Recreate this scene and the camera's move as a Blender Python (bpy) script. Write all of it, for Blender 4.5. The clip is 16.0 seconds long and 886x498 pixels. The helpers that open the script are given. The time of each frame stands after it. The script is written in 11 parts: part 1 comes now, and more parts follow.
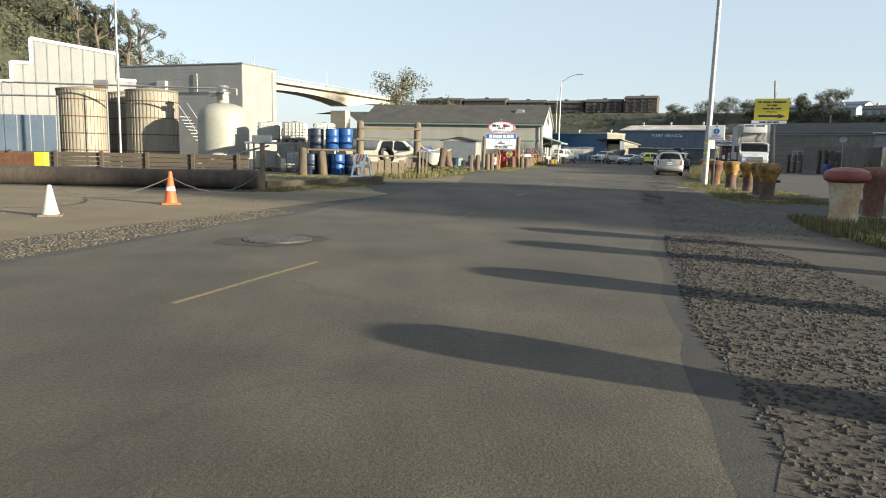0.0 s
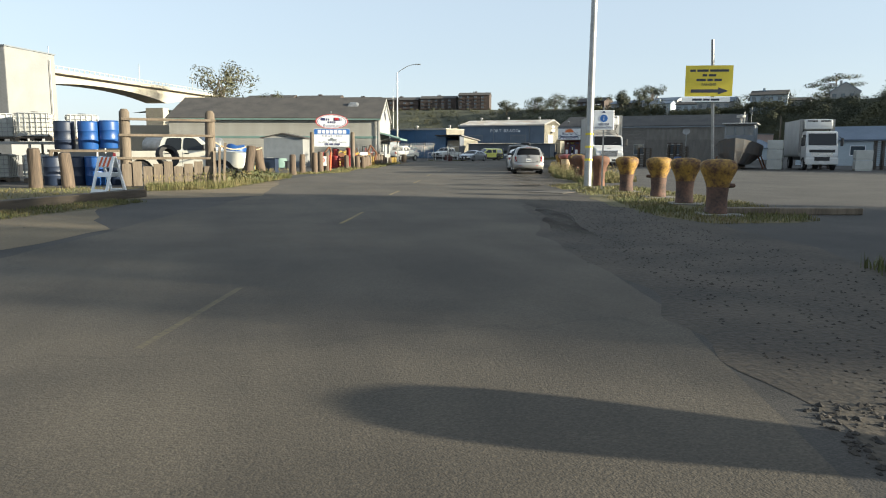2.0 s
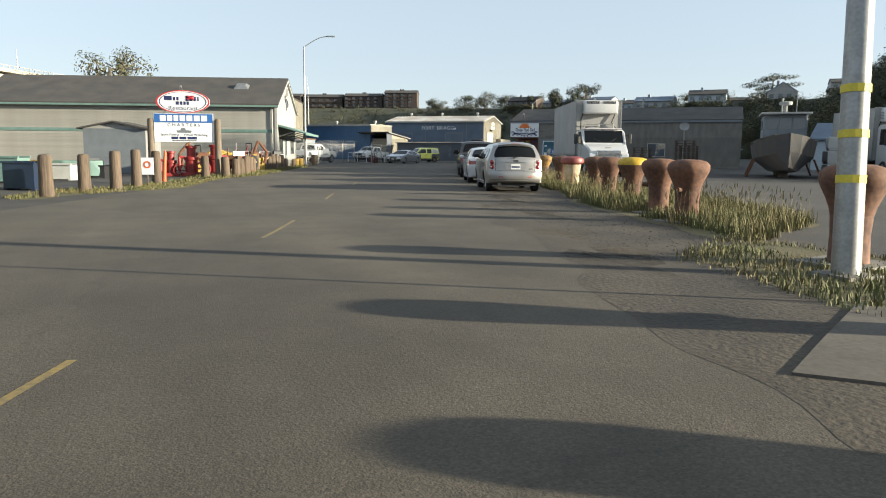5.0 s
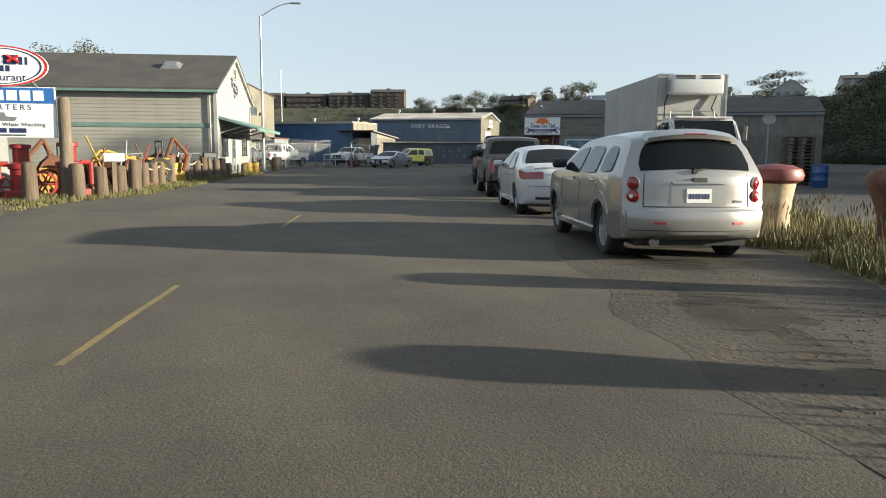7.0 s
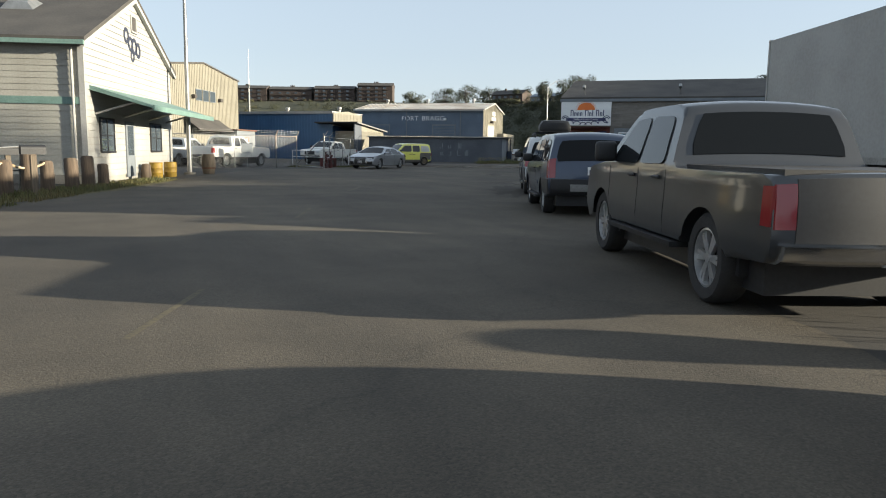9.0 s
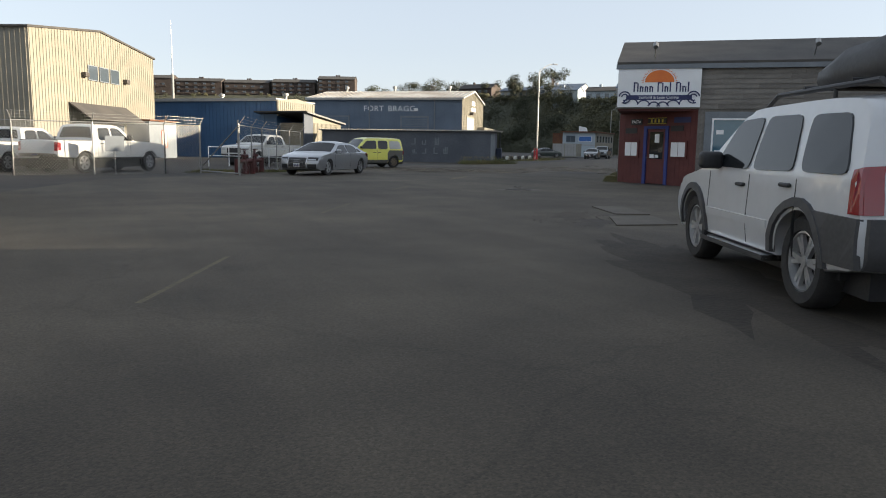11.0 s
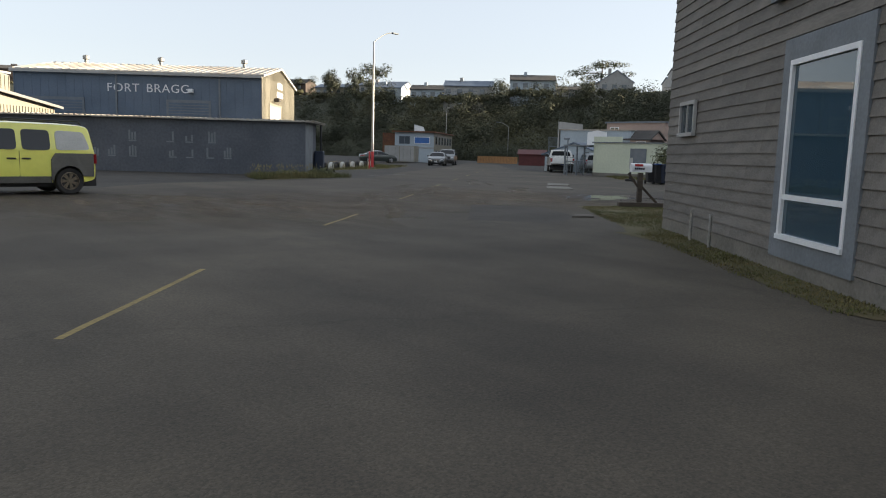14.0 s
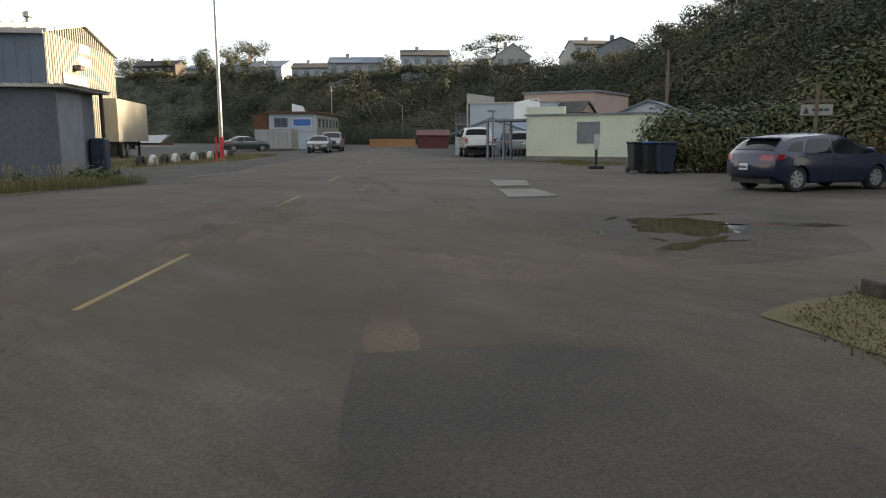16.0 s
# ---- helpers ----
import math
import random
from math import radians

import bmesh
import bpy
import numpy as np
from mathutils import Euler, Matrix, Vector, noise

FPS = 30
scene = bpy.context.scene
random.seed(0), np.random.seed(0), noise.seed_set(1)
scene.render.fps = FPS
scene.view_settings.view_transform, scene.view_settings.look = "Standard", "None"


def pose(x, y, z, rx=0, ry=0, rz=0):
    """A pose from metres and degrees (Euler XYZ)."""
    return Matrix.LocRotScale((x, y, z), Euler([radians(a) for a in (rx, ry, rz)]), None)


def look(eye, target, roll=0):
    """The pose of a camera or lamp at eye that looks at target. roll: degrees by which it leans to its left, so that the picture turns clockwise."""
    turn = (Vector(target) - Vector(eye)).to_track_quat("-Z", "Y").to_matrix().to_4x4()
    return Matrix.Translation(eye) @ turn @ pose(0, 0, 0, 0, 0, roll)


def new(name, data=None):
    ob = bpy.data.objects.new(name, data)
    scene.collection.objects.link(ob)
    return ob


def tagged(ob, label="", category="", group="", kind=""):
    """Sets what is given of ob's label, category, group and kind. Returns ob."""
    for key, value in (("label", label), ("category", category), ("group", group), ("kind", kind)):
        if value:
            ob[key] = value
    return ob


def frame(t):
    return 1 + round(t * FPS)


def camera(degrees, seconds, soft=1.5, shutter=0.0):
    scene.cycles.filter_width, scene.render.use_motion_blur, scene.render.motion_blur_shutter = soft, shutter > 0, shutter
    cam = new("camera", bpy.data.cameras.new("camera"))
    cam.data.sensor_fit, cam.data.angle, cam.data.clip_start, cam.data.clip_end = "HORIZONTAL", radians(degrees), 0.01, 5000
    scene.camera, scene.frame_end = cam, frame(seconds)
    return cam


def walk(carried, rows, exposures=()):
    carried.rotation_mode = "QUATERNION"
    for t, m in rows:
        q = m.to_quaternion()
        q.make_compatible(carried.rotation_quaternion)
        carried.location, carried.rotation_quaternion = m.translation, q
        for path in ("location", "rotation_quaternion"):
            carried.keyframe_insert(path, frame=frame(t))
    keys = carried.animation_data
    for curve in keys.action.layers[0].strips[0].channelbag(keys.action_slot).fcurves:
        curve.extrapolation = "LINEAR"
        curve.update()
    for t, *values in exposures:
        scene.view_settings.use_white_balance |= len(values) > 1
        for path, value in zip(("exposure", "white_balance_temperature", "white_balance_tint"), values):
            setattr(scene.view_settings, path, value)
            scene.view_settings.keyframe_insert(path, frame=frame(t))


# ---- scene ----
cam = camera(63.0, 16.0, soft=1.05)
PATH = [
    (0, (0.082, 0.695, 1.274), (0.205, 2.673, 1.007), 1.2),
    (0.5, (0.27, 2.461, 1.272), (0.482, 4.432, 1.01), 0.8),
    (1, (0.499, 4.5, 1.242), (0.83, 6.455, 0.983), 0.5),
    (1.5, (1.002, 6.748, 1.252), (1.453, 8.679, 0.99), 0.3),
    (2, (1.718, 9.323, 1.262), (2.269, 11.227, 0.995), 0.2),
    (2.5, (2.508, 11.985, 1.255), (3.133, 13.866, 0.986), 0.1),
    (3, (3.264, 14.796, 1.225), (3.944, 16.658, 0.955), 0.5),
    (3.5, (4.143, 17.781, 1.222), (4.854, 19.631, 0.95), 0.6),
    (6, (9.545, 34.247, 1.239), (10.303, 36.08, 0.98), 0.5),
    (6.5, (10.663, 37.647, 1.258), (11.434, 39.474, 1.0), 0.5),
    (7, (11.927, 41.193, 1.261), (12.701, 43.019, 0.999), 0.4),
    (7.5, (13.174, 44.773, 1.257), (13.952, 46.597, 0.996), 0.3),
    (8, (14.416, 48.339, 1.274), (15.198, 50.16, 1.01), 0.6),
    (10.5, (21.282, 67.39, 1.244), (22.146, 69.172, 0.963), 0.8),
    (11, (22.845, 70.968, 1.248), (23.739, 72.735, 0.97), 0.9),
    (11.5, (24.614, 74.769, 1.227), (25.554, 76.514, 0.961), 1.0),
    (12, (26.417, 78.401, 1.218), (27.41, 80.117, 0.956), 1.3),
    (12.5, (28.336, 81.908, 1.247), (29.396, 83.585, 0.993), 1.5),
    (13, (30.442, 85.318, 1.261), (31.583, 86.94, 0.997), 1.5),
    (13.5, (32.608, 88.455, 1.273), (33.833, 90.014, 1.012), 1.7),
    (14, (34.992, 91.579, 1.277), (36.3, 93.069, 1.016), 1.6),
    (14.5, (37.393, 94.358, 1.254), (38.777, 95.777, 0.987), 1.3),
    (15, (39.91, 97.043, 1.275), (41.36, 98.395, 1.008), 1.4),
    (15.5, (42.455, 99.613, 1.253), (43.95, 100.913, 0.981), 1.2),
    (16, (45.062, 102.068, 1.222), (46.565, 103.352, 0.918), -0.2),
]
EXPOSURE = [(0.0, 1.58, 6000, 8), (2.0, 1.6, 5900, 8), (3.5, 1.6, 5900, 9), (6.0, 1.54, 6000, 8), (7.0, 1.52, 6000, 8), (8.2, 1.5, 5900, 8), (10.3, 1.6, 6150, 13), (13.0, 1.74, 6300, 14), (14.5, 1.84, 6500, 14), (16.0, 2.14, 6800, 14)]
walk(cam, [(t, look(eye, target, roll)) for t, eye, target, roll in PATH], EXPOSURE)

# ---- daylight: a low late-afternoon sun on the right, slightly behind the first view ----
SUN_AZ, SUN_EL = math.atan2(0.84, -0.545), radians(11.0)
world = bpy.data.worlds.new("sky")
scene.world = world
world.use_nodes = True
wn, wl = world.node_tree.nodes, world.node_tree.links
sky = wn.new("ShaderNodeTexSky")
sky.sky_type, sky.sun_disc = "NISHITA", False
sky.sun_elevation, sky.sun_rotation = SUN_EL, SUN_AZ
sky.air_density, sky.dust_density, sky.ozone_density = 1.0, 0.8, 1.2
wn["Background"].inputs["Strength"].default_value = 0.06
haze = wn.new("ShaderNodeHueSaturation")
haze.inputs["Saturation"].default_value = 0.56
wl.new(sky.outputs["Color"], haze.inputs["Color"])
thin = wn.new("ShaderNodeMix")
thin.data_type = "RGBA"
thin.inputs["Factor"].default_value = 0.45
thin.inputs[7].default_value = (4.9, 5.45, 5.85, 1)
wl.new(haze.outputs["Color"], thin.inputs[6])
wl.new(thin.outputs[2], wn["Background"].inputs["Color"])
sun_data = bpy.data.lights.new("sun", "SUN")
sun_data.energy, sun_data.angle, sun_data.color = 5.0, radians(0.6), (1.0, 0.86, 0.62)
sun = new("sun", sun_data)
sun.matrix_world = look((60 * math.sin(SUN_AZ), 60 * math.cos(SUN_AZ), 60 * math.tan(SUN_EL)), (0, 0, 0))

# ---- materials ----
def mat(name, c, c2=None, rough=0.7, metal=0.0, scale=2.0, fine=30.0, bump=0.0, dist=0.01, coords="Object", mix=0.55, coat=0.0, stretch=(1, 1, 1), rvar=0.12, alpha=1.0):
    """A surface with stains at one scale and grain at a finer one."""
    m = bpy.data.materials.new(name)
    m.use_nodes = True
    n, l = m.node_tree.nodes, m.node_tree.links
    b = n["Principled BSDF"]
    b.inputs["Metallic"].default_value = metal
    b.inputs["Coat Weight"].default_value = coat
    b.inputs["Coat Roughness"].default_value = 0.06
    if coords == "World":
        src = n.new("ShaderNodeNewGeometry").outputs["Position"]
    else:
        src = n.new("ShaderNodeTexCoord").outputs["Object"]
    mp = n.new("ShaderNodeMapping")
    mp.inputs["Scale"].default_value = stretch
    l.new(src, mp.inputs["Vector"])
    n1, n2 = n.new("ShaderNodeTexNoise"), n.new("ShaderNodeTexNoise")
    for node, sc, det in ((n1, scale, 5.0), (n2, fine, 3.0)):
        node.inputs["Scale"].default_value, node.inputs["Detail"].default_value = sc, det
        l.new(mp.outputs["Vector"], node.inputs["Vector"])
    add = n.new("ShaderNodeMath")
    add.operation = "MULTIPLY_ADD"
    add.inputs[1].default_value = mix
    l.new(n1.outputs["Fac"], add.inputs[0])
    half = n.new("ShaderNodeMath")
    half.operation = "MULTIPLY"
    half.inputs[1].default_value = 1 - mix
    l.new(n2.outputs["Fac"], half.inputs[0])
    l.new(half.outputs[0], add.inputs[2])
    ramp = n.new("ShaderNodeValToRGB")
    ramp.color_ramp.elements[0].position, ramp.color_ramp.elements[1].position = 0.38, 0.62
    ramp.color_ramp.elements[0].color = (*(c2 or tuple(0.8 * v for v in c)), 1)
    ramp.color_ramp.elements[1].color = (*c, 1)
    l.new(add.outputs[0], ramp.inputs["Fac"])
    l.new(ramp.outputs["Color"], b.inputs["Base Color"])
    rr = n.new("ShaderNodeMapRange")
    rr.inputs["To Min"].default_value, rr.inputs["To Max"].default_value = min(1, rough + rvar), max(0.02, rough - rvar)
    l.new(add.outputs[0], rr.inputs["Value"])
    l.new(rr.outputs["Result"], b.inputs["Roughness"])
    if bump:
        bp = n.new("ShaderNodeBump")
        bp.inputs["Strength"].default_value, bp.inputs["Distance"].default_value = bump, dist
        l.new(add.outputs[0], bp.inputs["Height"])
        l.new(bp.outputs["Normal"], b.inputs["Normal"])
    return m


def varied(m, amount=0.25):
    """Lets each object of this material differ a little in brightness."""
    n, l = m.node_tree.nodes, m.node_tree.links
    b = n["Principled BSDF"]
    old = b.inputs["Base Color"].links[0].from_socket
    info, rng, hsv = n.new("ShaderNodeObjectInfo"), n.new("ShaderNodeMapRange"), n.new("ShaderNodeHueSaturation")
    rng.inputs["To Min"].default_value, rng.inputs["To Max"].default_value = 1 - amount, 1 + amount
    l.new(info.outputs["Random"], rng.inputs["Value"])
    l.new(rng.outputs["Result"], hsv.inputs["Value"])
    l.new(old, hsv.inputs["Color"])
    l.new(hsv.outputs["Color"], b.inputs["Base Color"])
    return m


def islands(m, amount=0.35):
    """Lets each loose piece of one mesh differ in brightness."""
    n, l = m.node_tree.nodes, m.node_tree.links
    b = n["Principled BSDF"]
    old = b.inputs["Base Color"].links[0].from_socket
    geo, rng, hsv = n.new("ShaderNodeNewGeometry"), n.new("ShaderNodeMapRange"), n.new("ShaderNodeHueSaturation")
    rng.inputs["To Min"].default_value, rng.inputs["To Max"].default_value = 1 - amount, 1 + amount
    l.new(geo.outputs["Random Per Island"], rng.inputs["Value"])
    l.new(rng.outputs["Result"], hsv.inputs["Value"])
    l.new(old, hsv.inputs["Color"])
    l.new(hsv.outputs["Color"], b.inputs["Base Color"])
    return m


def glass(name, tint, rough=0.04, gloss=0.95):
    m = mat(name, tint, tint, rough=rough, rvar=0.02)
    m.node_tree.nodes["Principled BSDF"].inputs["Specular IOR Level"].default_value = gloss
    return m


def cracked(m, scale=0.35, width=0.012, depth=0.55):
    """Adds thin wandering cracks to an asphalt material."""
    n, l = m.node_tree.nodes, m.node_tree.links
    b = n["Principled BSDF"]
    old = b.inputs["Base Color"].links[0].from_socket
    geo, warp, vor, rng, mixn = (n.new("ShaderNodeNewGeometry"), n.new("ShaderNodeTexNoise"), n.new("ShaderNodeTexVoronoi"), n.new("ShaderNodeMapRange"), n.new("ShaderNodeMix"))
    warp.inputs["Scale"].default_value, warp.inputs["Detail"].default_value = 1.2, 4.0
    va = n.new("ShaderNodeVectorMath")
    va.operation = "ADD"
    l.new(geo.outputs["Position"], warp.inputs["Vector"])
    l.new(geo.outputs["Position"], va.inputs[0])
    l.new(warp.outputs["Color"], va.inputs[1])
    vor.feature = "DISTANCE_TO_EDGE"
    vor.inputs["Scale"].default_value = scale
    l.new(va.outputs["Vector"], vor.inputs["Vector"])
    rng.inputs["From Max"].default_value = width
    rng.inputs["To Min"].default_value, rng.inputs["To Max"].default_value = depth, 1.0
    l.new(vor.outputs["Distance"], rng.inputs["Value"])
    mixn.data_type, mixn.blend_type = "RGBA", "MULTIPLY"
    mixn.inputs["Factor"].default_value = 1.0
    l.new(old, mixn.inputs[6])
    l.new(rng.outputs["Result"], mixn.inputs[7])
    l.new(mixn.outputs[2], b.inputs["Base Color"])
    return m


def pebbled(m, scale=42.0, amount=0.42, depth=0.006):
    """Adds coarse chips of stone that show in worn asphalt."""
    n, l = m.node_tree.nodes, m.node_tree.links
    b = n["Principled BSDF"]
    old = b.inputs["Base Color"].links[0].from_socket
    geo, vor, big, hsv, rng = n.new("ShaderNodeNewGeometry"), n.new("ShaderNodeTexVoronoi"), n.new("ShaderNodeTexNoise"), n.new("ShaderNodeHueSaturation"), n.new("ShaderNodeMapRange")
    vor.inputs["Scale"].default_value = scale
    big.inputs["Scale"].default_value, big.inputs["Detail"].default_value = 0.9, 6.0
    l.new(geo.outputs["Position"], vor.inputs["Vector"])
    l.new(geo.outputs["Position"], big.inputs["Vector"])
    sep = n.new("ShaderNodeSeparateColor")
    l.new(vor.outputs["Color"], sep.inputs["Color"])
    rng.inputs["To Min"].default_value, rng.inputs["To Max"].default_value = 1 - amount, 1 + amount
    l.new(sep.outputs["Red"], rng.inputs["Value"])
    tone = n.new("ShaderNodeMapRange")
    tone.inputs["From Min"].default_value, tone.inputs["From Max"].default_value = 0.3, 0.7
    tone.inputs["To Min"].default_value, tone.inputs["To Max"].default_value = 0.78, 1.2
    l.new(big.outputs["Fac"], tone.inputs["Value"])
    mul = n.new("ShaderNodeMath")
    mul.operation = "MULTIPLY"
    l.new(rng.outputs["Result"], mul.inputs[0])
    l.new(tone.outputs["Result"], mul.inputs[1])
    l.new(mul.outputs[0], hsv.inputs["Value"])
    l.new(old, hsv.inputs["Color"])
    l.new(hsv.outputs["Color"], b.inputs["Base Color"])
    bp = n.new("ShaderNodeBump")
    bp.invert = True
    bp.inputs["Strength"].default_value, bp.inputs["Distance"].default_value = 0.8, depth
    l.new(vor.outputs["Distance"], bp.inputs["Height"])
    if b.inputs["Normal"].links:
        l.new(b.inputs["Normal"].links[0].from_socket, bp.inputs["Normal"])
    l.new(bp.outputs["Normal"], b.inputs["Normal"])
    return m


def filmy(m, turn, cover=0.75):
    """Wears a thin dusty film away in streaks and towards its rim."""
    n, l = m.node_tree.nodes, m.node_tree.links
    b = n["Principled BSDF"]
    tc, mid, dist, fade = n.new("ShaderNodeTexCoord"), n.new("ShaderNodeVectorMath"), n.new("ShaderNodeVectorMath"), n.new("ShaderNodeMapRange")
    mid.operation, dist.operation = "MULTIPLY", "DISTANCE"
    mid.inputs[1].default_value, dist.inputs[1].default_value = (1, 1, 0), (0.5, 0.5, 0)
    l.new(tc.outputs["Generated"], mid.inputs[0])
    l.new(mid.outputs["Vector"], dist.inputs[0])
    fade.inputs["From Min"].default_value, fade.inputs["From Max"].default_value = 0.12, 0.46
    fade.inputs["To Min"].default_value, fade.inputs["To Max"].default_value = cover, 0.0
    l.new(dist.outputs["Value"], fade.inputs["Value"])
    geo, mp, nz, rng, mul = n.new("ShaderNodeNewGeometry"), n.new("ShaderNodeMapping"), n.new("ShaderNodeTexNoise"), n.new("ShaderNodeMapRange"), n.new("ShaderNodeMath")
    mp.inputs["Rotation"].default_value = (0, 0, turn)
    mp.inputs["Scale"].default_value = (0.9, 0.22, 1)
    nz.inputs["Scale"].default_value, nz.inputs["Detail"].default_value, nz.inputs["Roughness"].default_value = 1.0, 8.0, 0.65
    l.new(geo.outputs["Position"], mp.inputs["Vector"])
    l.new(mp.outputs["Vector"], nz.inputs["Vector"])
    rng.inputs["From Min"].default_value, rng.inputs["From Max"].default_value = 0.36, 0.6
    l.new(nz.outputs["Fac"], rng.inputs["Value"])
    mul.operation = "MULTIPLY"
    l.new(fade.outputs["Result"], mul.inputs[0])
    l.new(rng.outputs["Result"], mul.inputs[1])
    l.new(mul.outputs[0], b.inputs["Alpha"])
    return m


def tracked(m, turn, amount=0.2):
    """Adds long worn and dusty streaks along the way that wheels take."""
    n, l = m.node_tree.nodes, m.node_tree.links
    b = n["Principled BSDF"]
    old = b.inputs["Base Color"].links[0].from_socket
    geo, mp, nz, rng, hsv = n.new("ShaderNodeNewGeometry"), n.new("ShaderNodeMapping"), n.new("ShaderNodeTexNoise"), n.new("ShaderNodeMapRange"), n.new("ShaderNodeHueSaturation")
    mp.inputs["Rotation"].default_value = (0, 0, turn)
    mp.inputs["Scale"].default_value = (0.75, 0.07, 1)
    nz.inputs["Scale"].default_value, nz.inputs["Detail"].default_value, nz.inputs["Roughness"].default_value = 1.0, 7.0, 0.62
    l.new(geo.outputs["Position"], mp.inputs["Vector"])
    l.new(mp.outputs["Vector"], nz.inputs["Vector"])
    rng.inputs["From Min"].default_value, rng.inputs["From Max"].default_value = 0.32, 0.68
    rng.inputs["To Min"].default_value, rng.inputs["To Max"].default_value = 1 - amount, 1 + amount
    l.new(nz.outputs["Fac"], rng.inputs["Value"])
    l.new(rng.outputs["Result"], hsv.inputs["Value"])
    l.new(old, hsv.inputs["Color"])
    l.new(hsv.outputs["Color"], b.inputs["Base Color"])
    return m


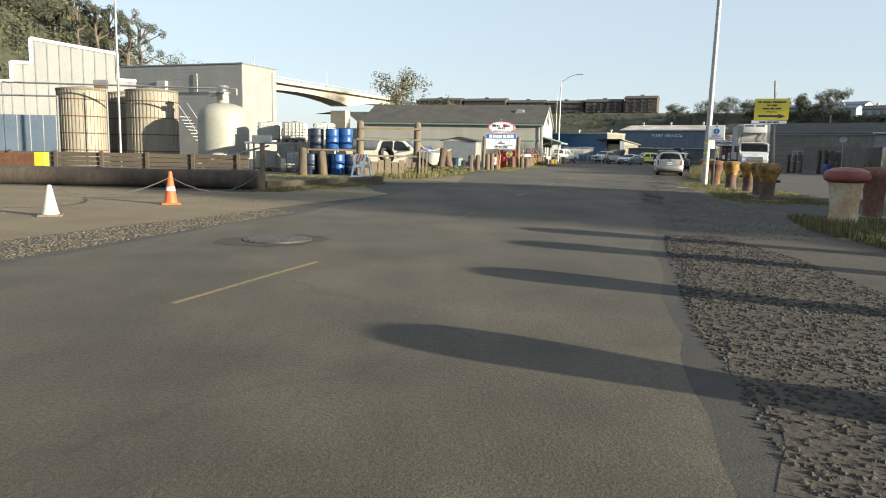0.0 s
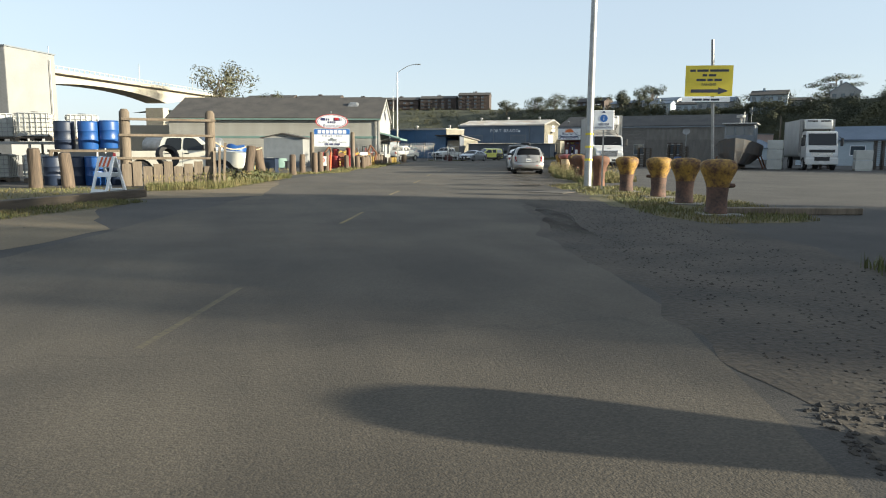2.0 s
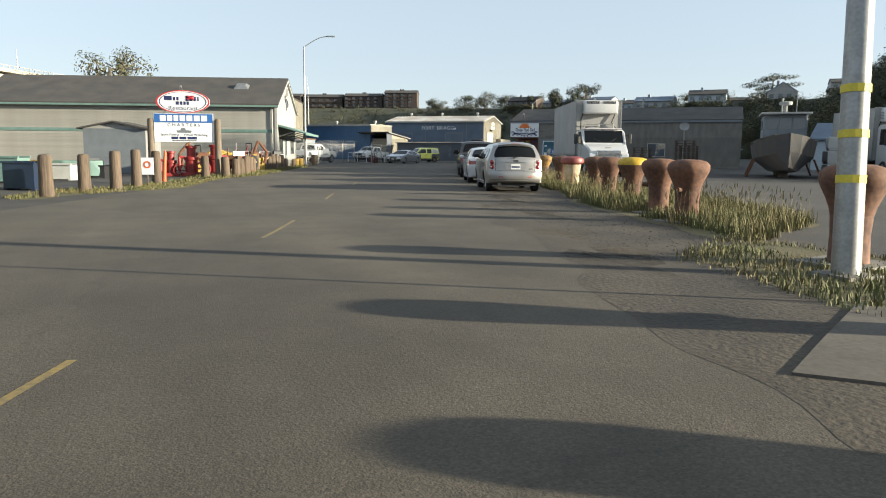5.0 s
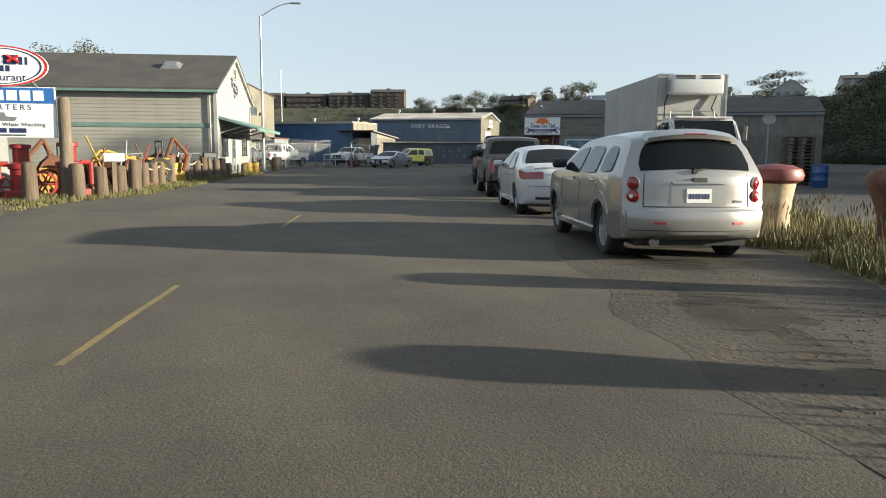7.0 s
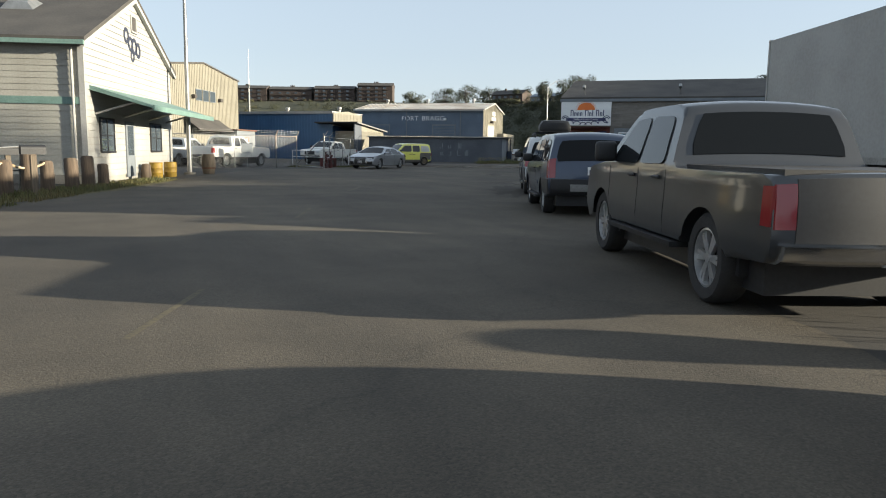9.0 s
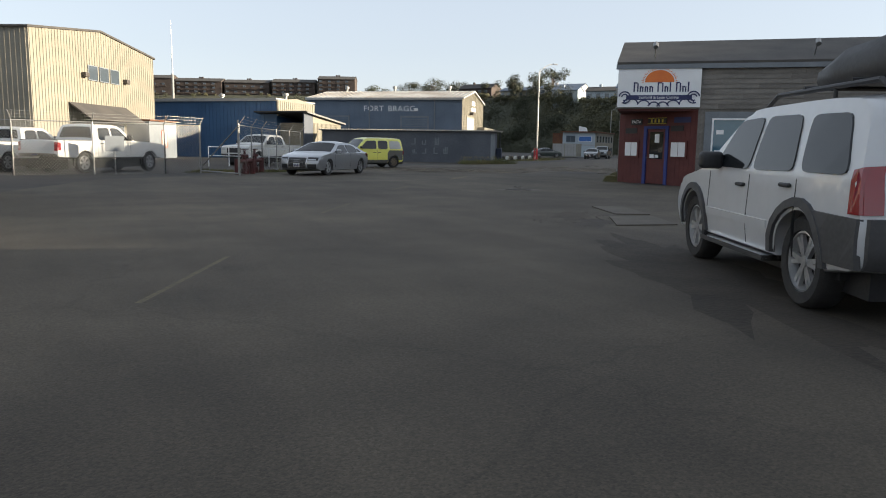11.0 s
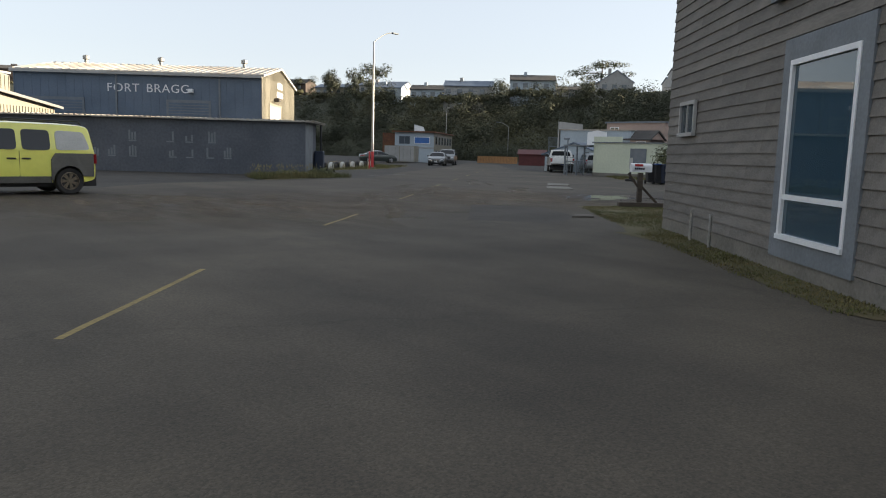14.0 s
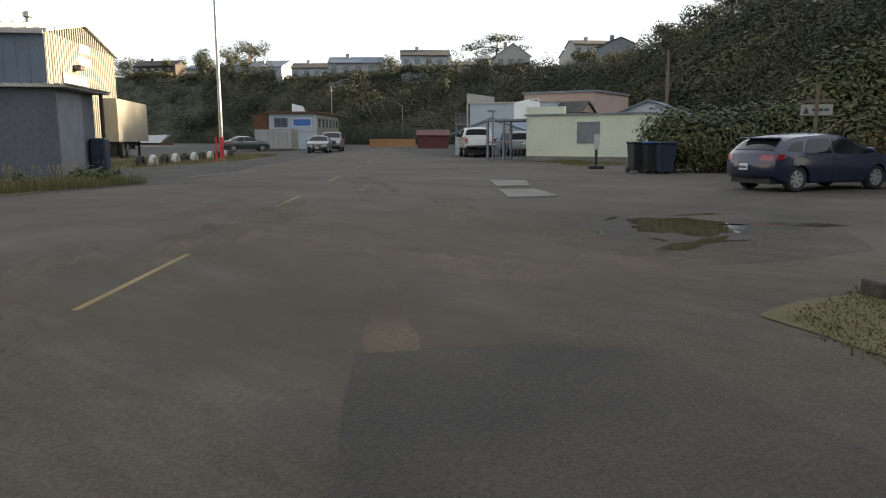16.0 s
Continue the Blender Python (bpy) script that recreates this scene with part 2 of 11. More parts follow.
M = dict(
    ground=pebbled(cracked(mat("worn_yard_asphalt", (0.0505, 0.0438, 0.0355), (0.0283, 0.0252, 0.0222), 0.92, scale=0.3, fine=60, bump=0.5, dist=0.01, coords="World", mix=0.6), 0.16, 0.006, 0.8), 92.0, 0.22, 0.0015),
    road=tracked(pebbled(cracked(mat("old_road_asphalt", (0.0854, 0.07, 0.0489), (0.0504, 0.0419, 0.0307), 0.9, scale=0.22, fine=45, bump=0.6, dist=0.012, coords="World", mix=0.6), 0.12, 0.005, 0.82), 92.0, 0.24, 0.0016), 0.42, 0.2),
    patch=pebbled(mat("dark_asphalt_patch", (0.0524, 0.0445, 0.0355), (0.0351, 0.0297, 0.0239), 0.9, scale=0.8, fine=60, bump=0.5, coords="World"), 80.0, 0.3, 0.003),
    dirt=mat("packed_sandy_dirt", (0.178, 0.135, 0.0758), (0.118, 0.0892, 0.0496), 0.95, scale=0.7, fine=25, bump=0.6, dist=0.02, coords="World"),
    # dusty tan; in the road films it also stands for faint sunlight
    sunny_dust=filmy(mat("tan_dust_with_sunlight", (0.15, 0.112, 0.07), (0.105, 0.08, 0.053), 0.95, scale=0.8, fine=25, bump=0.3, coords="World"), 0.75),
    damp=filmy(mat("damp_dark_earth", (0.0408, 0.0317, 0.0216), (0.0216, 0.0173, 0.0125), 0.97, scale=1.8, fine=24, bump=0.7, dist=0.03, coords="World"), 1.19, 0.85),
    mud=mat("brown_mud", (0.068, 0.05304, 0.03536), (0.02856, 0.02312, 0.017), 0.9, scale=0.9, fine=20, bump=0.7, dist=0.03, coords="World"),
    earth=mat("dark_earth", (0.0408, 0.0317, 0.0216), (0.0216, 0.0173, 0.0125), 0.97, scale=1.8, fine=24, bump=0.7, dist=0.03, coords="World"),
    wetmud=mat("wet_mud", (0.045, 0.034, 0.024), (0.022, 0.017, 0.013), 0.85, scale=1.5, fine=20, bump=0.6, dist=0.02, coords="World", rvar=0.1),
    turf=mat("rough_turf", (0.07344, 0.07128, 0.0216), (0.1123, 0.0864, 0.03888), 0.95, scale=0.9, fine=18, bump=0.8, dist=0.04, coords="World"),
    grass=islands(mat("grass_blades", (0.072, 0.087, 0.021), (0.144, 0.114, 0.045), 0.75, scale=0.8, fine=6, coords="World"), 0.4),
    straw=islands(mat("dry_seed_heads", (0.3, 0.25, 0.12), (0.2, 0.17, 0.08), 0.9, scale=2, fine=9, coords="World"), 0.35),
    stone=islands(mat("gravel_stone", (0.135, 0.124, 0.104), (0.0788, 0.0703, 0.0591), 0.9, scale=4, fine=40, bump=0.3, coords="World"), 0.45),
    stone_d=islands(mat("dark_gravel_stone", (0.04032, 0.0336, 0.02688), (0.02016, 0.01712, 0.01408), 0.9, scale=4, fine=40, bump=0.3, coords="World"), 0.5),
    stone_t=islands(mat("tan_gravel_stone", (0.1092, 0.09022, 0.06279), (0.06552, 0.0546, 0.03926), 0.9, scale=4, fine=40, bump=0.3, coords="World"), 0.45),
    paint_f=mat("nearly_gone_yellow_line", (0.123, 0.0975, 0.0501), (0.0683, 0.0569, 0.0387), 0.85, scale=1.4, fine=25, coords="World", mix=0.45),
    paint_n=mat("yellow_road_line", (0.3, 0.222, 0.072), (0.192, 0.144, 0.06), 0.8, scale=1.4, fine=25, coords="World", mix=0.45),
    slabpale=mat("pale_cement_ring", (0.2, 0.185, 0.16), (0.13, 0.12, 0.1), 0.9, scale=4.0, fine=40, bump=0.4, coords="World"),
    slabstone=mat("dirty_broken_slab", (0.105, 0.0915, 0.0735), (0.0683, 0.0588, 0.0473), 0.9, scale=1.5, fine=25, bump=0.4, coords="World"),
    whitewall=mat("dull_white_boards", (0.2316, 0.2316, 0.2264), (0.1909, 0.1909, 0.1865), 0.7, scale=0.5, fine=8, mix=0.6),
    tar=mat("tarred_timber", (0.085, 0.068, 0.05), (0.05, 0.04, 0.03), 0.9, scale=3, fine=30, bump=0.6, dist=0.02, stretch=(0.12, 1, 1)),
    paint_y=mat("worn_yellow_line", (0.276, 0.192, 0.048), (0.132, 0.105, 0.054), 0.8, scale=1.4, fine=25, coords="World", mix=0.45),
    paint_w=mat("worn_white_line", (0.281, 0.27, 0.236), (0.141, 0.13, 0.112), 0.8, scale=1.4, fine=25, coords="World", mix=0.45),
    iron=mat("cast_iron", (0.11, 0.095, 0.085), (0.06, 0.055, 0.05), 0.6, metal=0.4, scale=6, fine=60, bump=0.4),
    steel=mat("galvanised_steel", (0.336, 0.336, 0.328), (0.24, 0.24, 0.232), 0.45, metal=0.7, scale=4, fine=30),
    concrete=mat("weathered_concrete", (0.202, 0.188, 0.162), (0.129, 0.12, 0.104), 0.9, scale=1.3, fine=25, bump=0.4),
    wood=mat("weathered_timber", (0.17, 0.136, 0.0986), (0.0952, 0.0748, 0.0544), 0.9, scale=3, fine=30, bump=0.7, dist=0.02, stretch=(1, 1, 0.12)),
    pile=mat("dark_piling_timber", (0.128, 0.092, 0.0624), (0.064, 0.048, 0.0352), 0.9, scale=4, fine=30, bump=0.8, dist=0.03, stretch=(1, 1, 0.1)),
    log=mat("dark_log", (0.085, 0.066, 0.05), (0.045, 0.036, 0.028), 0.9, scale=3, fine=25, bump=0.7, dist=0.03, stretch=(0.12, 1, 1)),
    white=mat("white_paint", (0.357, 0.352, 0.337), (0.296, 0.291, 0.275), 0.65, scale=0.9, fine=14, mix=0.6),
    cream=mat("cream_steel_siding", (0.251, 0.233, 0.186), (0.203, 0.188, 0.149), 0.5, scale=0.6, fine=12, mix=0.6),
    siding=varied(mat("pale_lap_siding", (0.327, 0.317, 0.28), (0.264, 0.254, 0.222), 0.75, scale=0.9, fine=14, bump=0.15), 0.06),
    green=mat("green_trim_paint", (0.16, 0.25, 0.22), (0.11, 0.18, 0.16), 0.6, scale=2, fine=20),
    roof=mat("dark_roofing", (0.075, 0.068, 0.06), (0.045, 0.042, 0.04), 0.9, scale=0.8, fine=20, bump=0.5, dist=0.02),
    tin=mat("white_metal_roof", (0.448, 0.442, 0.416), (0.269, 0.23, 0.186), 0.45, metal=0.2, scale=0.35, fine=6, mix=0.7),
    blue=mat("blue_steel_siding", (0.051, 0.128, 0.255), (0.0382, 0.0978, 0.2), 0.55, scale=0.5, fine=10),
    slate=mat("slate_blue_siding", (0.119, 0.153, 0.204), (0.085, 0.115, 0.157), 0.6, scale=0.5, fine=10),
    slate_dark=mat("dark_blue_grey_wall", (0.0936, 0.105, 0.126), (0.0612, 0.0698, 0.0864), 0.7, scale=0.6, fine=9),
    shingle=varied(mat("grey_cedar_shingle", (0.179, 0.165, 0.148), (0.121, 0.113, 0.101), 0.9, scale=3, fine=30, bump=0.4, stretch=(1, 1, 0.3)), 0.12),
    redwall=mat("dark_red_boards", (0.112, 0.0265, 0.0236), (0.0788, 0.0191, 0.0174), 0.7, scale=2, fine=20),
    bluewood=mat("bright_blue_trim", (0.0245, 0.0441, 0.206), (0.0196, 0.0343, 0.157), 0.6),
    trim=mat("grey_blue_trim", (0.176, 0.196, 0.216), (0.136, 0.152, 0.168), 0.7),
    black=mat("black_plastic", (0.022, 0.022, 0.024), (0.014, 0.014, 0.015), 0.55),
    rubber=mat("tyre_rubber", (0.03, 0.029, 0.028), (0.02, 0.019, 0.019), 0.85, scale=12, fine=60, bump=0.2),
    alloy=mat("alloy_wheel", (0.52, 0.52, 0.52), (0.4, 0.4, 0.4), 0.32, metal=0.6),
    window=glass("tinted_car_glass", (0.012, 0.014, 0.016), 0.04, 0.45),
    window_r=glass("dark_rear_glass", (0.008, 0.009, 0.01), 0.05, 0.16),
    pane=glass("window_pane", (0.06, 0.075, 0.09), 0.03),
    redlens=glass("red_lamp_lens", (0.22, 0.008, 0.012), 0.12),
    clearlens=glass("headlamp_lens", (0.5, 0.52, 0.54), 0.1),
    chrome=mat("chrome", (0.7, 0.7, 0.7), (0.6, 0.6, 0.6), 0.15, metal=1.0),
    plate=mat("plate_white", (0.7, 0.7, 0.68), (0.62, 0.62, 0.6), 0.5),
    ink=mat("dark_ink", (0.03, 0.035, 0.06), (0.02, 0.025, 0.045), 0.6),
    navy=mat("navy_paint", (0.022, 0.03, 0.105), (0.018, 0.025, 0.085), 0.55),
    signblue=mat("sign_blue", (0.035, 0.14, 0.42), (0.03, 0.11, 0.34), 0.45),
    signred=mat("sign_red", (0.5, 0.03, 0.035), (0.42, 0.025, 0.03), 0.5),
    signyellow=mat("sign_yellow", (0.612, 0.51, 0.0382), (0.527, 0.425, 0.034), 0.5),
    signwhite=mat("sign_white", (0.76, 0.77, 0.78), (0.68, 0.69, 0.7), 0.5),
    orange=mat("cone_orange", (0.612, 0.111, 0.0255), (0.468, 0.085, 0.0255), 0.6, scale=4),
    sunorange=mat("sun_orange", (0.72, 0.2, 0.035), (0.62, 0.14, 0.03), 0.6, scale=1.2),
    red=mat("red_machine_paint", (0.266, 0.0182, 0.0154), (0.154, 0.0154, 0.014), 0.5, scale=4, fine=20),
    yellow=mat("yellow_machine_paint", (0.37, 0.238, 0.0198), (0.238, 0.145, 0.0264), 0.6, scale=4, fine=20),
    rust=mat("rust", (0.15, 0.0638, 0.03), (0.0825, 0.0375, 0.0225), 0.9, scale=5, fine=30, bump=0.4),
    boll_top=mat("fresh_yellow_paint", (0.54, 0.352, 0.015), (0.375, 0.225, 0.015), 0.55, scale=3, fine=18, bump=0.3, dist=0.01, mix=0.5),
    hullpaint=mat("weathered_hull_paint", (0.05, 0.055, 0.06), (0.085, 0.065, 0.05), 0.85, scale=1.2, fine=20, bump=0.4, dist=0.01),
    boll_y=mat("bollard_yellow_rust", (0.308, 0.182, 0.0315), (0.07, 0.0315, 0.0196), 0.75, scale=4.5, fine=18, bump=0.5, dist=0.02, mix=0.75),
    boll_d=mat("bollard_dark_base", (0.12, 0.065, 0.045), (0.05, 0.034, 0.028), 0.85, scale=4, fine=20, bump=0.4),
    boll_w=mat("bollard_cream_base", (0.464, 0.4, 0.288), (0.32, 0.216, 0.12), 0.8, scale=3, fine=14, bump=0.3, mix=0.65),
    boll_r=mat("bollard_red_cap", (0.2, 0.04, 0.032), (0.13, 0.03, 0.026), 0.5, scale=3, fine=20),
    boll_rust=mat("bollard_rusty", (0.162, 0.0782, 0.0425), (0.0723, 0.0357, 0.0255), 0.85, scale=3, fine=14, bump=0.5, dist=0.02),
    tank=mat("buff_tank_paint", (0.2544, 0.2288, 0.1824), (0.2016, 0.1792, 0.1416), 0.65, scale=1.4, fine=16, stretch=(1, 1, 0.35)),
    tank_s=mat("grey_green_tank", (0.291, 0.287, 0.245), (0.23, 0.226, 0.191), 0.55, scale=1.2, fine=12, stretch=(1, 1, 0.4)),
    plastic_w=mat("milky_plastic", (0.465, 0.465, 0.435), (0.375, 0.375, 0.345), 0.45),
    drum_b=mat("blue_plastic", (0.015, 0.072, 0.24), (0.012, 0.054, 0.192), 0.4),
    drum_d=mat("dark_blue_plastic", (0.014, 0.0245, 0.0525), (0.0105, 0.0182, 0.0385), 0.5),
    bark=mat("bark", (0.13, 0.105, 0.08), (0.075, 0.06, 0.048), 0.95, scale=2, fine=14, bump=0.6),
    leaf=islands(mat("dark_leaves", (0.062, 0.067, 0.037), (0.036, 0.041, 0.025), 0.95, scale=0.09, fine=0.5, coords="World"), 0.1),
    leaf2=islands(mat("olive_leaves", (0.1, 0.094, 0.044), (0.055, 0.056, 0.03), 0.95, scale=0.09, fine=0.5, coords="World"), 0.2),
    leafy=islands(mat("hedge_leaves", (0.078, 0.078, 0.018), (0.039, 0.048, 0.0144), 0.6, scale=0.6, fine=4, coords="World"), 0.45),
    hill=mat("hillside_scrub", (0.06, 0.063, 0.036), (0.04, 0.043, 0.027), 0.95, scale=0.06, fine=0.6, bump=0.5, dist=0.5, coords="World"),
    water=glass("puddle_water", (0.07, 0.06, 0.03), 0.04),
    condo=mat("brown_condo_wall", (0.0713, 0.0525, 0.0435), (0.0488, 0.0375, 0.0323), 0.85, scale=0.2, fine=2),
    bridge=mat("bridge_concrete", (0.4, 0.368, 0.296), (0.32, 0.296, 0.24), 0.85, scale=0.15, fine=2),
    oxide=mat("dark_oxide_red_paint", (0.1, 0.02, 0.018), (0.05, 0.016, 0.013), 0.6, scale=3.0, fine=30, bump=0.4),
    pink=mat("pink_stucco", (0.4, 0.296, 0.248), (0.344, 0.256, 0.216), 0.85, scale=0.4, fine=6),
    pale=mat("pale_green_stucco", (0.561, 0.595, 0.468), (0.484, 0.518, 0.408), 0.8, scale=0.5, fine=8),
    aqua=mat("grey_green_boards", (0.306, 0.357, 0.34), (0.255, 0.302, 0.289), 0.75, scale=1.2, fine=12),
    ltblue=mat("pale_blue_boards", (0.384, 0.44, 0.48), (0.328, 0.376, 0.416), 0.75, scale=0.5, fine=6),
    fencewood=mat("orange_fence_boards", (0.42, 0.22, 0.09), (0.31, 0.16, 0.07), 0.85, scale=3, fine=20),
)


def car_paint(name, c, metal=0.0, rough=0.32):
    return mat(name, c, tuple(0.93 * v for v in c), rough=rough, metal=metal, scale=1.0, fine=8, coat=0.8, rvar=0.04)

# ---- mesh helpers ----
def part(name, bm, material, parent=None, label="", smooth=False, normals=True):
    """Links a bmesh as one mesh object, under a thing or a part if one is given."""
    if normals:
        bmesh.ops.recalc_face_normals(bm, faces=bm.faces[:])
    me = bpy.data.meshes.new(name)
    if smooth:
        for f in bm.faces:
            f.smooth = True
        for e in bm.edges:
            if len(e.link_faces) != 2 or e.calc_face_angle(0) > 0.7:
                e.smooth = False
    bm.to_mesh(me)
    bm.free()
    me.materials.append(material)
    ob = new(name, me)
    if parent is not None:
        ob.parent = parent
    if label:
        ob["label"] = label
    return ob


def thing(name, m, label, category, group="", kind=""):
    ob = new(name)
    ob.empty_display_size = 0.2
    ob.matrix_world = m
    return tagged(ob, label, category, group, kind)


def structure(ob, label, category):
    return tagged(ob, label, category, kind="structure")


def box(bm, x0, y0, z0, x1, y1, z1, m=None):
    vs = [bm.verts.new((x, y, z)) for x in (x0, x1) for y in (y0, y1) for z in (z0, z1)]
    for a, b, c, d in ((0, 1, 3, 2), (4, 6, 7, 5), (0, 4, 5, 1), (2, 3, 7, 6), (0, 2, 6, 4), (1, 5, 7, 3)):
        bm.faces.new((vs[a], vs[b], vs[c], vs[d]))
    if m is not None:
        bmesh.ops.transform(bm, matrix=m, verts=vs)
    return vs


def boxes(*rows):
    bm = bmesh.new()
    for r in rows:
        box(bm, *r)
    return bm


def soft_box(x0, y0, z0, x1, y1, z1, r=0.02, seg=2):
    bm = boxes((x0, y0, z0, x1, y1, z1))
    bmesh.ops.bevel(bm, geom=bm.edges[:], offset=r, segments=seg, affect="EDGES", profile=0.5)
    return bm


def tube(bm, p0, p1, r0, r1=None, n=10, caps=True):
    """A round bar from p0 to p1."""
    r1 = r0 if r1 is None else r1
    p0, p1 = Vector(p0), Vector(p1)
    w = (p1 - p0).normalized()
    u = w.orthogonal().normalized()
    v = w.cross(u)
    rings = []
    for p, r in ((p0, r0), (p1, r1)):
        rings.append([bm.verts.new(p + r * (math.cos(a) * u + math.sin(a) * v)) for a in (2 * math.pi * k / n for k in range(n))])
    for k in range(n):
        bm.faces.new((rings[0][k], rings[0][(k + 1) % n], rings[1][(k + 1) % n], rings[1][k]))
    if caps:
        bm.faces.new(rings[0][::-1])
        bm.faces.new(rings[1])
    return bm


def tubes(rows, n=8):
    bm = bmesh.new()
    for r in rows:
        tube(bm, *r, n=n)
    return bm


def lathe(profile, n=24, bm=None, wobble=0.0):
    """Turns (radius, height) pairs round the z axis."""
    bm = bm or bmesh.new()
    rings = []
    for r, z in profile:
        if r < 1e-5:
            rings.append([bm.verts.new((0, 0, z))])
        else:
            ring = []
            for k in range(n):
                a = 2 * math.pi * k / n
                q = r * (1 + wobble * noise.noise((math.cos(a) * 1.3, math.sin(a) * 1.3, z * 1.7)))
                ring.append(bm.verts.new((q * math.cos(a), q * math.sin(a), z)))
            rings.append(ring)
    for a, b in zip(rings, rings[1:]):
        for k in range(n):
            if len(a) == 1 and len(b) == 1:
                continue
            if len(a) == 1:
                bm.faces.new((a[0], b[k], b[(k + 1) % n]))
            elif len(b) == 1:
                bm.faces.new((a[k], a[(k + 1) % n], b[0]))
            else:
                bm.faces.new((a[k], a[(k + 1) % n], b[(k + 1) % n], b[k]))
    return bm


def prism(poly, y0, y1, bm=None):
    """Extrudes an (x, z) outline along y."""
    bm = bm or bmesh.new()
    a = [bm.verts.new((x, y0, z)) for x, z in poly]
    b = [bm.verts.new((x, y1, z)) for x, z in poly]
    bm.faces.new(a)
    bm.faces.new(b[::-1])
    for k in range(len(poly)):
        j = (k + 1) % len(poly)
        bm.faces.new((a[k], b[k], b[j], a[j]))
    return bm


def slab(poly, z0, z1, bm=None):
    """Extrudes an (x, y) outline upwards."""
    bm = bm or bmesh.new()
    a = [bm.verts.new((x, y, z0)) for x, y in poly]
    b = [bm.verts.new((x, y, z1)) for x, y in poly]
    bm.faces.new(a[::-1])
    bm.faces.new(b)
    for k in range(len(poly)):
        j = (k + 1) % len(poly)
        bm.faces.new((a[k], a[j], b[j], b[k]))
    return bm


def lettering(words, size, material, parent, m, depth=0.004, align="CENTER", space=1.0, stretch=1.0):
    cu = bpy.data.curves.new("lettering", "FONT")
    cu.body, cu.size, cu.extrude, cu.align_x, cu.align_y, cu.space_character = words, size, depth, align, "CENTER", space
    ob = new("lettering_source", cu)
    me = bpy.data.meshes.new_from_object(ob)
    bpy.data.objects.remove(ob)
    me.name = "lettering"
    me.materials.clear()
    me.materials.append(material)
    out = new("lettering", me)
    out.parent = parent
    out.matrix_local = m @ Matrix.Diagonal((stretch, 1, 1, 1))
    return out


def bars(parent, material, m, widths, height, gap=0.25, depth=0.004, name="word_bar"):
    """Plain upright bars in place of a word, each a piece of its own, the row centred on m."""
    total = sum(widths) + gap * height * (len(widths) - 1)
    x, ob = -total / 2, None
    for w in widths:
        h = height * (1.0 if w > 0.6 * height else 0.8)
        bm = bmesh.new()
        box(bm, 0, -height / 2, 0, w, -height / 2 + h, depth)
        ob = part(name, bm, material, parent)
        ob.matrix_local = m @ Matrix.Translation((x, 0, 0))
        x += w + gap * height
    return ob


def jagged(poly, step=0.6, amp=0.15, seed=0.0):
    """An outline whose edges wander."""
    out = []
    for k, (x, y) in enumerate(poly):
        x2, y2 = poly[(k + 1) % len(poly)]
        n = max(1, int(math.hypot(x2 - x, y2 - y) / step))
        for i in range(n):
            px, py = x + (x2 - x) * i / n, y + (y2 - y) * i / n
            d = noise.noise_vector((px * 0.9, py * 0.9, seed)) * amp + noise.noise_vector((px * 0.25, py * 0.25, seed + 5)) * amp * 2
            out.append((px + d.x, py + d.y))
    return out


def sheet(name, poly, z, material, label, category, parent=None):
    """A thin layer on the ground, filled inside a wandering outline."""
    bm = bmesh.new()
    vs = [bm.verts.new((x, y, z)) for x, y in poly]
    es = [bm.edges.new((vs[k], vs[(k + 1) % len(vs)])) for k in range(len(vs))]
    bmesh.ops.triangle_fill(bm, edges=es, use_beauty=True, normal=(0, 0, 1))
    for f in bm.faces:
        if f.normal.z < 0:
            f.normal_flip()
    ob = part(name, bm, material, parent, normals=False)
    if parent is None:
        structure(ob, label, category)
    return ob


def inside(poly, x, y):
    hit = False
    for k in range(len(poly)):
        (x1, y1), (x2, y2) = poly[k - 1], poly[k]
        if (y1 > y) != (y2 > y) and x < (x2 - x1) * (y - y1) / (y2 - y1) + x1:
            hit = not hit
    return hit


def scatter(poly, count, rng):
    xs, ys = [p[0] for p in poly], [p[1] for p in poly]
    out = []
    while len(out) < count:
        x, y = rng.uniform(min(xs), max(xs)), rng.uniform(min(ys), max(ys))
        if inside(poly, x, y):
            out.append((x, y))
    return out


def raw(name, verts, faces, material, label, category, kind="stuff", parent=None):
    me = bpy.data.meshes.new(name)
    me.from_pydata(verts, [], faces)
    me.materials.append(material)
    ob = new(name, me)
    if parent is not None:
        ob.parent = parent
        if label:
            ob["label"] = label
    else:
        tagged(ob, label, category, kind=kind)
    return ob


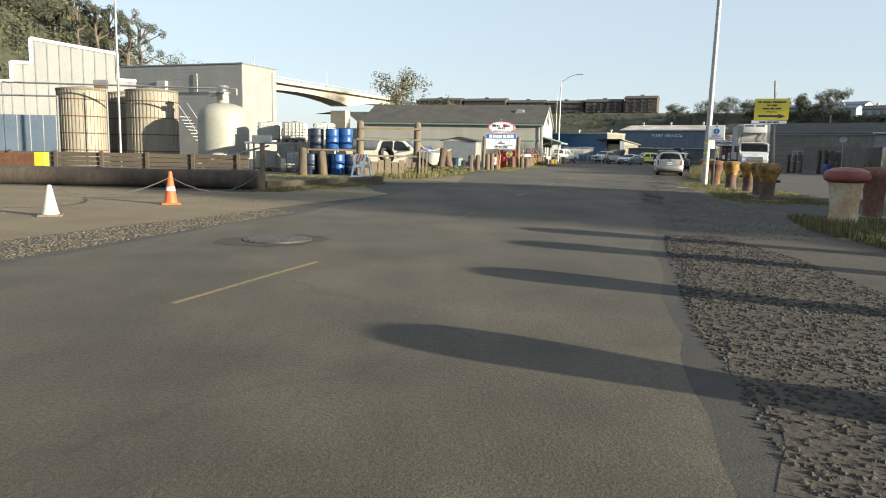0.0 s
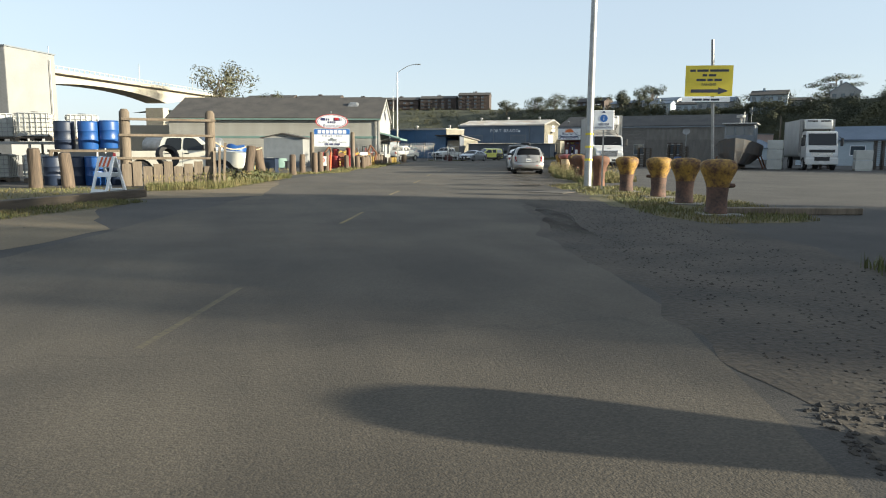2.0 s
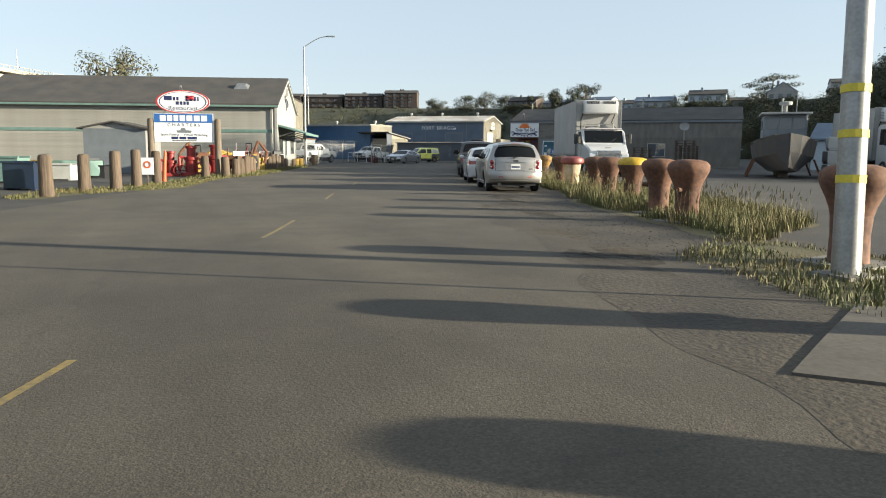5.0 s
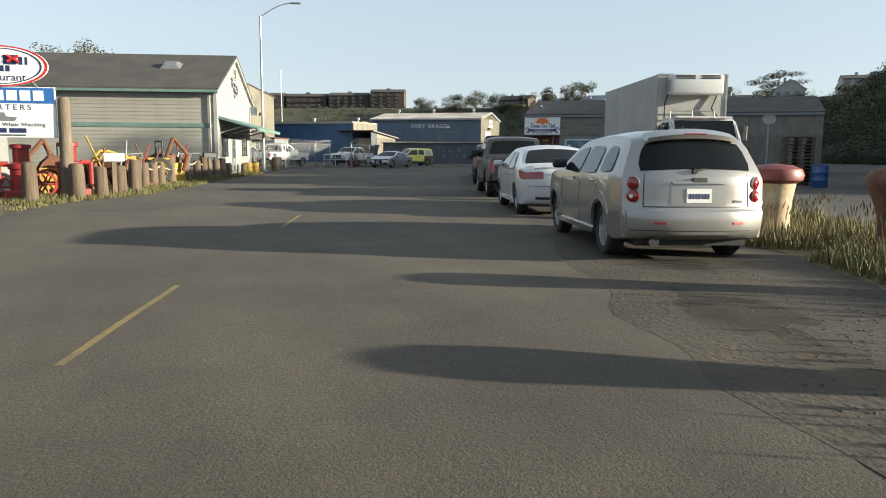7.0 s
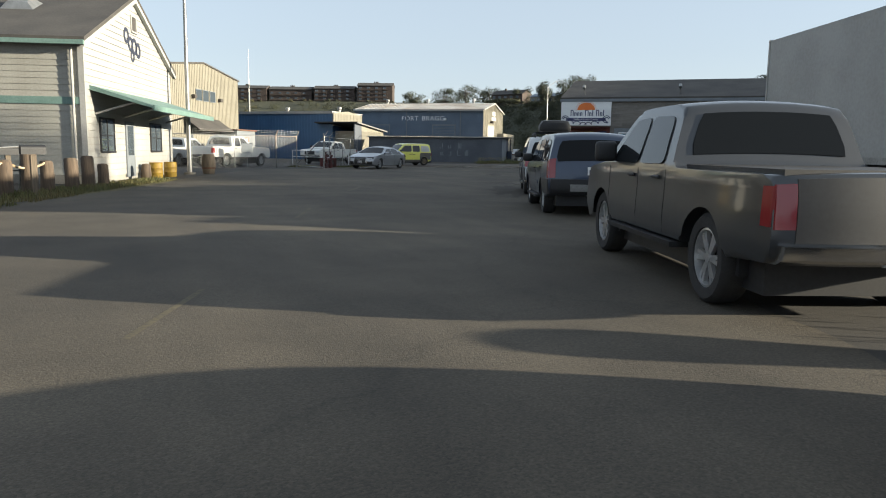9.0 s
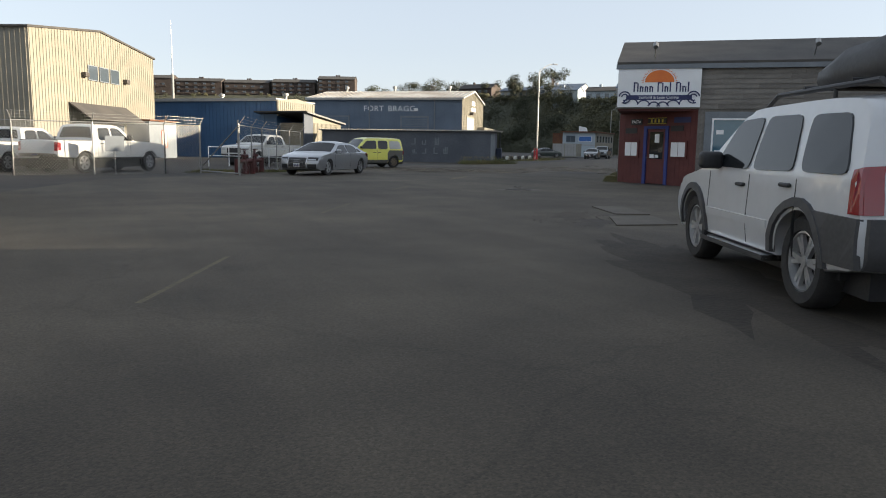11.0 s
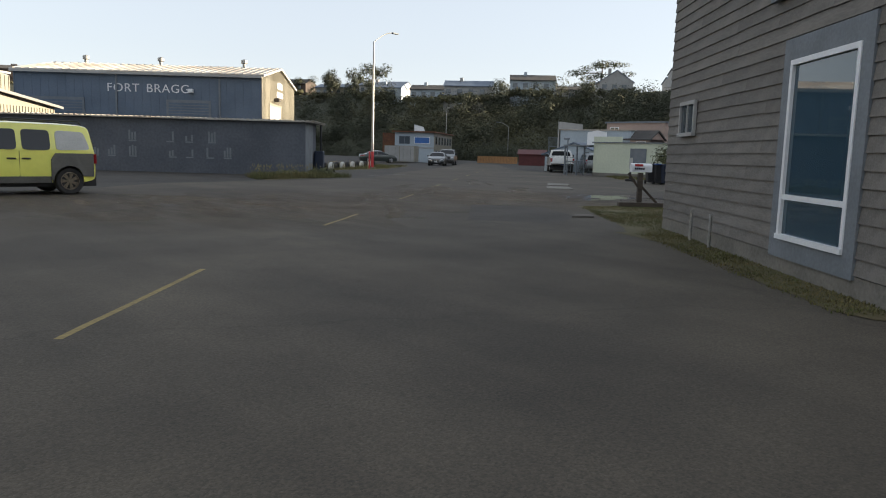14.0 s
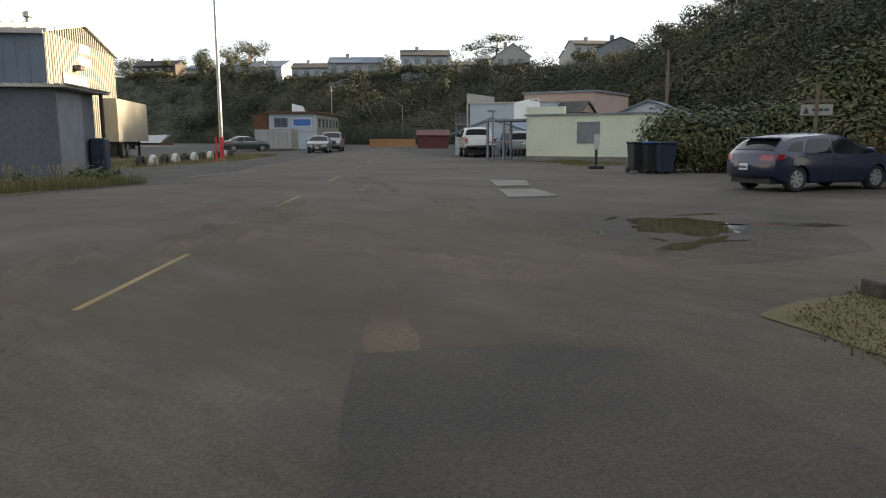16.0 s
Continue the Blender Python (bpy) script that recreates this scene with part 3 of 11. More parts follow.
def grass(poly, count, tall, label, seed=1, z=0.0, lean=0.5):
    rng = random.Random(seed)
    verts, faces = [], []
    for x, y in scatter(poly, count, rng):
        patchy = noise.noise((x * 0.7, y * 0.7, seed))
        if patchy < -0.35:
            continue
        for _ in range(3):
            a, h = rng.uniform(0, 6.28), tall * rng.uniform(0.25, 1.1) * (0.75 + 0.5 * patchy)
            ux, uy = math.cos(a), math.sin(a)
            bx, by = x + rng.uniform(-0.08, 0.08), y + rng.uniform(-0.08, 0.08)
            wd = 0.004 + 0.006 * rng.random()
            d = lean * h * rng.uniform(0.2, 1.0)
            k = len(verts)
            verts += [(bx - uy * wd, by + ux * wd, z), (bx + uy * wd, by - ux * wd, z), (bx + ux * d * 0.4 + uy * wd * 0.7, by + uy * d * 0.4 - ux * wd * 0.7, z + h * 0.6),
                      (bx + ux * d * 0.4 - uy * wd * 0.7, by + uy * d * 0.4 + ux * wd * 0.7, z + h * 0.6), (bx + ux * d, by + uy * d, z + h)]
            faces += [(k, k + 1, k + 2, k + 3), (k + 3, k + 2, k + 4)]
    return raw("grass", verts, faces, M["grass"], label, "grass")


def gravel(poly, count, size, label, seed=1, stone=None):
    rng = random.Random(seed)
    verts, faces = [], []
    tops = [(0, 1, 2), (0, 2, 3), (0, 3, 4), (0, 4, 5), (0, 5, 1)]
    for x, y in scatter(poly, count, rng):
        s, a0 = size * rng.uniform(0.4, 1.3) ** 1.4, rng.uniform(0, 6.28)
        k = len(verts)
        verts.append((x + rng.uniform(-0.2, 0.2) * s, y + rng.uniform(-0.2, 0.2) * s, s * rng.uniform(0.5, 0.8)))
        for i in range(5):
            a, r = a0 + i * 1.2566, s * rng.uniform(0.6, 1.1)
            verts.append((x + r * math.cos(a), y + r * math.sin(a), s * rng.uniform(0.1, 0.35)))
        for i in range(5):
            vx, vy, _ = verts[k + 1 + i]
            verts.append((x + (vx - x) * 0.9, y + (vy - y) * 0.9, -0.01))
        faces += [tuple(k + v for v in f) for f in tops]
        faces += [(k + 1 + i, k + 6 + i, k + 6 + (i + 1) % 5, k + 1 + (i + 1) % 5) for i in range(5)]
    return raw("gravel", verts, faces, stone or M["stone"], label, "gravel")


def leaf_cloud(blobs, per, size, rng, up=0.3):
    """Leaf clumps scattered over and inside ellipsoids: blobs are (x, y, z, rx, ry, rz)."""
    verts, faces = [], []
    for x, y, z, rx, ry, rz in blobs:
        for _ in range(per):
            d = Vector((rng.gauss(0, 1), rng.gauss(0, 1), rng.gauss(0, 1))).normalized()
            q = rng.uniform(0.55, 1.08) * (1 + 0.25 * noise.noise((x + 2 * d.x, y + 2 * d.y, z + 2 * d.z)))
            c = Vector((x + rx * q * d.x, y + ry * q * d.y, z + rz * q * d.z))
            nrm = (d + Vector((rng.uniform(-0.45, 0.45), rng.uniform(-0.45, 0.45), rng.uniform(-0.3, 0.5) + up))).normalized()
            u = nrm.orthogonal().normalized()
            u.rotate(Matrix.Rotation(rng.uniform(0, 6.28), 3, nrm))
            v = nrm.cross(u)
            s = size * rng.uniform(0.5, 1.3)
            k = len(verts)
            verts += [tuple(c - s * u), tuple(c - 0.35 * s * v), tuple(c + s * u + 0.15 * s * nrm), tuple(c + 0.4 * s * v + 0.1 * s * nrm)]
            faces.append((k, k + 1, k + 2, k + 3))
    return verts, faces

# ---- ground and road ----
bm = bmesh.new()
bmesh.ops.create_grid(bm, x_segments=40, y_segments=40, size=2500)
for v in bm.verts:
    v.co += Vector((60, 100, 0))
ground = structure(part("ground", bm, M["ground"], normals=False), "cracked grey asphalt and hard-packed yard surface", "ground")

ROAD_L = [(-11, -14), (-6.3, 0), (-4.1, 8.4), (-1.8, 15.6), (0.4, 24), (2.1, 30), (3.4, 40), (7.2, 52), (9.6, 59), (12.4, 65), (16.4, 78), (19.2, 86), (23.5, 98), (31, 104), (44, 117), (56, 121), (66, 131), (79, 142), (114, 176)]
ROAD_R = [(110, 166), (84, 138), (76, 122), (70, 110), (64, 102), (56, 101), (51, 101.5), (46.5, 98.8), (42, 93.8), (40.9, 91.4), (54, 78.5), (49, 73), (38, 76), (31.5, 75.5), (27.6, 71), (22.6, 62), (19.6, 55), (16, 46.5), (13.6, 40.2), (12.6, 37), (10, 28.7), (8.6, 24.8), (6.9, 20.7), (4.2, 12), (3.5, 9.9), (2.3, 6.2), (1.5, 3.6), (0.2, -1), (-3, -14)]
road = sheet("road", jagged(ROAD_L + ROAD_R, 0.5, 0.13, 2), 0.0015, M["road"], "worn tan-grey asphalt road with patches and cracks", "road")


def strip(name, a, b, width, material, parent, z):
    (x0, y0), (x1, y1) = a, b
    ln = math.hypot(x1 - x0, y1 - y0)
    nx, ny = -(y1 - y0) / ln * width / 2, (x1 - x0) / ln * width / 2
    poly = [(x0 - nx, y0 - ny), (x1 - nx, y1 - ny), (x1 + nx, y1 + ny), (x0 + nx, y0 + ny)]
    return sheet(name, jagged(poly, 0.25, 0.012, 3), z, material, "", "", parent)


DASHES = [((-1.75, 6.6), (-0.84, 8.9)), ((1.1, 14.2), (1.75, 16.2)), ((3.5, 22.0), (4.3, 24.3)), ((6.1, 30.1), (6.85, 32.1)), ((8.75, 37.9), (9.65, 40.45)), ((11.45, 45.9), (12.25, 48.4)), ((14.2, 53.6), (14.95, 55.75)),
          ((17.0, 61.0), (17.65, 62.6)), ((19.9, 69), (20.7, 71.2)), ((23.2, 77), (24.3, 79.2)), ((26.9, 84), (28.2, 86.1)), ((31.1, 90.6), (32.5, 92.5)), ((36.15, 96.7), (38.05, 98.9)), ((41.6, 102.2), (43.45, 103.9)),
          ((47.2, 107.4), (49.1, 109.1)), ((53.0, 112.85), (54.85, 114.45)), ((58.8, 118.1), (60.7, 119.8)), ((64.6, 123.4), (66.5, 125.1)), ((70.4, 128.7), (72.3, 130.4)), ((76.2, 134), (78.1, 135.7))]
for a, b in DASHES:
    strip("line_dash", a, b, 0.06, M["paint_f"] if 14 < a[1] < 16 or 60 < a[1] < 92 else M["paint_n"] if a[1] > 92 else M["paint_y"], road, 0.0035)
for a, b in (((57.5, 123.5), (62, 126)),):
    strip("parking_line", a, b, 0.1, M["paint_w"], road, 0.0035)

# repaired and muddy places
sheet("asphalt_patch", jagged([(47.74, 105.02), (48.62, 104.35), (48.92, 103.63), (47.66, 101.77), (46.70, 101.11), (45.78, 100.82), (44.69, 101.95)], 0.4, 0.06, 7), 0.0045, M["patch"], "", "", road)
sheet("sandy_verge", jagged([(-30, 8), (-11, 8.5), (-5.0, 9.9), (-2.6, 15.8), (-0.3, 22), (-1.0, 27), (-4.2, 21.8), (-14, 23.6), (-34, 26)], 0.6, 0.2, 4), 0.0035, M["dirt"], "sandy gravel verge beside the road", "verge")
sheet("sandy_verge", jagged([(-1.2, 29.5), (2.4, 30.5), (3.6, 40.5), (0.6, 39.8), (-0.8, 35)], 0.6, 0.15, 5), 0.0035, M["dirt"], "sandy gravel verge under the fence", "verge")
sheet("muddy_verge", jagged([(9.9, 29.5), (12.2, 36.4), (13.5, 40.4), (15.8, 46.2), (18.5, 52.6), (20.6, 51.5), (19.8, 47.5), (18.4, 42.5), (16.8, 37.5), (14.4, 31.5), (12.0, 29.0)], 0.22, 0.26, 6), 0.0029, M["mud"], "muddy rutted verge at the road edge", "verge")
sheet("muddy_verge", jagged([(1.6, 3.2), (2.5, 6.2), (3.6, 9.9), (4.4, 12.2), (6.6, 20.8), (8.2, 25), (9.7, 29), (12.3, 30), (11.2, 24.5), (10.4, 21), (8.8, 15.5), (7.2, 10), (5.6, 5), (4.2, 1)], 0.22, 0.26, 8), 0.0023, M["mud"], "dark muddy road shoulder with loose stones", "verge")
sheet("muddy_verge", jagged([(51.6, 104.8), (53.2, 108), (56.6, 107.6), (57.4, 104.6), (54.0, 103.6)], 0.5, 0.2, 9), 0.0023, M["mud"], "wet mud round a puddle", "verge")

def blot(cx, cy, rx, ry, turn, seed, rough=0.35, n=64):
    """A ragged round outline."""
    out = []
    for k in range(n):
        a = 2 * math.pi * k / n
        r = 1 + rough * noise.noise((1.6 * math.cos(a), 1.6 * math.sin(a), seed)) + 0.5 * rough * noise.noise((5 * math.cos(a), 5 * math.sin(a), seed + 7))
        x, y = rx * r * math.cos(a), ry * r * math.sin(a)
        out.append((cx + x * math.cos(turn) - y * math.sin(turn), cy + x * math.sin(turn) + y * math.cos(turn)))
    return out


TURN = math.atan2(-0.82, 0.57)
sheet("wet_rim", blot(54.55, 106.0, 1.3, 1.2, TURN, 2.0, 0.7), 0.005, M["wetmud"], "wet dark mud at a puddle's edge", "mud")
sheet("puddle", blot(54.75, 106.0, 0.85, 0.95, TURN, 5.0, 0.5), 0.0065, M["water"], "shallow muddy puddle reflecting the sky", "puddle")
sheet("puddle", blot(53.1, 105.2, 0.6, 0.16, TURN + 0.9, 9.0, 0.9), 0.0065, M["water"], "small ragged puddle in wet mud", "puddle")
sheet("puddle", blot(55.9, 104.9, 0.8, 0.2, TURN, 14.0, 0.9), 0.0065, M["water"], "thin ragged puddle in wet mud", "puddle")
for x, y, rx, ry, turn, seed in ((53.4, 106.5, 0.3, 0.06, 0.7, 31.0), (53.7, 105.0, 0.3, 0.05, -0.6, 35.0), (53.3, 105.7, 0.22, 0.05, 0.9, 36.0), (56.4, 106.4, 0.5, 0.07, -0.6, 38.0), (55.0, 107.2, 0.35, 0.05, 0.2, 44.0)):
    sheet("puddle", blot(x, y, rx, ry, turn, seed, 0.9), 0.0062, M["water"], "narrow sliver of water in a muddy rut", "puddle")
# dusty films that also paint a faint warm band of sunlight on the road
for x, y, rx, ry, turn, seed in ((44.0, 107.0, 7.5, 4.0, 0.75, 81.0), (39.0, 109.8, 8.0, 3.4, 2.2, 84.0), (51.0, 106.6, 5.5, 4.0, 0.75, 91.0)):
    sheet("dust_film", blot(x, y, rx, ry, turn, seed, 0.9, 96), 0.0018 + (seed - 81) * 0.00007, M["sunny_dust"], "thin dusty tan film with faint sunlight in its colour", "dirt")
rng = random.Random(77)
for k in range(14):
    a = rng.uniform(0.75, 0.95)
    sheet("dust_streak", blot(45 + k * 1.1 + rng.uniform(-1, 1), 105.5 + k * 0.85 + rng.uniform(-2.6, 3.2), rng.uniform(1.4, 3.2), rng.uniform(0.12, 0.4), a, 50.0 + k, 0.9), 0.0029 + k * 0.0001, M["sunny_dust"], "thin dusty tyre streak on the asphalt", "dirt")
gravel(blot(53.8, 105.8, 1.9, 1.8, TURN, 3.0), 500, 0.014, "crumbs of mud and asphalt round the puddle", 41, M["stone_d"])
# a long ragged dark patch alongside the parked vehicle
sheet("muddy_stain", blot(28.25, 75.9, 2.7, 0.6, 1.136, 33.0, 0.9), 0.0027, M["earth"], "dark ragged patch on the asphalt beside a parked vehicle", "mud")
sheet("pothole", blot(30.75, 80.9, 0.75, 0.28, 0.9, 21.0, 0.6), 0.0035, M["wetmud"], "dark crumbling pothole beside a slab", "pothole")
sheet("pothole", blot(31.3, 82.2, 0.9, 0.35, 0.95, 24.0, 0.8), 0.0033, M["mud"], "shallow muddy pothole beside a slab", "pothole")
gravel(blot(31.0, 81.6, 1.5, 0.8, 0.95, 22.0), 420, 0.011, "broken asphalt crumbs round the pothole", 42, M["stone_d"])
gravel([(1.6, 3.0), (2.4, 6.2), (3.6, 9.9), (4.4, 12.2), (5.3, 12.0), (5.2, 9.4), (4.4, 5.6), (3.6, 2.0)], 11000, 0.019, "loose dark gravel along the road shoulder", 11, M["stone_d"])
sheet("tyre_rut", jagged([(9.5, 28.4), (8.3, 24.1), (7.2, 21.2), (6.15, 18.4), (5.7, 16.6), (6.05, 16.5), (6.75, 18.4), (7.75, 20.9), (8.75, 24.0), (9.95, 28.3)], 0.16, 0.2, 61), 0.0035, M["damp"], "dark earth rut along the broken road edge", "rut")
gravel([(9.3, 28.4), (5.5, 16.6), (6.4, 16.5), (10.2, 28.3)], 900, 0.011, "crumbled asphalt along the road edge", 64, M["stone_d"])
gravel([(4.2, 11), (7.2, 20), (10.0, 28.5), (10.6, 25), (9.4, 20.4), (7.4, 12)], 3600, 0.014, "scattered stones along the road shoulder", 12, M["stone_d"])
gravel([(-9.5, 7.2), (-4.3, 8.5), (-2.0, 15.4), (-2.6, 16.2), (-5.2, 10.2), (-10, 9.2)], 9500, 0.017, "loose gravel bank beside the road", 13, M["stone_t"])
gravel([(12.2, 34), (15.2, 44), (18.2, 46), (16, 36)], 2200, 0.014, "scattered stones on the muddy verge", 14, M["stone_d"])
gravel([(-12, 10), (-3, 16), (-1, 24), (-4.5, 20), (-14, 20)], 900, 0.02, "small stones on the sandy verge", 15, M["stone_t"])

for k, (x, y, rx, ry, key) in enumerate(((13.4, 37.4, 1.3, 0.35, "sunny_dust"), (14.6, 40.2, 1.5, 0.4, "damp"), (14.3, 42.2, 0.9, 0.3, "sunny_dust"), (15.6, 43.4, 1.6, 0.45, "sunny_dust"), (16.4, 45.6, 1.2, 0.3, "damp"), (12.2, 34.2, 1.6, 0.35, "damp"), (17.6, 48.0, 1.3, 0.5, "damp"), (13.0, 35.2, 0.8, 0.5, "sunny_dust"))):
    sheet("mud_patch", blot(x, y, rx, ry, 1.19, 3.7 * k, 0.9), 0.0036 + 0.0002 * k, M[key], "uneven patch of mud and sand on the verge", "mud")
gravel([(12.4, 34), (14.6, 41), (17.0, 47.4), (18.2, 47), (16.6, 41), (14.6, 34)], 2600, 0.012, "crumbs of dried mud on the verge", 65, M["stone_t"])
GRASS = [
    ([(9.9, 20.2), (9.9, 22.6), (11.4, 26.6), (12.2, 30.4), (13.0, 34.4), (15.4, 36), (15.6, 32), (14.6, 27), (13.2, 22), (12.2, 20.2)], 2600, 0.12, 21),
    ([(15.2, 35.2), (16.6, 41), (17.6, 44), (19.2, 47), (20.4, 50.6), (22.4, 54), (24, 58.5), (25.4, 58), (23.4, 50), (21, 44), (18.4, 37)], 7000, 0.4, 22),
    ([(7.0, 10.0), (7.5, 13.4), (8.4, 15.6), (10.2, 15.2), (9.4, 11.6), (8.2, 9.4)], 1500, 0.22, 23),
    ([(-0.9, 33.6), (1.2, 34.4), (3.2, 40.4), (4.4, 44.6), (3.0, 45.6), (1.0, 41), (-1.2, 37)], 2600, 0.32, 24),
    ([(4.2, 47.6), (8.2, 52.6), (10.4, 61.4), (9.6, 62), (7.4, 56.4), (3.6, 49)], 1300, 0.14, 25),
    ([(9.4, 59.4), (12.2, 64.2), (16.4, 77.6), (19.0, 85.2), (18.0, 86), (15.0, 78.6), (10.6, 66), (8.6, 60.4)], 2800, 0.2, 26),
    ([(-26, 25.5), (-4.2, 23.8), (-1.4, 29.2), (-2.2, 33.0), (-1.2, 36.2), (-26, 36.4)], 3600, 0.12, 27),
    ([(-4.4, 22.2), (-3.4, 22.0), (-0.4, 28.4), (-1.4, 29.4)], 700, 0.12, 28),
    ([(45.4, 98.2), (48.4, 101.6), (50.2, 103.4), (53.4, 103.0), (50.6, 100.6), (46.8, 97.4)], 5200, 0.035, 29),
    ([(41.6, 93.9), (45.6, 98.6), (46.8, 97.6), (42.6, 93.2)], 2600, 0.045, 30),
    ([(49.0, 119.4), (54.9, 121.2), (54.6, 123.4), (50, 122.6)], 1100, 0.4, 31),
    ([(57, 130), (68, 136.2), (78, 146), (74, 150), (62, 139)], 1800, 0.3, 32),
    ([(27, 103.8), (31.6, 104.2), (33.4, 106), (28, 106.4)], 700, 0.15, 33),
    ([(72.5, 118), (77.5, 122.8), (79, 124), (79, 122), (75, 117)], 500, 0.2, 34),
]
for poly, count, tall, seed in GRASS:
    sheet("turf", jagged(poly, 0.3, 0.34, seed), 0.0045 + 0.0004 * (seed - 20), M["turf"], "patchy green and straw-coloured rough turf", "turf")
    grass(poly, int(count * 2.2), tall, "rough green grass and dry weeds", seed)
    if tall > 0.25:
        rng = random.Random(seed + 90)
        verts, faces = [], []
        for x, y in scatter(poly, int(count * 0.32), rng):
            if noise.noise((x * 0.7, y * 0.7, seed)) < 0.0:
                continue
            hh, dx, dy = tall * rng.uniform(1.0, 1.55), rng.uniform(-0.12, 0.12), rng.uniform(-0.12, 0.12)
            k = len(verts)
            verts += [(x - 0.003, y, 0), (x + 0.003, y, 0), (x + dx, y + dy, hh)]
            faces.append((k, k + 1, k + 2))
            for a in (0.0, 1.57):
                ux, uy, k = 0.013 * math.cos(a), 0.013 * math.sin(a), len(verts)
                verts += [(x + dx * 0.8, y + dy * 0.8, hh * 0.84), (x + dx * 0.95 + ux, y + dy * 0.95 + uy, hh * 0.95), (x + dx * 1.15, y + dy * 1.15, hh * 1.08), (x + dx * 0.95 - ux, y + dy * 0.95 - uy, hh * 0.95)]
                faces.append((k, k + 1, k + 2, k + 3))
        raw("grass_seed_heads", verts, faces, M["straw"], "pale straw-coloured seed heads above the grass", "grass")


def manhole(x, y, r, label):
    t = thing("manhole_cover", pose(x, y, 0.008), label, "manhole")
    part("ring", lathe([(r * 1.12, 0.0), (r * 1.12, 0.006), (r * 1.03, 0.008), (r * 1.03, 0.0)], 32), M["slabpale"] if y > 80 else M["iron"], t)
    sheet("collar", blot(0, 0, r * 1.9, r * 1.5, 0.4, x, 0.3), -0.003, M["slabstone"] if y > 80 else M["earth"], "", "", t)
    part("lid", lathe([(r, 0.0), (r, 0.012), (0, 0.014)], 32), M["iron"], t)
    bm = bmesh.new()
    for i in range(-6, 7):
        for j in range(-6, 7):
            px, py = i * r * 0.14, j * r * 0.14
            if math.hypot(px, py) < r * 0.9:
                box(bm, px - r * 0.045, py - r * 0.045, 0.012, px + r * 0.045, py + r * 0.045, 0.019)
    tagged(part("studs", bm, M["iron"], t), kind="stuff")


manhole(-1.6, 10.85, 0.42, "round cast-iron manhole cover in a sunken ring")
manhole(34.85, 89.65, 0.40, "round cast-iron manhole cover set in pale concrete")
manhole(35.6, 90.9, 0.16, "small round valve cover in the road")


def plate_on_ground(poly, label, z=0.022, mt="slabstone"):
    bm = slab(jagged(poly, 0.4, 0.02, 1), 0.0, z)
    return tagged(part("paving_slab", bm, M[mt]), label, "slab", "slabs on the road")


plate_on_ground([(31.68, 81.61), (32.56, 81.45), (31.9, 80.1), (30.8, 80.34)], "broken pale concrete slab lying in a pothole")
plate_on_ground([(32.93, 83.67), (33.6, 83.4), (32.8, 81.75), (32.2, 82.05)], "cracked pale concrete slab beside a pothole")
plate_on_ground([(61.8, 114.6), (62.2, 113.6), (60.46, 112.3), (59.7, 112.8)], "thin grey sheet lying on the asphalt", 0.03, "concrete")
plate_on_ground([(58.7, 112.0), (59.5, 111.5), (58.0, 110.0), (57.1, 110.6)], "thin grey sheet lying on the asphalt", 0.03, "concrete")
plate_on_ground([(47.87, 101.76), (48.15, 101.57), (47.69, 101.10), (47.25, 101.35)], "flat concrete utility lid in the grass verge", 0.03)
plate_on_ground([(10.6, 30.4), (12.6, 31.6), (13.2, 30.9), (11.4, 29.6)], "flat pale concrete apron at the verge", 0.02)

# ---- buildings ----
def frame_at(x, y, ax, ay, z=0.0):
    """A place on the ground whose local x runs along (ax, ay), local y to its left."""
    return pose(x, y, z, 0, 0, math.degrees(math.atan2(ay, ax)))


def shell(parent, L, D, H, material, t=0.15, x0=0.0, y0=0.0, z0=0.0, name="wall", sides="fblr"):
    """Four walls with thickness, butted end to end."""
    rows = dict(f=(x0, y0, z0, x0 + L, y0 + t, H), b=(x0, y0 + D - t, z0, x0 + L, y0 + D, H), l=(x0, y0 + t, z0, x0 + t, y0 + D - t, H), r=(x0 + L - t, y0 + t, z0, x0 + L, y0 + D - t, H))
    for s in sides:
        part(name, boxes(rows[s]), material, parent)


def gable_roof(parent, L, D, eave, ridge, material, over=0.3, thick=0.12, along="x", x0=0.0, y0=0.0, walls=None, end=0.2):
    """A pitched roof with its two gable triangles; the ridge runs along the local x or y axis."""
    def place(a, b, z):
        return (x0 + a, y0 + b, z) if along == "x" else (x0 + b, y0 + a, z)
    ln, sp = (L, D) if along == "x" else (D, L)
    pitch = (ridge - eave) / (sp / 2)
    for side in (0, 1):
        b0, b1 = ((-over, sp / 2) if side == 0 else (sp + over, sp / 2))
        bm = bmesh.new()
        rows = []
        for b, z in ((b0, eave - over * pitch), (b1, ridge)):
            for a in (-end, ln + end):
                rows.append((bm.verts.new(place(a, b, z)), bm.verts.new(place(a, b, z + thick))))
        (p, P), (q, Q), (r, R), (s, S) = rows
        for fc in ((p, q, s, r), (P, R, S, Q), (p, P, Q, q), (r, s, S, R), (p, r, R, P), (q, Q, S, s)):
            bm.faces.new(fc)
        part("roof", bm, material, parent)
    if walls is not None:
        for a in (0.0, ln - 0.15):
            bm = bmesh.new()
            vs = [[bm.verts.new(place(a + d, b, z)) for b, z in ((0, eave), (sp, eave), (sp / 2, ridge - 0.01))] for d in (0, 0.15)]
            bm.faces.new(vs[0])
            bm.faces.new(vs[1][::-1])
            for k in range(3):
                j = (k + 1) % 3
                bm.faces.new((vs[0][k], vs[0][j], vs[1][j], vs[1][k]))
            part("gable", bm, walls, parent)


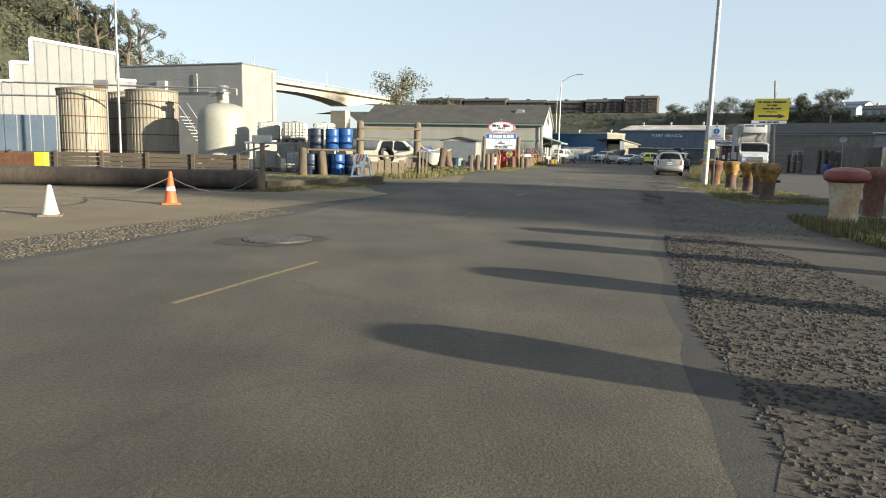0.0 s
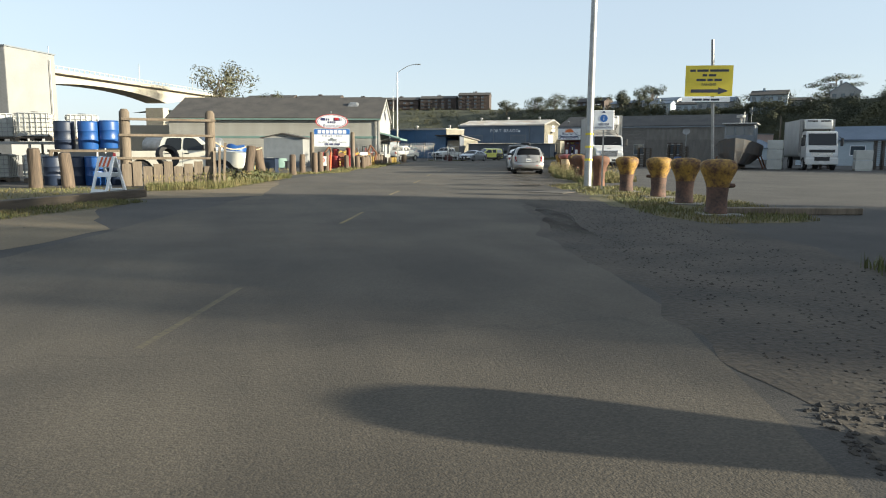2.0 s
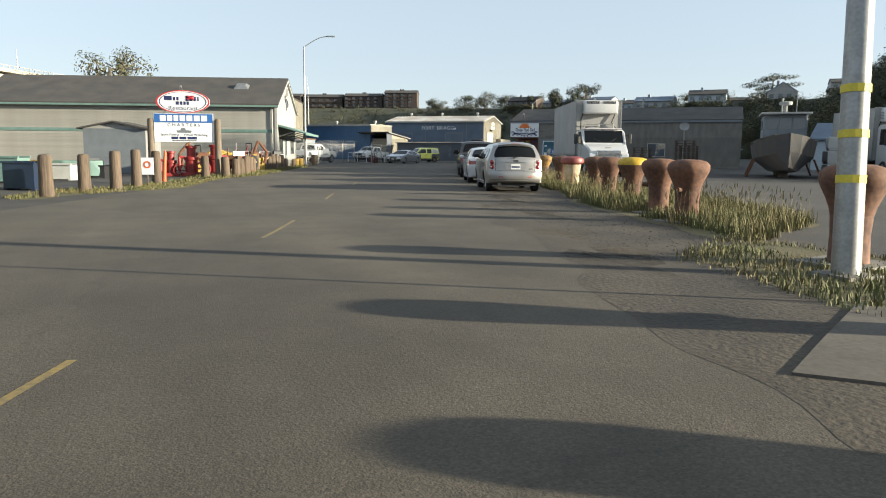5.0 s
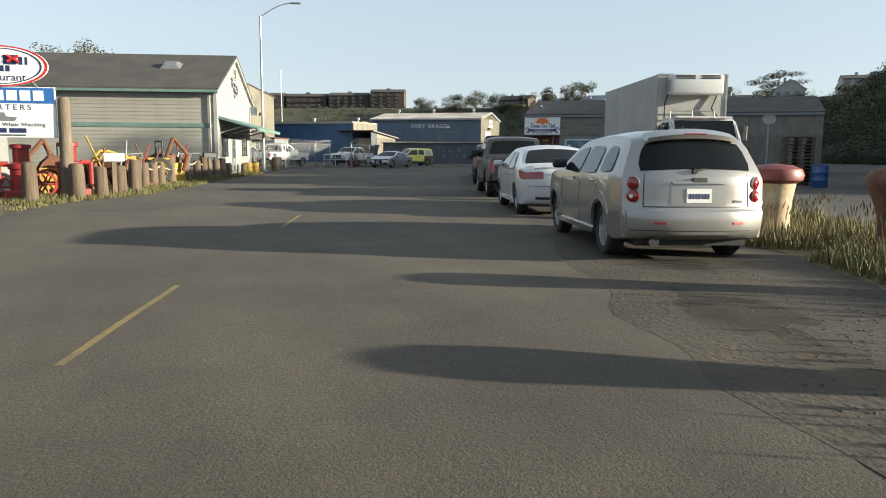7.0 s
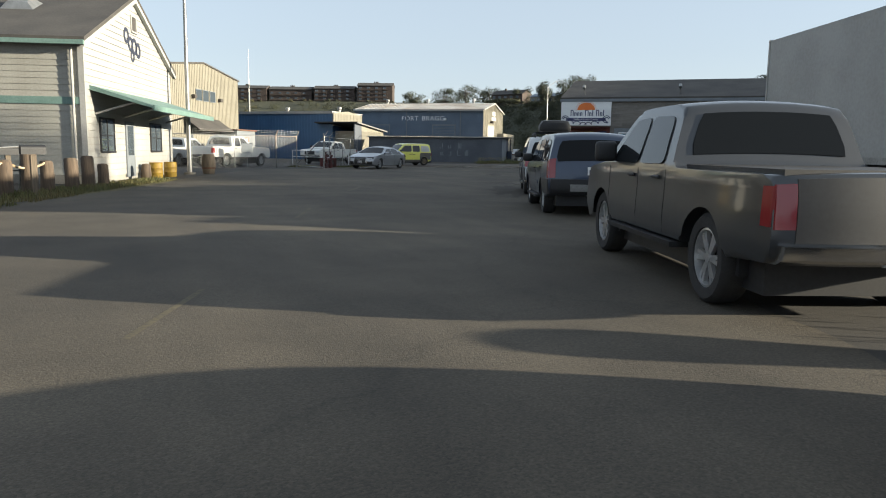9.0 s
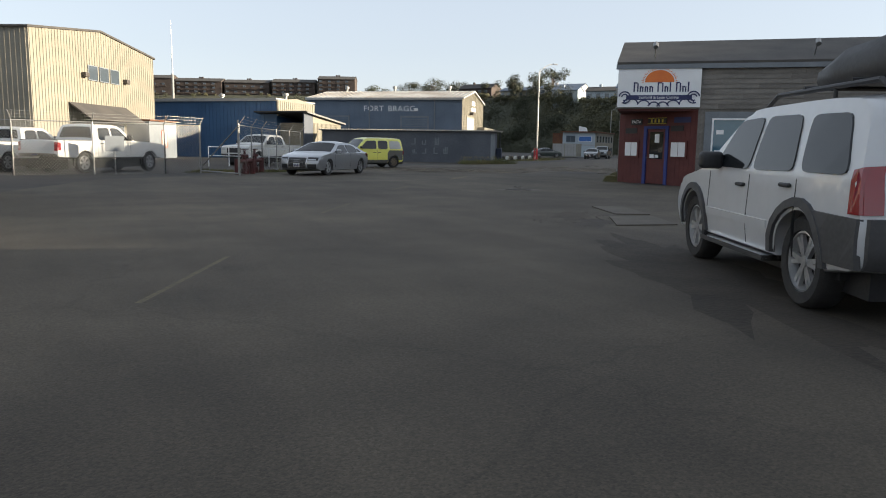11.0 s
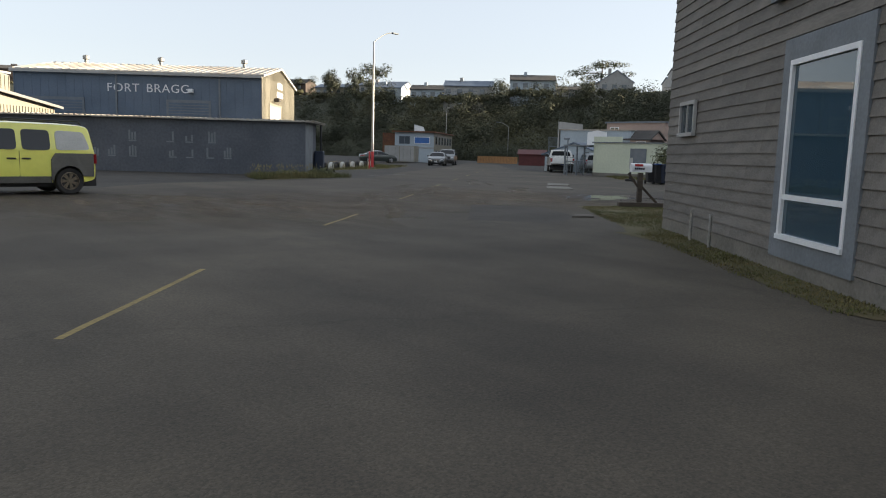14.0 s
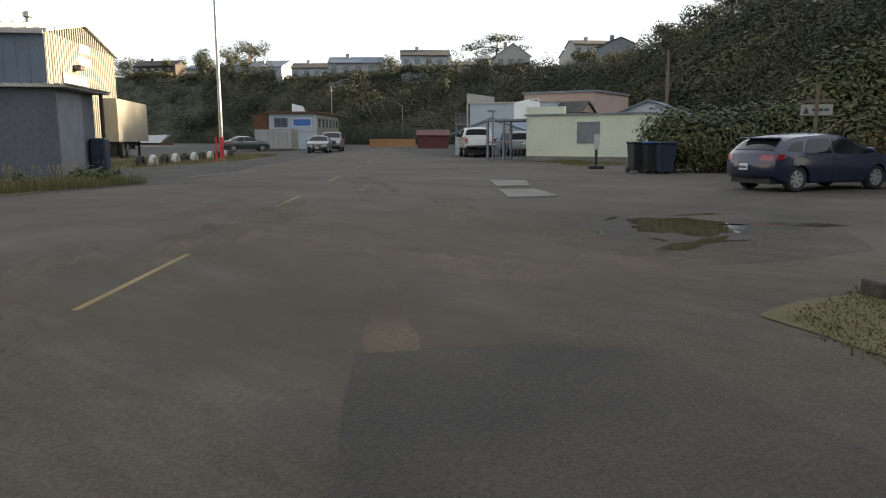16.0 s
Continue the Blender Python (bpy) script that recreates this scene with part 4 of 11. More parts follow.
def ribs(parent, x0, x1, z0, z1, y, material, step=0.3, h=0.03, w=0.05, gable=None):
    """Upright ribs of a sheet-metal wall, in the local x-z plane at y (outwards is -y)."""
    bm = bmesh.new()
    n = int((x1 - x0) / step)
    for k in range(n + 1):
        x = x0 + k * (x1 - x0) / n
        top = z1 if gable is None else z1 + (gable - z1) * (1 - abs(2 * (x - x0) / (x1 - x0) - 1))
        box(bm, x - w / 2, y - h, z0, x + w / 2, y - 0.002, top - 0.03)
    return part("ribs", bm, material, parent)


def ribs_y(parent, y0, y1, z0, z1, x, material, step=0.3, h=0.03, w=0.05, gable=None):
    bm = bmesh.new()
    n = int((y1 - y0) / step)
    for k in range(n + 1):
        y = y0 + k * (y1 - y0) / n
        top = z1 if gable is None else z1 + (gable - z1) * (1 - abs(2 * (y - y0) / (y1 - y0) - 1))
        box(bm, min(x, x + h), y - w / 2, z0, max(x, x + h), y + w / 2, top - 0.03)
    return part("ribs", bm, material, parent)


def window(parent, x0, x1, z0, z1, y=0.0, bars_x=1, bars_z=0, material=None, pane=None, t=0.05, face="x", sign=-1, label="", name="window"):
    """A framed window proud of a wall; face 'x': wall along x at y, outwards sign along y; face 'y': wall along y at x=y."""
    material, pane = material or M["signwhite"], pane or M["pane"]
    fr = bmesh.new()
    e = 0.06
    def bx(bm, a0, a1, b0, b1, d0, d1):
        d0, d1 = sorted((sign * d0, sign * d1))
        if face == "x":
            box(bm, a0, y + d0, b0, a1, y + d1, b1)
        else:
            box(bm, y + d0, a0, b0, y + d1, a1, b1)
    bx(fr, x0, x1, z1 - e, z1, 0.002, t)
    bx(fr, x0, x1, z0, z0 + e, 0.002, t + 0.02)
    bx(fr, x0, x0 + e, z0 + e, z1 - e, 0.002, t)
    bx(fr, x1 - e, x1, z0 + e, z1 - e, 0.002, t)
    for k in range(1, bars_x + 1):
        c = x0 + (x1 - x0) * k / (bars_x + 1)
        bx(fr, c - 0.02, c + 0.02, z0 + e, z1 - e, 0.002, t * 0.8)
    for k in range(1, bars_z + 1):
        c = z0 + (z1 - z0) * k / (bars_z + 1)
        bx(fr, x0 + e, x1 - e, c - 0.015, c + 0.015, 0.003, t * 0.78)
    f = part(name, fr, material, parent, label)
    pn = bmesh.new()
    bx(pn, x0 + e, x1 - e, z0 + e, z1 - e, 0.002, t * 0.35)
    part("pane", pn, pane, f)
    return f


def lap_boards(parent, x0, x1, z0, z1, y, h, material, skip=()):
    """Overlapping boards along x, each a piece of its own, outwards -y."""
    me = None
    n = max(1, round((z1 - z0) / h))
    for k in range(n):
        z = z0 + k * (z1 - z0) / n
        if any(a <= k < b for a, b in skip):
            continue
        if me is None:
            bm = bmesh.new()
            hh = (z1 - z0) / n
            vs = [bm.verts.new(v) for v in ((x0, -0.026, 0), (x1, -0.026, 0), (x1, -0.008, hh), (x0, -0.008, hh), (x0, 0, 0), (x1, 0, 0), (x1, 0, hh), (x0, 0, hh))]
            for f in ((0, 1, 2, 3), (4, 7, 6, 5), (0, 4, 5, 1), (2, 6, 7, 3), (0, 3, 7, 4), (1, 5, 6, 2)):
                bm.faces.new([vs[i] for i in f])
            first = part("board", bm, material, parent)
            first.location = (0, y - 0.002, z)
            me = first.data
        else:
            ob = new("board", me)
            ob.parent = parent
            ob.location = (0, y - 0.002, z)


# the long restaurant building with its gable to the road
m = frame_at(-4.4, 88.85, 0.95, -0.31)
cove = thing("restaurant_building", m, "long white clapboard building with dark roof and green trim", "building")
LL, DD, EV, RG = 21.5, 10.3, 4.62, 6.85
shell(cove, LL, DD, EV, M["siding"])
gable_roof(cove, LL, DD, EV, RG, M["roof"], 0.3, 0.14, "x", walls=M["siding"])
lap_boards(cove, 0.02, LL - 0.12, 0.3, 2.55, 0, 0.2, M["siding"])
lap_boards(cove, 0.02, LL - 0.12, 2.78, EV - 0.1, 0, 0.2, M["siding"])
part("belt_board", boxes((0, -0.05, 2.55, LL, -0.002, 2.78)), M["green"], cove)
part("foundation", boxes((0, -0.04, 0, LL, -0.002, 0.3)), M["concrete"], cove)
part("gutter", boxes((-0.2, -0.42, EV - 0.24, LL + 0.2, -0.3, EV - 0.1)), M["green"], cove)
part("corner_board", boxes((LL - 0.12, -0.06, 0, LL + 0.06, -0.002, EV - 0.1)), M["white"], cove)
tube_bm = tubes([((LL - 0.3, -0.1, 0.1), (LL - 0.3, -0.1, EV - 0.3), 0.045)])
part("downpipe", tube_bm, M["white"], cove)
bm = bmesh.new()
for k in range(30):
    z = 0.2 + k * 0.22
    if z > RG - 0.35:
        break
    half = DD / 2 if z < EV else DD / 2 * (RG - z) / (RG - EV)
    inner = 0.03 if z < EV - 0.2 else 0.5
    box(bm, LL + 0.002, DD / 2 - half + inner, z, LL + 0.03, DD / 2 + half - inner, z + 0.2)
tagged(part("gable_board", bm, M["white"], cove), kind="stuff")
bm = bmesh.new()
for s in (0, 1):
    y0, y1 = (-0.3, DD / 2) if s == 0 else (DD + 0.3, DD / 2)
    vs = []
    for y, z in ((y0, EV - 0.3), (y1, RG - 0.17)):
        for x in (LL + 0.06, LL + 0.19):
            vs.append((bm.verts.new((x, y, z)), bm.verts.new((x, y, z + 0.17))))
    (p, P), (q, Q), (r, R), (s2, S) = vs
    for fc in ((p, q, s2, r), (P, R, S, Q), (p, P, Q, q), (r, s2, S, R), (p, r, R, P), (q, Q, S, s2)):
        bm.faces.new(fc)
part("bargeboard", bm, M["white"], cove)
bm = bmesh.new()
vs = [[bm.verts.new(v) for v in ((LL + 0.03, y, 3.05), (LL + 2.0, y, 2.5), (LL + 2.0, y, 2.58), (LL + 0.03, y, 3.2))] for y in (0.4, 9.6)]
bm.faces.new(vs[0]); bm.faces.new(vs[1][::-1])
for k in range(4):
    bm.faces.new((vs[0][k], vs[1][k], vs[1][(k + 1) % 4], vs[0][(k + 1) % 4]))
porch = part("porch_roof", bm, M["green"], cove, "green sloping porch roof")
part("porch_fascia", boxes((LL + 2.0, 0.4, 2.42, LL + 2.06, 9.6, 2.6)), M["green"], porch)
for y in (0.8, 3.6, 6.6, 9.3):
    part("bracket", tubes([((LL + 0.04, y, 2.3), (LL + 1.3, y, 2.68), 0.04)]), M["white"], porch)
window(cove, 1.1, 2.5, 1.0, 2.2, LL + 0.03, 1, 1, M["black"], face="y", sign=1)
window(cove, 6.8, 8.4, 1.0, 2.2, LL + 0.03, 1, 1, M["black"], face="y", sign=1)
door = part("door", boxes((LL + 0.031, 3.7, 0.1, LL + 0.08, 4.65, 2.15)), M["trim"], cove)
part("door_glass", boxes((LL + 0.081, 3.85, 0.9, LL + 0.086, 4.5, 2.0)), M["pane"], door)
window(cove, 4.85, 5.5, 5.55, 6.2, LL + 0.03, 0, 0, M["white"], M["roof"], face="y", sign=1, name="gable_vent")
for y, z, a in ((4.3, 5.35, 0.3), (4.75, 5.1, 0.28), (5.2, 5.05, 0.33), (5.65, 4.95, 0.3), (4.95, 4.65, 0.22)):
    ob = part("mural_mark", lathe([(a * 0.55, 0), (a * 0.55, 0.012), (a * 1.0, 0.012), (a * 1.0, 0)], 12), M["ink"], cove)
    ob.matrix_local = pose(LL + 0.04, y, z, 0, 90, 0)
bm = bmesh.new()
box(bm, 0, 0, 0, 1.1, 0.9, 0.22)
for v in bm.verts:
    if v.co.z > 0.1:
        v.co.x = 0.55 + (v.co.x - 0.55) * 0.6
        v.co.y = 0.45 + (v.co.y - 0.45) * 0.6
sl = part("skylight", bm, M["steel"], cove, "domed roof skylight")
sl.matrix_local = Matrix.Translation((LL - 3.6, 2.6, EV + 2.6 * (RG - EV) / (DD / 2) + 0.14)) @ Matrix.Rotation(math.atan2(RG - EV, DD / 2), 4, "X")
part("lean_to", boxes((-7, 2, 0, 0, 8, 3.9)), M["cream"], cove, "lower pale wing with a flat roof")

# the flat-roofed low sheds further left along the water
for x, y, L, D, H, key, lab in ((-22, 104, 14, 8, 3.8, "white", "low white quayside shed with a flat roof"),):
    t = thing("quay_shed", frame_at(x, y, 0.95, -0.31), lab, "shed")
    shell(t, L, D, H, M[key])
    part("roof", boxes((-0.2, -0.2, H, L + 0.2, D + 0.2, H + 0.15)), M["steel"], t)

# beige metal workshop
m = frame_at(20.5, 124.9, 0.51, 0.86)
bei = thing("metal_workshop", m, "tall cream ribbed-steel workshop with a low-pitched roof", "building")
L, D, E1, R1 = 17.0, 15.0, 8.4, 9.35
shell(bei, L, D, E1, M["cream"])
gable_roof(bei, L, D, E1, R1, M["roof"], 0.2, 0.14, "y", walls=M["cream"], end=0.12)
ribs(bei, 0.1, L - 0.1, 0.2, E1, 0, M["cream"], 0.34, 0.035, 0.06, gable=R1)
ribs_y(bei, 0.2, D - 0.2, 0.2, E1, -0.032, M["cream"], 0.34, 0.03, 0.06)
for k in range(3):
    window(bei, 6.6 + k * 1.55, 7.9 + k * 1.55, 5.7, 6.8, -0.035, 0, 0, M["trim"], M["pane"])
for x in (6.0, 11.9):
    part("wall_lamp", soft_box(x - 0.25, -0.4, 5.85, x + 0.25, -0.04, 6.2, 0.06), M["iron"], bei)
bm = bmesh.new()
vs = [[bm.verts.new(v) for v in ((x, -0.04, 4.0), (x, -1.6, 2.9), (x, -1.6, 2.78), (x, -0.04, 3.85))] for x in (4.0, 11.8)]
bm.faces.new(vs[0]); bm.faces.new(vs[1][::-1])
for k in range(4):
    bm.faces.new((vs[0][k], vs[1][k], vs[1][(k + 1) % 4], vs[0][(k + 1) % 4]))
part("awning_roof", bm, M["roof"], bei, "dark ribbed entrance awning")
window(bei, 4.8, 5.8, 0.9, 2.4, -0.035, 0, 0, M["trim"])
window(bei, 10.2, 11.5, 0.3, 2.6, -0.035, 0, 0, M["white"], name="door")
lean = part("lean_to_shed", boxes((11.9, -1.9, 0, 16.9, -0.04, 3.0)), M["trim"], bei, "small grey lean-to against the workshop")
part("lean_to_roof", boxes((11.7, -2.1, 3.0, 17.0, -0.04, 3.12)), M["rust"], lean)
window(bei, 14.0, 15.0, 0.9, 2.3, -1.9, 0, 0, M["orange"], M["white"], name="notice_board")
part("shutter_door", boxes((-0.06, 6, 0, -0.036, 11, 4.2)), M["trim"], bei)

# blue metal shed with white gable panel
m = frame_at(39.5 - 0.7 * 24, 138.5 + 0.71 * 24, 0.7, -0.71)
blu = thing("blue_warehouse", m, "long blue ribbed-steel warehouse with a flat white-edged roof", "building")
L, D, H = 24.0, 7.0, 5.4
shell(blu, L, D, H, M["blue"])
ribs(blu, 0.1, L - 0.1, 0.2, H, 0, M["blue"], 0.4, 0.03, 0.06)
part("roof", boxes((-0.2, -0.15, H, L + 0.1, D + 0.2, H + 0.12)), M["tin"], blu)
part("fascia", boxes((-0.2, -0.2, H - 0.15, L + 0.1, -0.15, H + 0.14)), M["white"], blu)
bm = prism([(0, 3.9), (D, 3.5), (D, H - 0.1), (D / 2, H + 0.25), (0, H - 0.05)], 0, 0.12)
gp = part("gable_panel", bm, M["cream"], blu, "white ribbed gable panel")
gp.matrix_local = pose(L + 0.14, 0, 0, 0, 0, 90)
ribs_y(blu, 0.1, D - 0.1, 3.9, H - 0.1, L + 0.15, M["cream"], 0.35, 0.03, 0.06)
for x in (6, 16, 23.2):
    v = part("roof_vent", lathe([(0.16, 0), (0.16, 0.35), (0.28, 0.4), (0.28, 0.62), (0.0, 0.7)], 12), M["steel"], blu)
    v.matrix_local = pose(x, 3, H + 0.12)
m = frame_at(42.4, 136.4, 0.72, 0.69)
lt = thing("lean_to", m, "corrugated pale lean-to with a dark sloping roof", "shed")
shell(lt, 5.4, 5.0, 3.3, M["cream"])
ribs(lt, 0.05, 5.35, 0.1, 3.3, 0, M["cream"], 0.25, 0.04, 0.09)
part("upper_wall", prism([(0, 3.301), (5.4, 3.301), (5.4, 3.36), (0, 3.98)], 0.0, 0.12), M["cream"], lt)
# the side wall's shade is put into its colour with a darker blue-grey
part("side_wall", prism([(-1.6, 0), (-0.002, 0), (-0.002, 3.98), (-1.6, 4.16)], 0.0, 0.12), M["slate_dark"], lt)
part("roof", prism([(-1.7, 4.176), (5.7, 3.34), (5.7, 3.46), (-1.7, 4.304)], -0.35, 5.2), M["roof"], lt)
part("roof_edge", prism([(-1.7, 4.136), (5.7, 3.3), (5.7, 3.45), (-1.7, 4.284)], -0.42, -0.352), M["steel"], lt)

# slate-blue warehouse with town name
m = frame_at(60.3 - 0.76 * 18, 141.0 + 0.65 * 18, 0.76, -0.65)
fb = thing("harbour_warehouse", m, "slate-blue steel warehouse with white metal roof and cream gable", "building")
L, D, E1, R1 = 18.0, 12.0, 6.55, 7.65
shell(fb, L, D, E1, M["slate"])
gable_roof(fb, L, D, E1, R1, M["tin"], 0.25, 0.1, "x", walls=M["cream"], end=0.15)
part("end_wall", boxes((L + 0.002, 0, 0, L + 0.03, D, E1)), M["cream"], fb)
ribs_y(fb, 0.1, D - 0.1, 0.1, E1, L + 0.03, M["cream"], 0.36, 0.035, 0.1, gable=R1 - 0.1)
ribs(fb, 0.1, L - 0.1, 0.1, E1 - 0.1, 0, M["slate"], 0.6, 0.02, 0.04)
bm = bmesh.new()
for k in range(31):
    x = 0.1 + k * (L - 0.2) / 30
    for s in (0, 1):
        y0, y1 = (-0.25, D / 2) if s == 0 else (D + 0.25, D / 2)
        z0 = E1 - 0.25 * (R1 - E1) / (D / 2)
        tube(bm, (x, y0, z0 + 0.12), (x, y1, R1 + 0.12), 0.035, n=4)
part("roof_seams", bm, M["tin"], fb)
part("gutter", boxes((-0.1, -0.36, E1 - 0.2, L + 0.1, -0.26, E1 - 0.05)), M["white"], fb)
for a, b in ((L + 0.16, 0),):
    bm = bmesh.new()
    for s in (0, 1):
        y0, y1 = (-0.25, D / 2) if s == 0 else (D + 0.25, D / 2)
        tube(bm, (L + 0.16, y0, E1 - 0.02), (L + 0.16, y1, R1 + 0.03), 0.12, n=4)
    part("bargeboard", bm, M["white"], fb)
for x0, x1 in ((1.4, 5.0), (11.2, 14.2)):
    d = part("roller_door", boxes((x0, -0.06, 0, x1, -0.022, 4.5)), M["trim"], fb)
    bm = bmesh.new()
    for k in range(22):
        box(bm, x0 + 0.05, -0.075, 0.1 + k * 0.2, x1 - 0.05, -0.062, 0.24 + k * 0.2)
    part("slats", bm, M["slate"], d)
    part("door_trim", boxes((x0 - 0.12, -0.08, 4.5, x1 + 0.12, -0.022, 4.65), (x0 - 0.12, -0.08, 0, x0, -0.022, 4.5), (x1, -0.08, 0, x1 + 0.12, -0.022, 4.5)), M["trim"], d)
part("end_door", boxes((L + 0.067, 2.2, 0, L + 0.09, 6.2, 4.6)), M["white"], fb)
part("door_trim", boxes((L + 0.068, 2.05, 4.6, L + 0.12, 6.35, 4.75), (L + 0.068, 2.05, 0, L + 0.12, 2.2, 4.6), (L + 0.068, 6.2, 0, L + 0.12, 6.35, 4.6)), M["cream"], fb)
part("wall_lamp", soft_box(L + 0.07, 3.8, 4.95, L + 0.5, 4.4, 5.25, 0.06), M["iron"], fb)
for x in (7.4, 14.9):
    part("downpipe", boxes((x, -0.1, 0, x + 0.12, -0.022, E1 - 0.2)), M["trim"], fb)
lamp = part("wall_lamp", soft_box(12.75, -0.35, 5.15, 13.1, -0.03, 5.45, 0.06), M["signwhite"], fb)
for word, x in (("FORT", 7.95), ("BRAGG", 11.2)):
    lettering(word, 0.85, M["signwhite"], fb, pose(x, -0.03, 5.4, 90, 0, 0), 0.01, space=1.1, stretch=1.06)
for x in (2.5, 8.5, 15.2):
    v = part("roof_vent", lathe([(0.14, 0), (0.14, 0.3), (0.26, 0.36), (0.26, 0.6), (0.0, 0.7)], 12), M["steel"], fb)
    v.matrix_local = pose(x, D / 2, R1 + 0.05)
bars(fb, M["signwhite"], pose(L + 0.07, 6.0, 6.3, 90, 0, 90), [0.35, 0.35, 0.35, 0.35], 0.5)
bars(fb, M["signwhite"], pose(L + 0.07, 6.0, 5.6, 90, 0, 90), [0.3, 0.3, 0.3, 0.3, 0.3, 0.3], 0.42)

# low dark shed along the road
m = frame_at(53.57 - 0.76 * 15, 123.22 + 0.65 * 15, 0.76, -0.65)
low = thing("roadside_shed", m, "long low blue-grey shed with a tin roof and worn mural marks", "shed")
L, D, H = 15.0, 3.2, 2.62
shell(low, L - 0.03, D, H, M["slate_dark"])
part("end_panel", boxes((L - 0.028, 0.0, 0, L, 2.0, H)), M["trim"], low, "pale grey end panel")
part("roof", boxes((-0.2, -0.3, H, L + 0.35, D + 0.5, H + 0.06)), M["tin"], low)
bm = bmesh.new()
for k in range(60):
    box(bm, -0.15 + k * 0.262, -0.32, H + 0.062, -0.05 + k * 0.262, D + 0.5, H + 0.1)
part("roof_seams", bm, M["tin"], low)
part("post", tubes([((L + 0.25, 3.1, 0), (L + 0.25, 3.1, H), 0.06)]), M["black"], low)
part("drop_box", soft_box(L + 0.02, 2.3, 0.2, L + 0.5, 2.8, 1.25, 0.06), M["drum_d"], low, "dark blue box under the roof edge")
rng = random.Random(5)
for r in range(2):
    for k in range(7 if r == 0 else 8):
        x0 = L - 10.6 + k * 0.95 + rng.uniform(-0.1, 0.1)
        if rng.random() < 0.15:
            continue
        bm = bmesh.new()
        z0 = 1.55 - r * 0.75
        for a in range(3):
            if rng.random() < 0.7:
                box(bm, x0 + 0.14 * a, -0.008, z0, x0 + 0.14 * a + 0.09, -0.002, z0 + rng.uniform(0.25, 0.5))
        if len(bm.verts):
            box(bm, x0, -0.008, z0 - 0.08, x0 + 0.38, -0.002, z0 - 0.02)
            part("faded_mark", bm, M["trim"], low)
        else:
            bm.free()

# corner restaurant with the diagonal entrance
XA, YA = (0.735, -0.678), (0.678, 0.735)
m = frame_at(40.3, 91.75, *XA)
casa = thing("corner_restaurant", m, "grey shingled corner restaurant with a red diagonal entrance", "building")
CL, CD, CE, CR, RX, RY = 21.0, 9.9, 4.25, 5.6, 2.75, 2.6
UP = 2.72
t = 0.15
part("wall", boxes((0, 0, UP, CL, t, CE)), M["shingle"], casa)
part("wall", boxes((RX, 0, 0, CL, t, UP)), M["shingle"], casa)
part("wall", boxes((0, t, UP, t, CD, CE), (0, RY, 0, t, CD, UP)), M["shingle"], casa)
part("wall", boxes((t, CD - t, 0, CL, CD, CE)), M["shingle"], casa)
part("wall", boxes((CL - t, t, 0, CL, CD - t, CE)), M["shingle"], casa)
part("soffit", slab([(0.02, 0.02), (RX, 0.02), (0.02, RY)], UP - 0.06, UP - 0.004), M["redwall"], casa)
gable_roof(casa, CL, CD, CE, CR, M["roof"], 0.12, 0.12, "x", walls=M["shingle"], end=0.08)
part("eave_board", boxes((-0.1, -0.16, CE - 0.16, CL, -0.04, CE)), M["trim"], casa)
part("foundation", boxes((RX, -0.02, 0, CL, -0.002, 0.18), (-0.02, RY, 0, -0.002, CD, 0.22)), M["concrete"], casa)


def clapboards(parent, m, spans, rects, h, material, seed, top=None):
    """Lapped boards cut round openings; spans: (u0, u1, z0, z1); m carries u along x, outwards -y."""
    rng = random.Random(seed)
    bm = bmesh.new()
    vs = [bm.verts.new(v) for v in ((0, -0.034, 0), (1, -0.034, 0), (1, -0.014, 1), (0, -0.014, 1), (0, -0.003, 0), (1, -0.003, 0), (1, -0.003, 1), (0, -0.003, 1))]
    for f in ((0, 1, 2, 3), (4, 7, 6, 5), (0, 4, 5, 1), (2, 6, 7, 3), (0, 3, 7, 4), (1, 5, 6, 2)):
        bm.faces.new([vs[i] for i in f])
    first = None
    for u0, u1, z0, z1 in spans:
        n = round((z1 - z0) / h)
        hh = (z1 - z0) / n
        for k in range(n):
            z = z0 + k * hh
            a, b = (u0, u1) if top is None else top(u0, u1, z + hh)
            cuts = sorted((p, q) for p, q, s0, s1 in rects if s0 < z + hh * 0.6 and s1 > z + hh * 0.4 and q > a and p < b)
            runs, c = [], a
            for p, q in cuts:
                runs.append((c, p))
                c = max(c, q)
            runs.append((c, b))
            for p, q in runs:
                while q - p > 0.05:
                    ln = rng.uniform(1.3, 3.4)
                    e = q if q - p < ln + 0.4 else p + ln
                    if first is None:
                        first = part("board", bm, material, parent)
                        ob = first
                    else:
                        ob = new("board", first.data)
                        ob.parent = parent
                    ob.matrix_local = m @ Matrix.Translation((p, 0, z + rng.uniform(-0.0025, 0.0025))) @ Matrix.Diagonal((e - p - 0.004, 1.0, hh + 0.006, 1)) @ Matrix.Rotation(rng.uniform(-0.0006, 0.0006), 4, "Y")
                    p = e


clapboards(casa, Matrix.Identity(4), [(RX, 10.5, 0.19, UP), (0.0, 10.5, UP, CE - 0.17)], [(2.98, 5.75, 0.2, 2.62), (5.9, 6.4, 1.75, 2.0), (9.2, 10.4, 1.0, 2.2)], 0.165, M["shingle"], 3)
SIDE = Matrix.Translation((0, CD, 0)) @ Matrix.Rotation(-math.pi / 2, 4, "Z")
SR = [(CD - 5.1, CD - 3.2, 0.18, 2.7), (CD - 9.05, CD - 8.3, 1.72, 2.26), (CD - 5.5, CD - 4.6, 3.2, 4.2)]
clapboards(casa, SIDE, [(0, CD - RY, 0.23, UP), (0, CD, UP, CE)], SR, 0.165, M["shingle"], 4)
